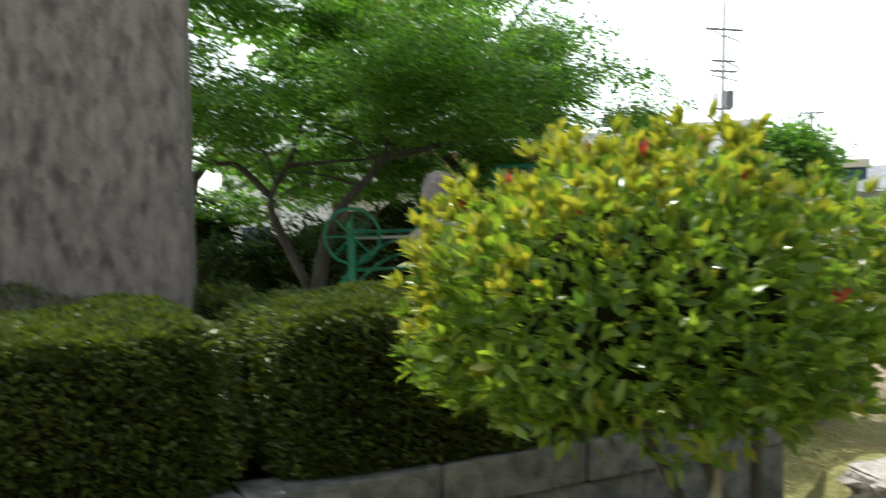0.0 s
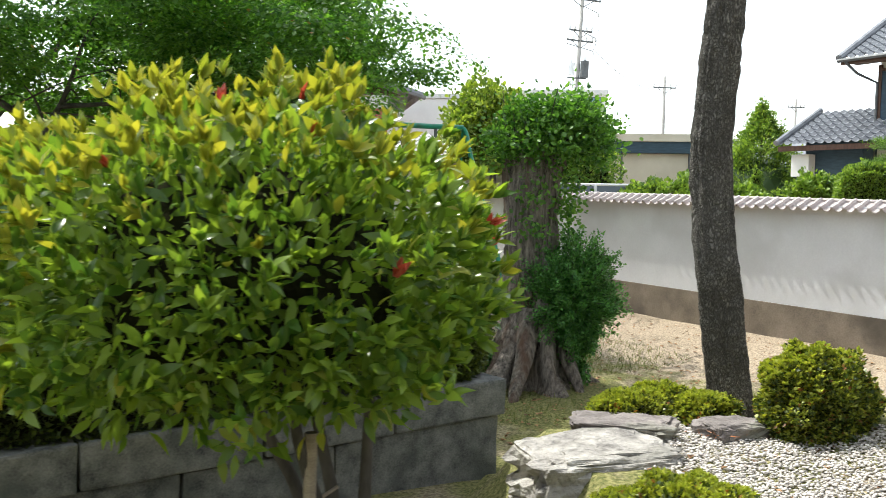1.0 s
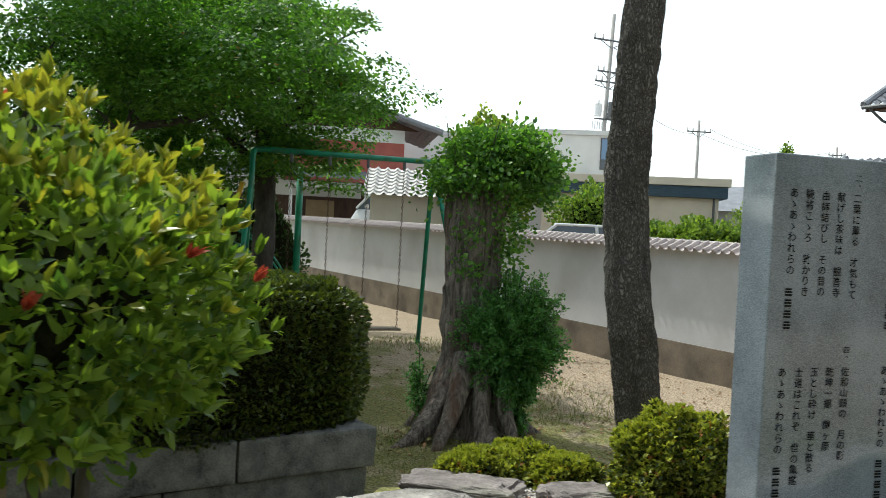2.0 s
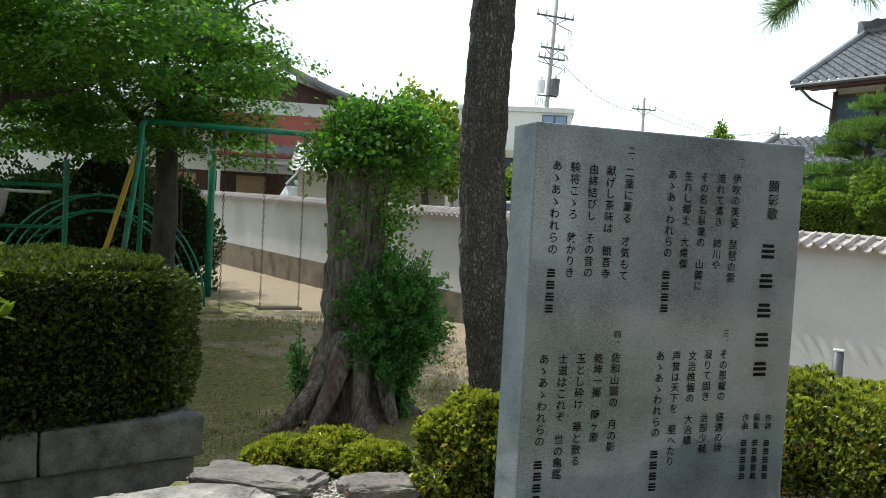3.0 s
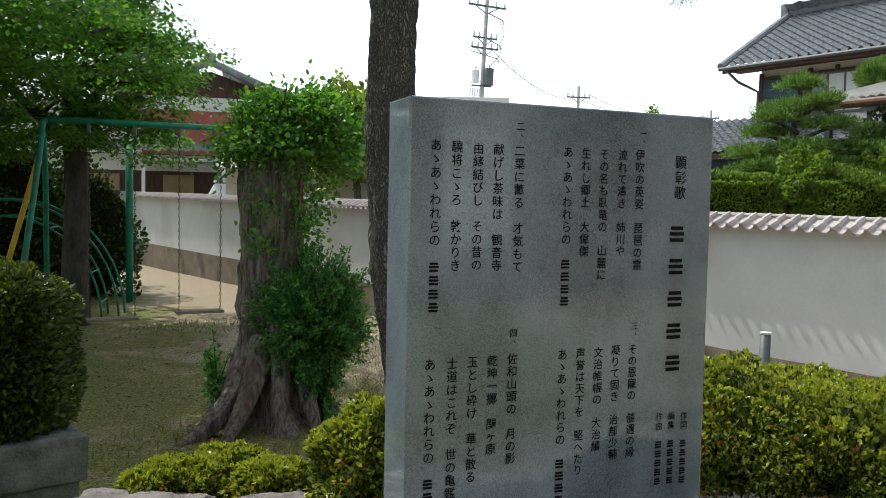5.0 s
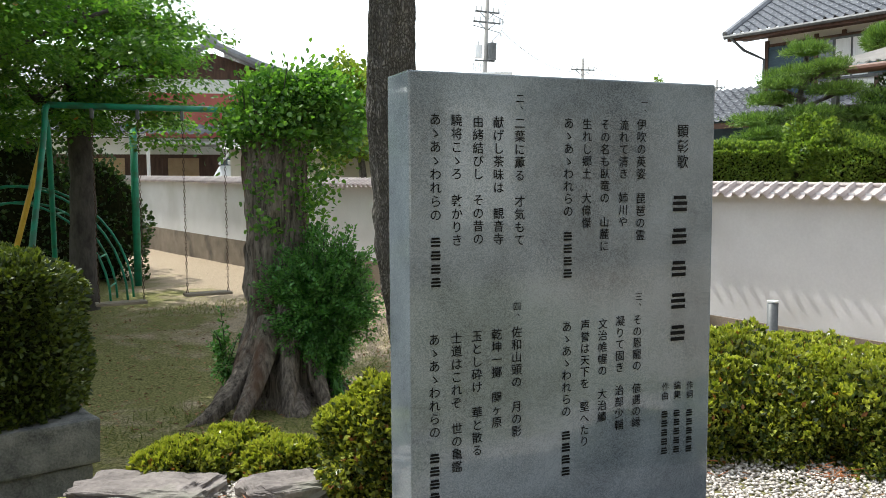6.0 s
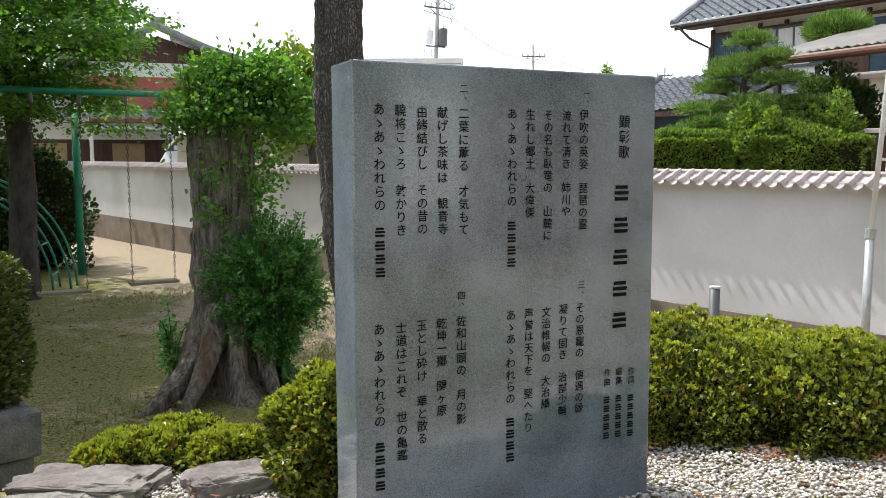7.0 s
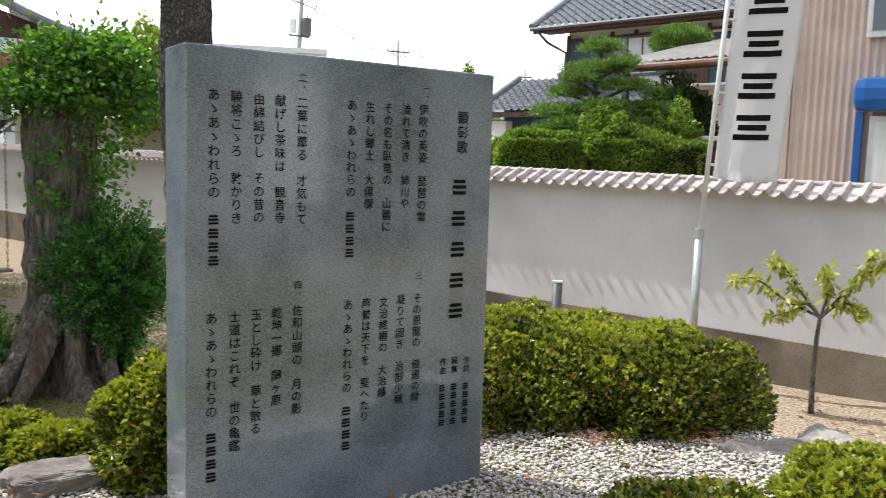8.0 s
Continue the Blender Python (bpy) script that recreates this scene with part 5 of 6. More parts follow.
def jizo():
    """A plain small stone figure shape with a red cloth at its front."""
    bm = bmesh.new()
    prof = [(0.0, 0.0), (0.3, 0.0), (0.3, 0.55), (0.24, 0.58), (0.22, 1.5), (0.33, 1.62), (0.36, 1.8), (0.2, 1.9), (0.15, 1.98), (0.18, 2.12), (0.17, 2.3), (0.12, 2.42), (0.0, 2.46)]
    rings = []
    for r, z in prof:
        rings.append([bm.verts.new((-0.22 + r * math.cos(2 * math.pi * k / 16), 8.3 + r * 0.9 * math.sin(2 * math.pi * k / 16), LEVEL + z)) for k in range(16)])
    for a, b in zip(rings, rings[1:]):
        for k in range(16):
            bm.faces.new((a[k], a[(k + 1) % 16], b[(k + 1) % 16], b[k]))
    bmesh.ops.remove_doubles(bm, verts=bm.verts, dist=0.0005)
    ob = mesh_ob("stone_statue", bm, M_ROCK_GREY, smooth=True)
    tagged(ob, "plain grey rounded stone figure on a plinth", "statue")


jizo()


# ---- banner, poles and posts by the wall ----
def banner():
    pole = thing("banner_pole", "white two-stage banner pole leaning by the wall", "pole")
    part("socket", tubed([(8.05, 6.44, LEVEL - 0.1), (8.06, 6.44, 1.16)], 0.034, 12), M_STEEL, pole, "galvanised steel socket", smooth=True)
    part("pole", tubed([(8.06, 6.44, 1.1), (8.19, 6.34, 3.9)], 0.02, 12), M_AIRGREY, pole, "white plastic pole", smooth=True)
    part("collar", tubed([(8.058, 6.442, 1.12), (8.064, 6.438, 1.2)], 0.04, 12), M_STEEL, pole)
    for z in (1.75, 2.35, 2.95, 3.5):
        x, y = 8.06 + 0.13 * (z - 1.1) / 2.8, 6.44 - 0.1 * (z - 1.1) / 2.8
        part("loop", tubed([(x, y, z), (x + 0.06, y - 0.055, z - 0.01)], 0.012, 8), M_CLOTH, pole)
    ob = thing("banner", "tall white cloth banner with bold black characters", "banner")
    n, m = 30, 14

    def cloth(u, z):
        top = Vector((8.09 + 0.13 * (z - 1.1) / 2.8, 6.395 - 0.1 * (z - 1.1) / 2.8, 0))
        w = 0.5 + 0.05 * (z - 1.6) / 2
        p = top + Vector((0.67, -0.74, 0)) * (u * w)
        q = 0.035 * math.sin(3.0 * u + 1.6 * z) + 0.02 * math.sin(7 * u - 2.3 * z)
        dz = -0.02 * math.sin(u * math.pi) - 0.02 * u if z < 1.7 else 0
        return p + Vector((-0.74, -0.67, 0)) * q + Vector((0, 0, z + dz))

    bm = bmesh.new()
    g = [[bm.verts.new(cloth(i / m, 1.64 + (3.8 - 1.64) * j / n)) for i in range(m + 1)] for j in range(n + 1)]
    for j in range(n):
        for i in range(m):
            bm.faces.new((g[j][i], g[j][i + 1], g[j + 1][i + 1], g[j + 1][i]))
    r = bmesh.ops.solidify(bm, geom=bm.faces, thickness=0.003)
    part("cloth", bm, M_CLOTH, ob, smooth=True)
    # each character cell as plain bars that follow the cloth
    for zc in (2.06, 2.4, 2.74, 3.08, 3.42):
        bm = bmesh.new()
        for dz, hw in ((0.08, 0.26), (0.0, 0.22), (-0.08, 0.28)):
            row = []
            for i in range(9):
                u = 0.5 - hw + 2 * hw * i / 8
                row.append((cloth(u, zc + dz - 0.024) + Vector((-0.006, -0.006, 0)), cloth(u, zc + dz + 0.024) + Vector((-0.006, -0.006, 0))))
            vs = [(bm.verts.new(a), bm.verts.new(b)) for a, b in row]
            for a, b in zip(vs, vs[1:]):
                bm.faces.new((a[0], b[0], b[1], a[1]))
        part("bar_mark", bm, M_INK, ob, "bold black painted bars")


banner()
stub = thing("marker_post", "short round grey post with a pale top behind the azaleas", "post")
part("shaft", tubed([(6.36, 6.0, LEVEL - 0.1), (6.36, 6.0, 0.86)], 0.036, 16), M_DARKSTEEL, stub, smooth=True)
part("cap", tubed([(6.36, 6.0, 0.86), (6.36, 6.0, 0.872)], 0.038, 16), M_AIRGREY, stub)


# ---- beyond the wall: houses ----
def tiled_slope(bm, origin, u, up, width, length, pitch=0.28, course=0.27):
    """A pantiled roof slope: waves along u, courses stepping up the slope."""
    u, up = Vector(u).normalized(), Vector(up).normalized()
    nrm = u.cross(up).normalized()
    if nrm.z < 0:
        nrm = -nrm
    per = 6
    nu, nv = int(width / pitch * per), int(length / course)
    prev = None
    for j in range(nv):
        for k, lift in ((0.0, 0.035), (0.98, 0.0)):
            row = []
            for i in range(nu + 1):
                a = 2 * math.pi * (i % per) / per
                wave = 0.035 * math.cos(a) + 0.015 * math.cos(2 * a)
                row.append(bm.verts.new(Vector(origin) + u * (width * i / nu) + up * (length * (j + k) / nv) + nrm * (wave + lift)))
            if prev:
                for i in range(nu):
                    bm.faces.new((prev[i], prev[i + 1], row[i + 1], row[i]))
            prev = row


HOUSE = plane_frame((16.59, 23.65, 0.1), (0.40, -0.916)) @ Matrix.Scale(0.88, 4)          # x along the eaves towards the viewer, y into the house


def hw(x, y, z):
    return HOUSE @ Vector((x, y, z))


def town_house():
    ob = thing("town_house", "two-storey house with grey tiled roofs, navy boards and white plaster bands", "house")
    Z, V = 6.62, 4.1
    ridge = Z + 2.35
    bm = bmesh.new()
    tiled_slope(bm, hw(0, 0, Z), HOUSE.to_3x3() @ Vector((1, 0, 0)), HOUSE.to_3x3() @ Vector((0, V, ridge - Z)), 15, math.hypot(V, ridge - Z))
    tiled_slope(bm, hw(0, 2 * V, Z), HOUSE.to_3x3() @ Vector((1, 0, 0)), HOUSE.to_3x3() @ Vector((0, -V, ridge - Z)), 15, math.hypot(V, ridge - Z), 0.56, 0.6)
    roof = part("roof", bm, M_ROOF, ob, "grey pantiles", smooth=False)
    part("ridge_cap", tubed([hw(-0.1, V, ridge + 0.12), hw(15, V, ridge + 0.12)], 0.17, 10), M_ROOF, roof)
    part("ridge_end", boxed((-0.25, V - 0.25, ridge - 0.05), (0.05, V + 0.25, ridge + 0.42), 0.06, HOUSE), M_ROOF, roof)
    for s in (0, 1):
        a, b = hw(0.0, 2 * V * s, Z + 0.04), hw(0.0, V, ridge + 0.06)
        part("verge", tubed([a, b], 0.11, 8), M_ROOF, roof)
    part("fascia", boxed((0.05, 0.04, Z - 0.2), (15, 0.1, Z - 0.04), 0, HOUSE), M_BROWN, roof)
    part("gutter", tubed([hw(0, -0.06, Z - 0.06), hw(15, -0.06, Z - 0.06)], 0.06, 8), M_DARKSTEEL, roof)
    part("soffit", boxed((0.05, 0.1, Z - 0.1), (15, 1.05, Z - 0.05), 0, HOUSE), M_BROWN, roof)
    part("downpipe", tubed([hw(0.25, -0.06, Z - 0.1), hw(0.5, 0.3, Z - 0.5), hw(0.85, 0.95, Z - 0.8), hw(0.85, 0.95, 3.2)], 0.04, 8), M_DARKSTEEL, ob)
    wall_part = part("wall", boxed((0.9, 1.05, LEVEL - 0.4), (14.5, 7.2, Z - 0.1), 0, HOUSE), M_WHITE, ob, "white plaster")
    # gable triangle
    bm = bmesh.new()
    tri = [bm.verts.new(hw(0.9, y, z)) for y, z in ((1.05, Z - 0.1), (7.2, Z - 0.1), (V, ridge - 0.15))]
    bm.faces.new(tri)
    r = bmesh.ops.extrude_face_region(bm, geom=list(bm.faces))
    bmesh.ops.translate(bm, verts=[e for e in r["geom"] if isinstance(e, bmesh.types.BMVert)], vec=HOUSE.to_3x3() @ Vector((0.2, 0, 0)))
    part("gable", bm, M_WHITE, wall_part)
    part("board", boxed((0.86, 1.0, 4.0), (2.6, 1.049, Z - 0.42), 0, HOUSE), M_NAVY, wall_part, "navy weatherboards")
    part("board", boxed((0.85, 1.0, 4.0), (0.899, 7.0, Z - 0.42), 0, HOUSE), M_NAVY, wall_part, "navy weatherboards")
    part("board", boxed((6.1, 1.0, 4.4), (8.1, 1.049, Z - 0.5), 0, HOUSE), M_NAVY, wall_part, "navy weatherboards")
    part("board", boxed((5.0, 1.0, 4.2), (6.05, 1.049, Z - 0.7), 0, HOUSE), M_BROWN, wall_part, "brown timber boards")
    part("beam", boxed((0.86, 0.98, Z - 0.41), (14.5, 1.049, Z - 0.32), 0, HOUSE), M_BROWN, wall_part)
    for x in (0.86, 2.6, 3.5, 4.55, 5.0, 6.05, 8.1, 10, 12):
        part("post", boxed((x, 0.97, 3.6), (x + 0.12, 1.049, Z - 0.2), 0, HOUSE), M_BROWN, wall_part)
    for x0, x1, z0, z1 in ((2.75, 4.95, 4.9, Z - 0.4), (8.3, 9.9, 4.7, Z - 0.6), (10.4, 12.4, 4.7, Z - 0.6)):
        win = part("window", boxed((x0, 0.96, z0), (x1, 1.045, z1), 0.01, HOUSE), M_DARKSTEEL, wall_part, "dark window frame")
        n = max(2, int((x1 - x0) / 0.55))
        for k in range(n):
            a, b = x0 + (x1 - x0) * k / n + 0.04, x0 + (x1 - x0) * (k + 1) / n - 0.04
            part("pane", boxed((a, 0.93, z0 + 0.08), (b, 0.955, z1 - 0.08), 0, HOUSE), M_CURTAIN if k % 3 else M_GLASS, win)
    # lower roof along the ground floor
    bm = bmesh.new()
    low_way = HOUSE.to_3x3() @ Vector((0, 2.6, 1.35))
    tiled_slope(bm, hw(-1.9, -0.6, 3.72), HOUSE.to_3x3() @ Vector((1, 0, 0)), low_way, 6.5, low_way.length)
    low = part("lower_roof", bm, M_ROOF, ob, "grey pantiles")
    part("verge", tubed([hw(-1.9, -0.6, 3.8), hw(-1.9, 2.0, 5.15)], 0.1, 8), M_ROOF, low)
    part("eave_board", boxed((-1.85, -0.55, 3.5), (4.6, -0.45, 3.68), 0, HOUSE), M_BROWN, low)
    part("lower_wall", boxed((-1.3, 0.3, LEVEL - 0.4), (0.85, 1.6, 3.9), 0, HOUSE), M_NAVY, ob, "dark boarded ground floor")
    part("bay", boxed((-1.6, -0.1, 2.6), (-0.9, 0.29, 3.4), 0.02, HOUSE), M_WHITE, ob)
    part("awning", boxed((6.0, -0.35, 4.35), (9.5, 1.0, 4.42), 0.01, HOUSE), M_SHEET, ob, "thin sheet awning")
    return ob


town_house()

PORCH = plane_frame((13.1, 14.8, 0), (0.30, -0.954))


def carport():
    ob = thing("carport", "carport with a pale sheet roof and brown gutter", "carport")
    bm = bmesh.new()
    n = 70
    rows = []
    for y, z in ((0, 3.74), (3.6, 4.62)):
        rows.append([bm.verts.new(PORCH @ Vector((6.2 * i / n, y, z + 0.02 * math.cos(i * math.pi)))) for i in range(n + 1)])
    for i in range(n):
        bm.faces.new((rows[0][i], rows[0][i + 1], rows[1][i + 1], rows[1][i]))
    bmesh.ops.solidify(bm, geom=bm.faces, thickness=0.03)
    part("roof", bm, M_SHEET, ob, "corrugated pale sheet")
    part("gutter", tubed([PORCH @ Vector((0, -0.08, 3.62)), PORCH @ Vector((6.2, -0.08, 3.62))], 0.075, 10), M_GUTTER, ob, "brown gutter")
    part("fascia", boxed((0, -0.03, 3.55), (6.2, 0.03, 3.7), 0, PORCH), M_BROWN, ob)
    for x in (0.3, 3.0, 5.8):
        part("post", boxed((x, 0.1, LEVEL - 0.1), (x + 0.1, 0.2, 3.6), 0, PORCH), M_DARKSTEEL, ob)
    part("back_wall", boxed((0.8, 3.3, LEVEL - 0.1), (6.2, 3.45, 4.4), 0, PORCH), M_NAVY, ob, "dark boarded wall")
    return ob


carport()
gate = thing("timber_fence", "dark timber fence panel with a pale top rail", "fence")
FEN = plane_frame((13.3, 13.3, 0), (0.6, -0.8))
for k in range(9):
    part("board", boxed((0.16 * k, 0, LEVEL - 0.1), (0.16 * k + 0.15, 0.03, 2.2), 0.004, FEN), M_BROWN, gate)
part("rail", boxed((-0.25, -0.04, 2.24), (2.2, 0.06, 2.32), 0.01, FEN), M_AIRGREY, gate, "pale top rail")

SHED = plane_frame((12.62, 9.85, 0), (0.52, -0.854))


def sheet_building():
    ob = thing("sheet_building", "building clad in ribbed beige sheet with a blue roller shutter box", "building")
    bm = bmesh.new()
    n = 470
    W, H = 12.0, 6.4
    rows = []
    for z in (LEVEL - 0.1, H):
        rows.append([bm.verts.new(SHED @ Vector((W * i / n, (0.0, 0.0, 0.022, 0.022)[i % 4], z))) for i in range(n + 1)])
    for i in range(n):
        bm.faces.new((rows[0][i], rows[0][i + 1], rows[1][i + 1], rows[1][i]))
    wall_part = part("cladding", bm, M_BEIGE_SHEET, ob, "ribbed beige sheet")
    part("body", boxed((0.02, 0.03, LEVEL - 0.1), (W - 0.02, 6, H - 0.05), 0, SHED), M_BEIGE_SHEET, ob)
    part("roof", boxed((-0.2, -0.25, H), (W + 0.2, 6.3, H + 0.18), 0.02, SHED), M_SHEET, ob)
    part("corner_trim", boxed((-0.03, -0.02, LEVEL - 0.1), (0.08, 0.05, H), 0.005, SHED), M_BEIGE_SHEET, ob)
    sh = part("shutter_box", boxed((0.92, -0.38, 2.55), (4.2, -0.005, 3.0), 0.15, SHED), M_BLUE, ob, "blue painted shutter box")
    part("shutter_post", boxed((0.95, -0.14, LEVEL - 0.1), (1.05, -0.005, 2.55), 0.01, SHED), M_BLUE, ob, "blue post")
    win = part("window", boxed((1.12, -0.1, 0.9), (3.6, -0.005, 2.5), 0.01, SHED), M_ALU, ob, "pale window frame")
    part("pane", boxed((1.2, -0.12, 0.98), (2.3, -0.105, 2.42), 0, SHED), M_CURTAIN, win)
    part("pane", boxed((2.38, -0.12, 0.98), (3.5, -0.105, 2.42), 0, SHED), M_GLASS, win)
    win = part("window", boxed((1.0, -0.08, 3.55), (2.7, -0.005, 4.6), 0.01, SHED), M_ALU, ob, "pale window frame")
    part("pane", boxed((1.07, -0.1, 3.64), (1.82, -0.085, 4.52), 0, SHED), M_GLASS, win)
    part("pane", boxed((1.88, -0.1, 3.64), (2.63, -0.085, 4.52), 0, SHED), M_GLASS, win)


sheet_building()

WB = plane_frame((8.6, 37.8, 0), (0.963, -0.27))


def white_building():
    ob = thing("white_building", "flat-roofed white two-storey building with a long lower wing", "building")
    part("upper_wall", boxed((0.4, 0, LEVEL - 0.1), (5.45, 7, 6.2), 0.02, WB), M_WHITE, ob, "white wall")
    part("upper_parapet", boxed((0.3, -0.12, 6.2), (5.55, 7.1, 6.42), 0.02, WB), M_AIRGREY, ob)
    win = part("window", boxed((4.15, -0.06, 4.7), (5.25, -0.005, 6.1), 0.01, WB), M_DARKSTEEL, ob, "dark window frame")
    for x in (4.2, 4.74):
        part("pane", boxed((x, -0.08, 5.15), (x + 0.46, -0.065, 6.04), 0, WB), M_BLUEGLASS, win)
        part("pane", boxed((x, -0.08, 4.75), (x + 0.46, -0.065, 5.1), 0, WB), M_GLASS, win)
    wing = part("wing_wall", boxed((1.8, -2.2, LEVEL - 0.1), (9.0, -0.1, 3.5), 0.02, WB), M_BEIGE, ob, "beige lower wing")
    part("wing_fascia", boxed((1.6, -2.5, 3.5), (9.3, -0.1, 3.98), 0.02, WB), M_NAVY, wing, "dark blue fascia")
    part("wing_roof", boxed((1.5, -2.6, 3.98), (9.4, -0.1, 4.3), 0.02, WB), M_BEIGE, wing)
    for x in (3.5, 6.0, 8.8):
        part("wing_pipe", tubed([WB @ Vector((x, -2.25, 0)), WB @ Vector((x, -2.25, 3.5))], 0.05, 8), M_DARKSTEEL, wing)
    part("left_block", boxed((-6.0, -1.0, LEVEL - 0.1), (0.35, 6, 5.9), 0.02, WB), M_WHITE, ob, "white wall")
    part("left_parapet", boxed((-6.1, -1.1, 5.9), (0.38, 6.1, 6.1), 0.02, WB), M_AIRGREY, ob)


M_BLUEGLASS = glass_mat("blue_window_glass", (0.12, 0.22, 0.38))
white_building()

BE = plane_frame((2.0, 23.0, 0), (0.995, -0.08))


def beige_shed():
    ob = thing("beige_shed", "beige ribbed shed with a low pale tiled gable roof", "shed")
    part("wall", boxed((0.3, 0, LEVEL - 0.1), (4.2, 3, 2.55), 0, BE), M_BEIGE, ob, "beige ribbed wall")
    for k in range(20):
        part("rib", boxed((0.35 + 0.19 * k, -0.02, LEVEL), (0.38 + 0.19 * k, -0.002, 2.5), 0, BE), M_BEIGE, ob)
    bm = bmesh.new()
    tiled_slope(bm, BE @ Vector((0.1, -0.35, 2.5)), BE.to_3x3() @ Vector((1, 0, 0)), BE.to_3x3() @ Vector((0, 2, 0.85)), 4.4, 2.2)
    part("roof", bm, M_SHEET, ob, "pale tiled roof")


beige_shed()

RH = plane_frame((-3.2, 31.0, 0), (1, 0.02)) @ Matrix.Scale(1.13, 4)


def red_house():
    ob = thing("red_house", "older house with a grey tiled gable, white plaster and red wall", "house")
    part("red_wall", boxed((2.2, 0, LEVEL - 0.1), (6.0, 5, 4.2), 0, RH), M_RED, ob, "dull red wall")
    part("plaster_band", boxed((2.25, -0.02, 4.2), (6.0, 4.9, 4.62), 0, RH), M_WHITE, ob)
    bm = bmesh.new()
    for sg in (-1, 1):
        tiled_slope(bm, RH @ Vector((4.2 + 2.9 * sg, -0.7, 4.55)), RH.to_3x3() @ Vector((0, 1, 0)), RH.to_3x3() @ Vector((-2.9 * sg, 0, 0.98)), 6.5, 3.06)
    roof = part("roof", bm, M_ROOF, ob, "grey tiled gable roof")
    for sg in (-1, 1):
        part("verge", tubed(smooth_line([RH @ Vector((4.2 + 2.95 * sg, -0.72, 4.55)), RH @ Vector((4.2 + 1.5 * sg, -0.72, 4.98)), RH @ Vector((4.2, -0.72, 5.6))], 9), 0.13, 8), M_ROOF, roof)
    part("ridge_ornament", boxed((4.02, -0.85, 5.52), (4.38, -0.5, 5.86), 0.08, RH), M_ROOF, roof)
    bm = bmesh.new()
    tri = [bm.verts.new(RH @ Vector(c)) for c in ((1.9, 0.02, 4.62), (6.5, 0.02, 4.62), (4.2, 0.02, 5.42))]
    bm.faces.new(tri)
    # gable face in dark brown, painting in the shadow under the roof
    part("gable", bm, M_BROWN, ob)
    # timber lower range with plaster bands
    low = part("timber_wall", boxed((-0.5, -3.0, LEVEL - 0.1), (4.9, -0.1, 2.7), 0, RH), M_BROWN, ob, "dark timber wall")
    part("plaster_panel", boxed((0.0, -3.04, 2.25), (4.6, -3.005, 2.68), 0, RH), M_WHITE, low)
    for k in range(5):
        part("panel", boxed((0.2 + 0.95 * k, -3.04, 1.2), (1.0 + 0.95 * k, -3.005, 2.15), 0, RH), M_WOODPANEL if k % 2 else M_BROWN, low)
    bm = bmesh.new()
    tiled_slope(bm, RH @ Vector((-0.9, -3.7, 2.75)), RH.to_3x3() @ Vector((1, 0, 0)), RH.to_3x3() @ Vector((0, 3.4, 0.5)), 6.4, 3.4)
    part("lower_roof", bm, M_ROOF, ob)
    part("porch_roof", boxed((2.6, -4.6, 2.45), (4.9, -3.2, 2.52), 0.01, RH), M_SHEET, ob, "pale porch sheet")
    for x in (2.7, 4.7):
        part("porch_post", tubed([RH @ Vector((x, -4.5, LEVEL)), RH @ Vector((x, -4.5, 2.45))], 0.05, 8), M_AIRGREY, ob)


M_WOODPANEL = mat("tan_panel", (0.3, 0.2, 0.11), (0.42, 0.3, 0.18), 4, 0.8, 0.2)
red_house()


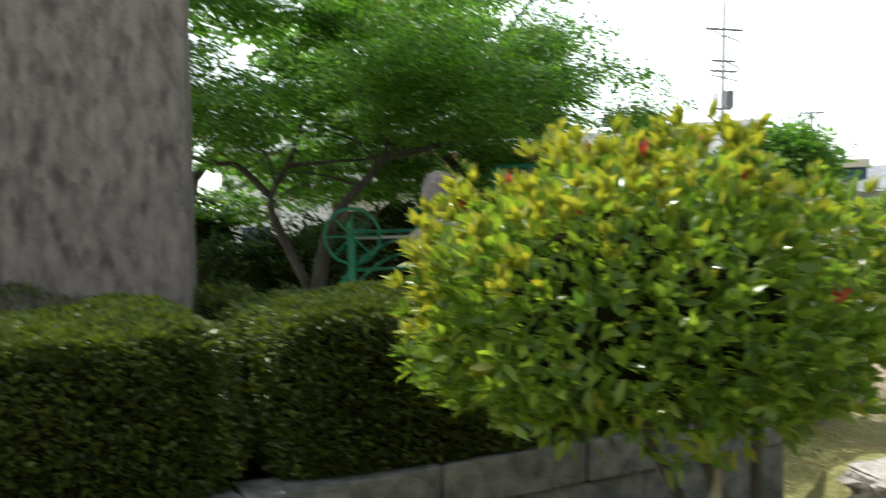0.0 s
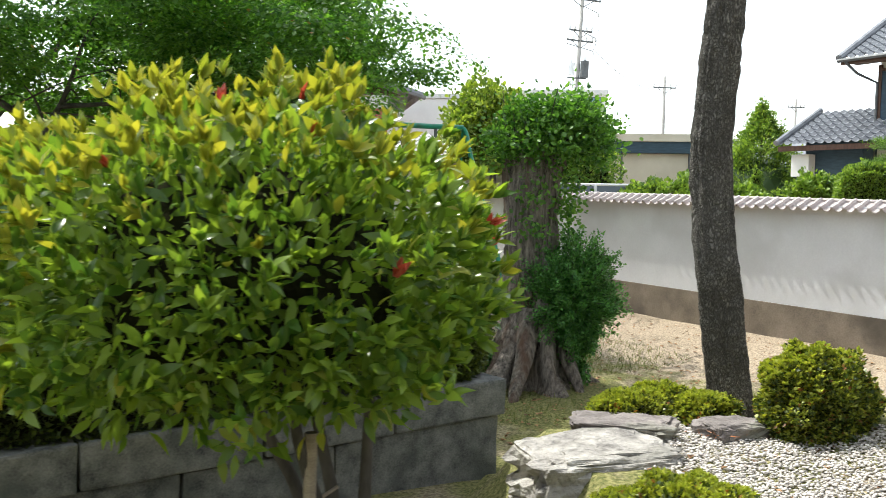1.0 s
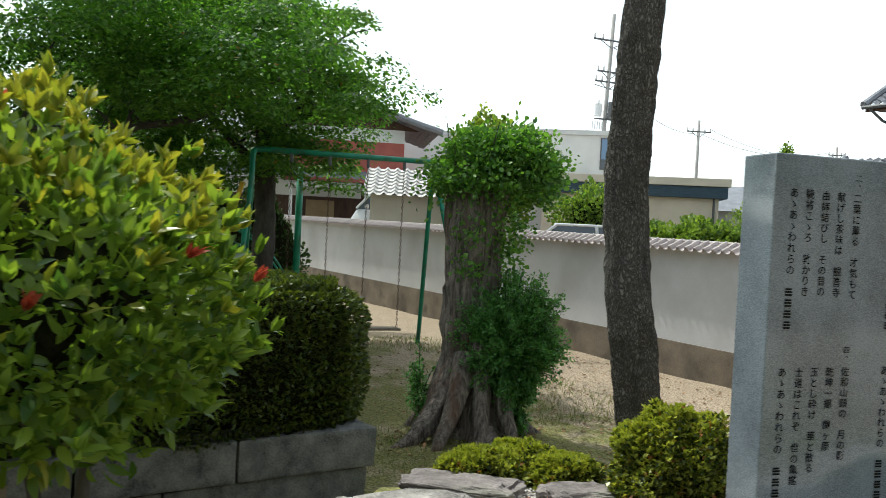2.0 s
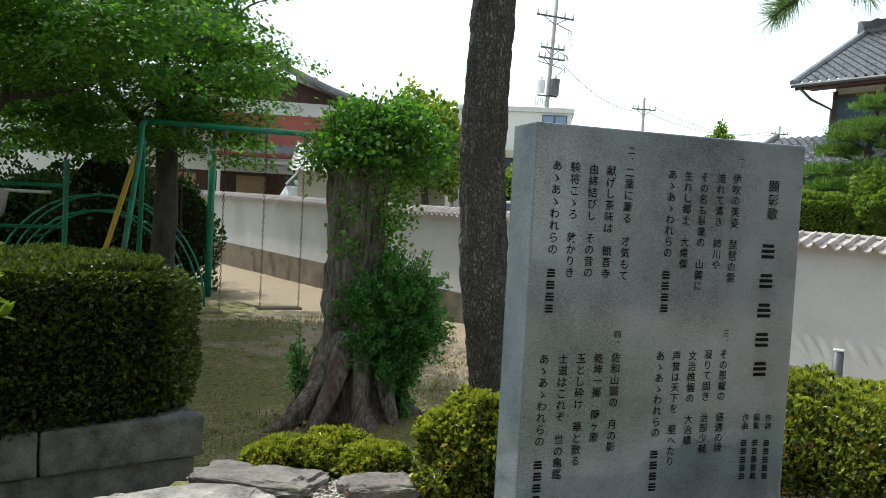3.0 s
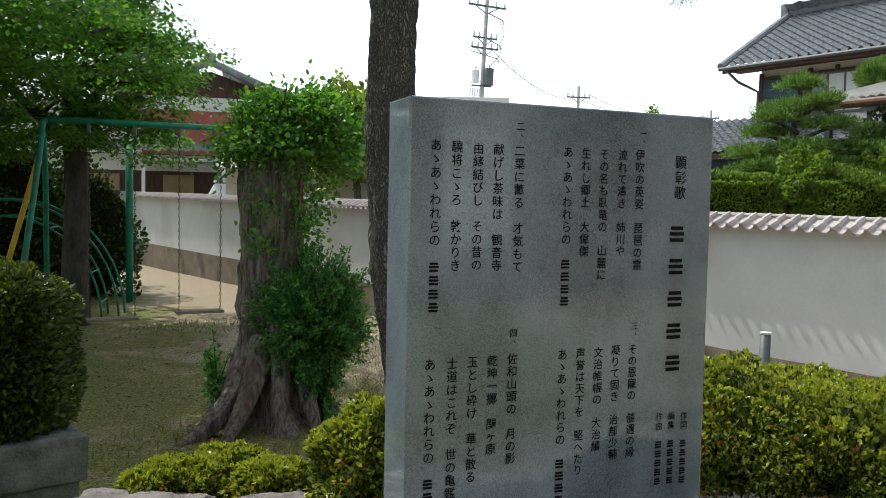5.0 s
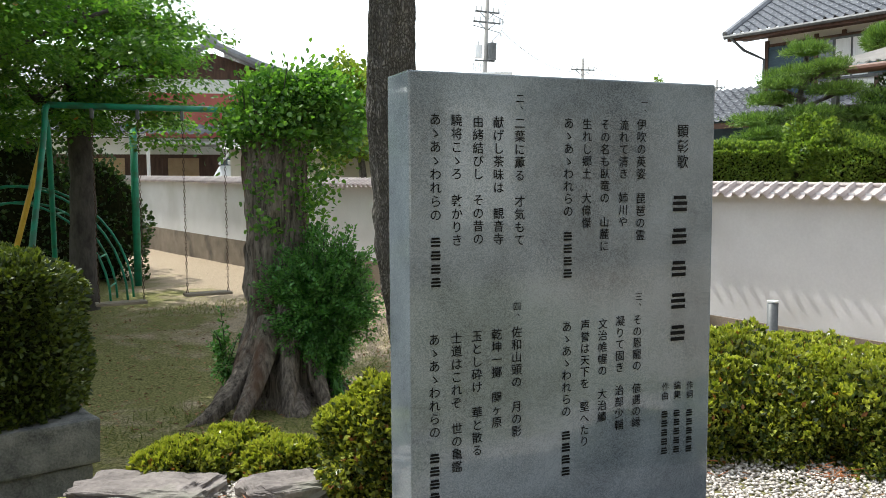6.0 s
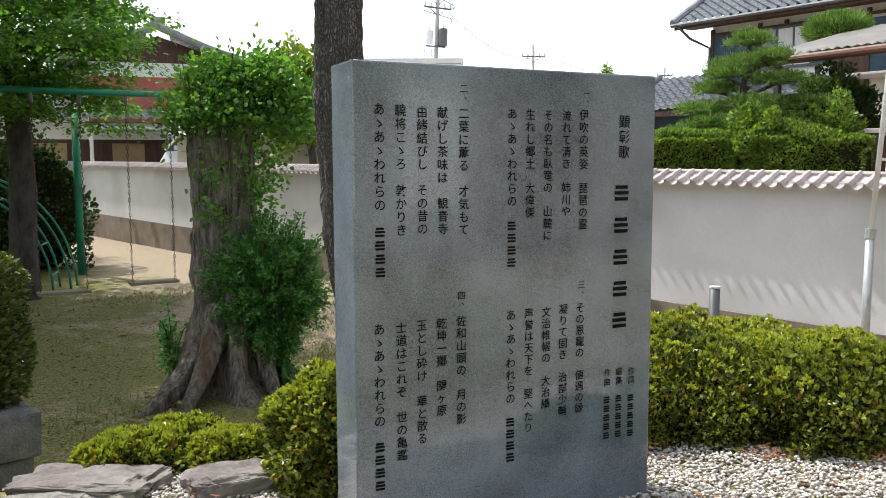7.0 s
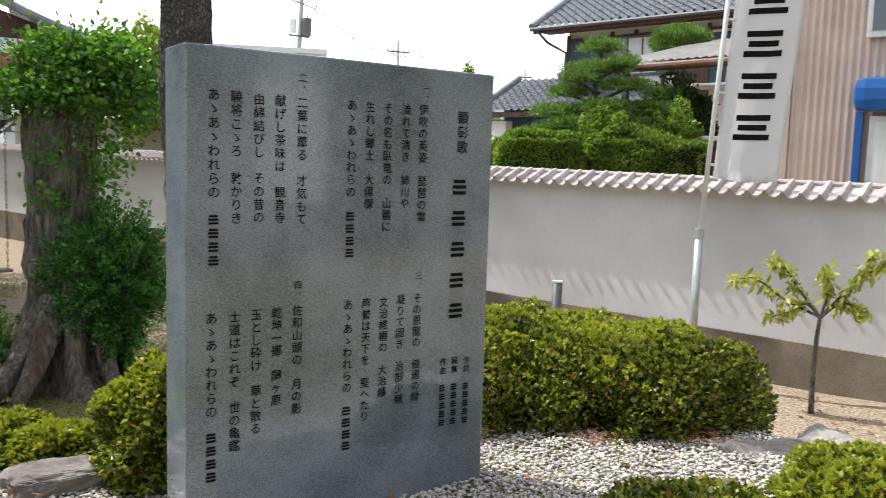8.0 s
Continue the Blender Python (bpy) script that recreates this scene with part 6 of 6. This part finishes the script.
def hatch_car(name, label, m, length=4.3, height=1.5, tall=0.95):
    """A parked car: lofted body, glass, wheels."""
    ob = thing(name, label, "car")
    ob.matrix_basis = m
    prof = [(-length / 2, 0.35, 0.62), (-length / 2 + 0.08, 0.32, 0.9), (-length / 2 + 0.9, 0.3, tall), (-length * 0.06, 0.3, tall + 0.05), (length * 0.3, 0.3, tall + 0.05), (length / 2 - 0.1, 0.32, tall), (length / 2, 0.36, 0.62)]
    bm = bmesh.new()
    rings = []
    for x, lo, hi in prof:
        rings.append([bm.verts.new(c) for c in ((x, -0.8, lo), (x, -0.84, (lo + hi) / 2), (x, -0.78, hi), (x, 0.78, hi), (x, 0.84, (lo + hi) / 2), (x, 0.8, lo))])
    for a, b in zip(rings, rings[1:]):
        for k in range(6):
            bm.faces.new((a[k], a[(k + 1) % 6], b[(k + 1) % 6], b[k]))
    bm.faces.new(list(reversed(rings[0])))
    bm.faces.new(rings[-1])
    bmesh.ops.bevel(bm, geom=list(bm.edges), offset=0.03, segments=2, affect="EDGES")
    body = part("body", bm, M_CAR, ob, smooth=True)
    # cabin: glass house and roof
    cab = [(-length * 0.24, tall + 0.02, 0.76), (-length * 0.07, height - 0.03, 0.62), (length * 0.34, height - 0.02, 0.62), (length * 0.46, tall + 0.02, 0.74)]
    bm = bmesh.new()
    rings = [[bm.verts.new((x, -w, z)), bm.verts.new((x, w, z))] for x, z, w in cab]
    base = [[bm.verts.new((x, -0.76, tall)), bm.verts.new((x, 0.76, tall))] for x, z, w in cab]
    for k in range(3):
        a, b, c, d = rings[k], rings[k + 1], base[k], base[k + 1]
        if k != 1:
            bm.faces.new((a[0], a[1], b[1], b[0]))
        bm.faces.new((c[0], a[0], b[0], d[0]))
        bm.faces.new((c[1], d[1], b[1], a[1]))
    part("glass", bm, M_GLASS, ob, "dark car glass")
    bm = bmesh.new()
    box(bm, (cab[1][0] - 0.06, -0.64, height - 0.05), (cab[2][0] + 0.05, 0.64, height + 0.015), 0.03)
    part("roof", bm, M_CAR, ob, smooth=True)
    for sg in (-1, 1):
        for a, b in ((cab[0], cab[1]), (cab[2], cab[3])):
            part("pillar", tubed([(a[0], sg * a[2], a[1]), (b[0], sg * b[2], b[1])], 0.04, 6), M_CAR, ob)
        part("pillar", tubed([(length * 0.14, sg * 0.75, tall), (length * 0.13, sg * 0.63, height - 0.03)], 0.04, 6), M_CAR, ob)
        for x in (-length * 0.31, length * 0.3):
            w = part("wheel", tubed([(x, sg * 0.66, 0.31), (x, sg * 0.86, 0.31)], 0.31, 20), M_TYRE, ob)
            part("rim", tubed([(x, sg * 0.861, 0.31), (x, sg * 0.872, 0.31)], 0.19, 16), M_ALU, w)
        part("headlight", boxed((-length / 2 - 0.01, sg * 0.6 - 0.15, 0.68), (-length / 2 + 0.12, sg * 0.6 + 0.15, 0.82), 0.02), M_AIRGREY, ob)
        part("mirror", boxed((-length * 0.16, sg * 0.92 - 0.08, tall + 0.02), (-length * 0.13, sg * 0.92 + 0.08, tall + 0.14), 0.02), M_CAR, ob)
    return ob


hatch_car("parked_car", "white estate car parked beyond the boundary wall", pose(7.0, 19.9, LEVEL - 0.2, 0, 0, -14), 4.6, 2.3, 1.6)
hatch_car("parked_car", "white van-like car parked by the timber house", pose(2.85, 25.4, LEVEL, 0, 0, -8), 3.4, 3.0, 2.3)


# ---- beyond the wall: planting ----
def cloud_pine():
    ob = thing("cloud_pine", "garden pine clipped into flat green cloud tiers", "tree")
    C, side, back = np.array([12.35, 14.0, 0]), np.array([0.81, -0.585, 0]), np.array([0.585, 0.81, 0])
    part("trunk", tubed(smooth_line([C + np.array([0, 0, LEVEL - 0.1]), C + side * 0.15 + np.array([0, 0, 1.3]), C - side * 0.1 + np.array([0, 0, 2.5]), C + np.array([0, 0, 3.9])], 18), [0.13 - 0.0055 * i for i in range(18)], 12, wobble=0.3, ridges=0.1), M_BARK, ob, smooth=True)
    rng = np.random.default_rng(71)
    for k, (s, z, r, h, b) in enumerate(((0.02, 3.92, 0.42, 0.22, 0), (-0.05, 3.52, 0.68, 0.2, 0.1), (0.5, 3.2, 0.5, 0.18, -0.1), (-0.55, 3.1, 0.5, 0.18, 0.2), (-0.75, 2.72, 0.55, 0.2, 0), (0.1, 2.8, 0.55, 0.2, -0.3), (0.9, 2.8, 0.6, 0.2, 0.2), (1.35, 3.1, 0.55, 0.2, 0.6), (-1.0, 2.3, 0.6, 0.2, 0.1), (1.4, 2.45, 0.6, 0.25, 0.5), (-0.3, 2.3, 0.55, 0.2, -0.2), (0.35, 3.6, 0.4, 0.18, -0.2), (-0.4, 3.32, 0.4, 0.16, -0.2), (0.55, 2.5, 0.5, 0.2, -0.3), (-0.6, 2.45, 0.5, 0.2, -0.3))):
        c = C + side * s + back * b + np.array([0, 0, z])
        r, h = r * 0.82, h * 0.62
        n = int(7000 * r / 0.55)
        p, w = shell_points(rng, n, c, (r, r, h), 0.5, 0.42, 3.4, 80 + k, 2.0, -0.5)
        v, f = leaves(rng, p, w + np.array([0, 0, 0.8]), 0.07, (SHAPE_NEEDLE[0] * np.array([6, 1, 1]), SHAPE_NEEDLE[1]), 0.6, 0.3)
        tagged(np_mesh("needle_tier", v, f, L_PINE, ob), kind="stuff")
        core("tier_core", c - np.array([0, 0, h * 0.3]), (r, r, h * 0.7), L_PINE, ob, k, 2.0, 0.2, 0.62)
        part("limb", tubed([C + np.array([0, 0, z - 0.25]), c - np.array([0, 0, 0.05])], [0.04, 0.02], 7), M_BARK, ob)
    return ob


cloud_pine()
pine_top = clump("cloud_pine", "rounded clipped pine tier rising over the carport", "tree", [((16.1, 16.2, 4.55), (0.65, 0.65, 0.36), 9000, 0.12, (SHAPE_NEEDLE[0] * np.array([6, 1, 1]), SHAPE_NEEDLE[1]), L_PINE, dict(seed=84, up=1.0, core=0.8))])
part("trunk", tubed(smooth_line([(16.4, 16.4, LEVEL - 0.1), (16.5, 16.3, 2.0), (16.15, 16.2, 4.4)], 10), 0.08, 8, wobble=0.2), M_BARK, pine_top)
HED = plane_frame((10.2, 14.25, 0), (0.815, -0.58))
hedge("tall_hedge", "tall clipped green hedge behind the boundary wall", HED, (0.1, 0, -0.15), (1.7, 1.0, 2.28), 52000, 0.055, L_SHRUB, 51, lump=0.07)
hedge("tall_hedge", "tall looser hedge of conifer sprays behind the wall", HED, (1.9, -0.1, -0.15), (3.9, 1.0, 2.3), 56000, 0.06, L_SHRUB, 52, lump=0.12)
clump("leafy_shrub", "broad-leaved garden shrub between the hedge and the pine", "bush", [((12.05, 13.35, 1.95), (0.5, 0.45, 0.85), 11000, 0.055, SHAPE_ROUND, L_SHRUB, dict(seed=53, lump=0.25, depth=0.35, core=0.65, spread=0.8))])
clump("leafy_shrub", "young leafy tree beside the timber fence", "bush", [((13.15, 12.85, 2.0), (0.4, 0.4, 0.75), 7500, 0.055, SHAPE_ROUND, L_SHRUB, dict(seed=54, lump=0.3, depth=0.4, core=0.55, spread=0.8)), ((13.9, 13.6, 2.3), (0.8, 0.6, 1.0), 11000, 0.06, SHAPE_ROUND, L_DARK, dict(seed=55, lump=0.3, core=0.7))])


def conifer(at, height, radius, seed):
    ob = thing("conifer", "dense pointed conifer with layered green sprays", "tree")
    rng = np.random.default_rng(seed)
    part("trunk", tubed([(*at, LEVEL - 0.1), (*at, LEVEL + height)], [0.12, 0.02], 8), M_BARK, ob)
    P, W = [], []
    for k in range(320):
        t = rng.random() ** 1.1
        z = LEVEL + 0.3 + (height - 0.3) * t
        r = radius * (1 - t) ** 0.95 * rng.uniform(0.6, 1.15)
        s = 0.35 + 0.75 * (1 - t) ** 0.6
        a = rng.uniform(0, 6.28)
        c = np.array([at[0] + r * math.cos(a), at[1] + r * math.sin(a), z + 0.1])
        n = 80
        P.append(c + rng.normal(0, 1, (n, 3)) * np.array([0.15 * s, 0.15 * s, 0.2 - 0.04 * s]))
        W.append(np.repeat(np.array([[math.cos(a), math.sin(a), 0.9]]), n, 0))
    v, f = leaves(rng, np.concatenate(P), np.concatenate(W), 0.11, SHAPE_SMALL, 0.6, 0.4)
    tagged(np_mesh("foliage", v, f, L_SHRUB, ob), kind="stuff")
    # inside painted in the shaded leaf colour
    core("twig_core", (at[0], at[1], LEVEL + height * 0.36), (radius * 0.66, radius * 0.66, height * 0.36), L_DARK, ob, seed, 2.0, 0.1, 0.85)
    return ob


conifer((16.5, 27.7), 4.8, 2.9, 57)
clump("garden_shrub", "small rounded conifer shrub beyond the wall", "bush", [((10.9, 18.1, 1.35), (0.36, 0.36, 0.55), 3200, 0.07, SHAPE_SMALL, L_SHRUB, dict(seed=58, lump=0.2)), ((10.92, 18.1, 1.95), (0.12, 0.12, 0.42), 900, 0.06, SHAPE_SMALL, L_SHRUB, dict(seed=59, lump=0.2))])
for k, (x, y, z, r, h, n) in enumerate(((9.3, 17.9, 1.55, 0.8, 0.55, 4200), (8.5, 18.4, 1.5, 0.7, 0.5, 3600), (10.2, 17.6, 1.5, 0.7, 0.45, 3600), (12.0, 17.6, 1.7, 0.5, 0.5, 3000), (8.2, 22.2, 2.2, 0.9, 0.75, 4600), (13.0, 17.0, 1.8, 0.6, 0.7, 3200))):
    clump("garden_shrub", "loose green garden shrub beyond the wall", "bush", [((x, y, z), (r, r * 0.8, h), int(n * 1.3), 0.085, SHAPE_ROUND, L_SHRUB, dict(seed=110 + k, lump=0.3, depth=0.35, core=0.7, spread=0.8)), ((x, y, z * 0.4), (r * 0.8, r * 0.6, z * 0.55), 1200, 0.1, SHAPE_ROUND, L_SHRUB, dict(seed=130 + k, core=0.8))], "garden shrubs")
citrus = clump("citrus_tree", "leafy round tree growing just behind the wall", "tree", [((5.3, 21.5, 3.2), (1.05, 1.0, 1.25), 9000, 0.12, SHAPE_ROUND, leaf_mat("citrus_leaf", (0.07, 0.13, 0.02), (0.26, 0.33, 0.06), (1.8, 1.8, 0.7)), dict(seed=59, lump=0.3, depth=0.5, core=0.0, spread=0.9))])
part("trunk", tubed(smooth_line([(5.6, 21.6, LEVEL - 0.1), (5.5, 21.5, 1.9), (5.2, 21.5, 3.6)], 10), 0.09, 8), M_BARK, citrus)


# ---- utility poles ----
def utility_pole(at, top, label, arms, tanks=True, r=0.14, lean=0.0):
    ob = thing("utility_pole", label, "pole", group="utility poles")
    ob.matrix_basis = pose(*at, 0, lean, 0)
    part("pole", tubed([(0, 0, LEVEL - 0.5), (0, 0, top)], [r, r * 0.62], 12), M_CONCRETE, ob, smooth=True)
    for z, w, turn in arms:
        m = pose(0, 0, z, 0, 0, turn)
        arm = part("crossarm", boxed((-w, -0.09, 0), (w, -0.01, 0.08), 0.01, m), M_DARKSTEEL, ob)
        for k in (-0.95, -0.5, 0.5, 0.95):
            part("insulator", tubed([m @ Vector((w * k, -0.05, 0.08)), m @ Vector((w * k, -0.05, 0.3))], [0.055, 0.035], 8), M_AIRGREY, arm)
        part("brace", tubed([m @ Vector((-w * 0.6, -0.05, 0)), m @ Vector((0, -0.07, -0.35))], 0.022, 6), M_DARKSTEEL, arm)
        part("brace", tubed([m @ Vector((w * 0.6, -0.05, 0)), m @ Vector((0, -0.07, -0.35))], 0.022, 6), M_DARKSTEEL, arm)
    if tanks:
        for dx, z, h, rr in ((-0.44, 7.7, 0.61, 0.19), (0.27, 7.63, 0.82, 0.215)):
            t = part("transformer", tubed([(dx, -0.22, z), (dx, -0.22, z + h)], rr, 14), M_DARKSTEEL if dx > 0 else M_AIRGREY, ob, "cylindrical transformer", smooth=False)
            part("bushing", tubed([(dx, -0.22, z + h), (dx, -0.22, z + h + 0.18)], 0.045, 8), M_AIRGREY, t)
        part("bracket", boxed((-0.57, -0.18, 7.56), (0.43, -0.04, 7.62), 0.01), M_DARKSTEEL, ob)
        for k in range(5):
            part("cutout", tubed([(-0.64 + 0.12 * k, -0.15, 7.06), (-0.64 + 0.12 * k, -0.15, 7.45)], 0.032, 6), M_AIRGREY, ob)
        # upper rack of switches and drop wires on the street side
        for z, x0, x1 in ((11.0, 0.1, 0.85), (9.75, 0.1, 0.8), (9.1, -0.7, 0.7)):
            part("rack", tubed([(x0, -0.06, z + 0.18), (x1, -0.06, z - 0.1)], 0.02, 6), M_DARKSTEEL, ob)
            part("insulator", tubed([(x1, -0.06, z - 0.1), (x1 + 0.05, -0.06, z - 0.28)], [0.03, 0.05], 8), M_AIRGREY, ob)
        part("wire_drop", tubed(smooth_line([(0.7, -0.06, 10.9), (0.95, -0.1, 10.2), (0.75, -0.06, 9.7), (0.8, -0.1, 9.2), (0.3, -0.2, 8.6)], 14), 0.012, 5), M_DARKSTEEL, ob)
    return ob


utility_pole((13.77, 41.2, 0), 12.85, "tall leaning concrete utility pole with crossarms and transformers", ((11.48, 1.0, 8), (9.42, 0.72, 8), (9.92, 0.64, 8)), lean=2.2)
utility_pole((24.3, 53.9, 0), 9.8, "distant thin utility pole with one crossarm", ((9.0, 0.82, 0),), False)
utility_pole((39.6, 63.0, 0), 9.8, "far utility pole beyond the roofs", ((9.1, 0.72, 0),), False)


def overhead_wire(a, b, sag):
    ob = thing("overhead_wire", "thin dark overhead wire hung between utility poles", "wire", group="overhead wires")
    a, b = Vector(a), Vector(b)
    pts = [a + (b - a) * (k / 20) - Vector((0, 0, sag * 4 * (k / 20) * (1 - k / 20))) for k in range(21)]
    part("cable", tubed(pts, 0.014, 5), M_DARKSTEEL, ob)


for dx in (-0.75, 0.75):
    overhead_wire((24.3 + dx, 53.85, 9.25), (39.6 + dx, 62.95, 9.3), 0.9)
overhead_wire((14.6, 41.1, 9.3), (24.0, 53.85, 8.9), 0.6)


# ---- far houses closing the horizon ----
def far_house(m, w, d, h, rise, wall_mat):
    ob = thing("far_house", "distant low house with a grey roof", "house", group="far houses")
    part("wall", boxed((0, 0, LEVEL - 0.1), (w, d, h), 0, m), wall_mat, ob)
    bm = bmesh.new()
    v = [bm.verts.new(m @ Vector(c)) for c in ((-0.5, -0.5, h), (w + 0.5, -0.5, h), (w + 0.5, d + 0.5, h), (-0.5, d + 0.5, h), (-0.3, d / 2, h + rise), (w + 0.3, d / 2, h + rise))]
    for f in ((0, 1, 5, 4), (2, 3, 4, 5), (0, 4, 3), (1, 2, 5), (3, 2, 1, 0)):
        bm.faces.new([v[k] for k in f])
    part("roof", bm, M_ROOF, ob)
    for k in range(int(w // 2.5)):
        part("window", boxed((0.8 + 2.5 * k, -0.04, 1.0), (2.0 + 2.5 * k, -0.003, 2.2), 0, m), M_GLASS, ob)


far_house(plane_frame((16.8, 36, 0), (0.93, -0.37)), 7, 6, 3.1, 1.3, M_WHITE)
far_house(plane_frame((17.0, 29.5, 0), (0.85, -0.53)), 4, 5, 2.4, 1.3, M_BROWN)
far_house(plane_frame((-9, 34, 0), (1, 0)), 9, 7, 5.2, 2.0, M_WHITE)
far_house(plane_frame((-22, 30, 0), (0.95, 0.3)), 10, 7, 4.5, 2.0, M_BEIGE)
far_house(plane_frame((26, 48, 0), (0.9, -0.4)), 9, 7, 3.5, 1.8, M_BEIGE)

# ---- behind the viewer: unseen hall added to close the place and mirror in stone ----
hall = thing("wall_unseen", "unseen boarded hall wall added behind the viewer for reflections", "building", kind="structure")
part("wall", boxed((-12, -7.4, LEVEL - 0.1), (20, -7.0, 4.6)), M_WOOD, hall, "plain weathered boards")
part("roof", boxed((-12.5, -9.5, 4.6), (20.5, -6.2, 4.85)), M_ROOF, hall)
# added white panels give the polished stone bright patches to reflect
for px in (-6.0, 2.2, 10.3):
    part("panel", boxed((px, -6.99, 0.9), (px + 1.5, -6.95, 3.5)), M_WHITE, hall, "white panel added as a bright reflection for the stone")

# ---- ground litter and grass ----
rng = np.random.default_rng(120)
n = 60000
x, y = rng.uniform(-3, 6.5, n), rng.uniform(5.0, 15, n)
keep = (noise3(np.stack([x, y, x * 0], 1), 1.0, 31) > -0.05) & (0.909 * x + 0.418 * y < 9.0) & (0.457 * (x + 0.22) - 0.89 * (y - 4.3) < -2.2)
keep |= (np.hypot(x - 2.6, y - 8.0) < 0.9) & (rng.random(n) < 0.7)
x, y = x[keep], y[keep]
c = np.stack([x, y, ground_z(x, y) - 0.005], 1)
v, f = leaves(rng, c, np.repeat(np.array([[0, 0, 1.0]]), len(c), 0), 0.06, (SHAPE_NEEDLE[0] * np.array([3.5, 1, 1]), SHAPE_NEEDLE[1]), 0.6, 0.5)
tagged(np_mesh("grass", v, f, L_GRASS), "sparse short grass tufts on the soil", "grass", kind="stuff")
n = 5200
x, y = rng.uniform(0, 9, n), rng.uniform(3.4, 14, n)
keep = (0.909 * x + 0.418 * y < 10.3) & ((0.457 * (x + 0.22) - 0.89 * (y - 4.3) < -2.2) | (x > 2.3))
x, y = x[keep], y[keep]
c = np.stack([x, y, ground_z(x, y) + 0.012], 1)
v, f = leaves(rng, c, rng.normal(0, 1, (len(c), 3)) * np.array([1, 1, 0.1]), 0.045, SHAPE_SMALL, 0.15, 0.5, flat=1.0)
tagged(np_mesh("leaf_litter", v, f, L_LITTER), "dry brown leaf litter scattered on the soil", "leaf litter", kind="stuff")
for k, (cx, cy, r) in enumerate(((3.0, 4.36, 0.12), (4.6, 3.95, 0.14), (5.15, 3.78, 0.1), (5.6, 3.62, 0.1))):
    m = 60
    c = np.stack([cx + rng.normal(0, r * 0.6, m), cy + rng.normal(0, r * 0.4, m), ground_z(np.full(m, cx), np.full(m, cy)) + 0.03 + rng.uniform(0, 0.03, m)], 1)
    v, f = leaves(rng, c, rng.normal(0, 1, (m, 3)) * np.array([1, 1, 0.15]), 0.035, (SHAPE_NEEDLE[0] * np.array([5, 1, 1]), SHAPE_NEEDLE[1]), 0.2, 0.4)
    tagged(np_mesh("needle_litter", v, f, leaf_mat("rust_needles", (0.3, 0.1, 0.04), (0.5, 0.2, 0.08), (1.2, 1, 0.8))), "small heap of rust-brown fallen needles on gravel", "litter", kind="stuff")


# ---- coping tiles, one by one ----
def coping_tiles():
    pitch, run, drop = 0.152, 0.23, 0.095
    prof = [(0.0, 0.0), (0.03, -0.018), (0.07, -0.02), (0.1, 0.0), (0.124, 0.03), (0.15, 0.03), (0.165, 0.006)]
    bm = bmesh.new()
    rows = []
    for t, lift in ((0.0, 0.0), (0.48, 0.0), (0.52, -0.012), (1.0, -0.012)):
        for th in (0.0, -0.016):
            rows.append([bm.verts.new((x, -(run + (0.034 if z > 0.01 else 0.0)) * t, -drop * t + z + lift + th)) for x, z in prof])
    tops, lows = rows[0::2], rows[1::2]
    for a, b in zip(tops, tops[1:]):
        for k in range(len(prof) - 1):
            bm.faces.new((a[k], b[k], b[k + 1], a[k + 1]))
    a, b = tops[-1], lows[-1]
    for k in range(len(prof) - 1):
        bm.faces.new((a[k], b[k], b[k + 1], a[k + 1]))
    a, b = lows[0], lows[-1]
    for k in range(len(prof) - 1):
        bm.faces.new((a[k], a[k + 1], b[k + 1], b[k]))
    me = bpy.data.meshes.new("tile")
    bm.to_mesh(me)
    bm.free()
    me.materials.append(M_KAWARA)
    rng = np.random.default_rng(140)
    count = int((X1 - X0) / pitch)
    for i in range(count):
        x = X0 + pitch * i
        lift = 1.605 - x * RISE
        ob = new("tile", me)
        ob.matrix_basis = WALL @ pose(x, 0.1, lift, float(rng.normal(0, 0.6)), float(rng.normal(0, 0.4)), 0)
        ob.parent = wall
    # the far side and the ridge in one piece each
    bm = bmesh.new()
    n = 40
    rows = []
    for i in range(n + 1):
        x = X0 + (X1 - X0) * i / n
        lift = 1.6 - x * RISE
        rows.append([bm.verts.new(WALL @ Vector(c)) for c in ((x, 0.1, lift + 0.016), (x, 0.3, lift - 0.085), (x, 0.3, lift - 0.105), (x, 0.1, lift - 0.03))])
    for a, b in zip(rows, rows[1:]):
        for k in range(4):
            bm.faces.new((a[k], b[k], b[(k + 1) % 4], a[(k + 1) % 4]))
    part("rear_tiling", bm, M_KAWARA, wall)
    part("ridge", tubed([WALL @ Vector((X0, 0.11, 1.607 - X0 * RISE)), WALL @ Vector((X1, 0.11, 1.607 - X1 * RISE))], 0.022, 8), M_KAWARA, wall)


coping_tiles()
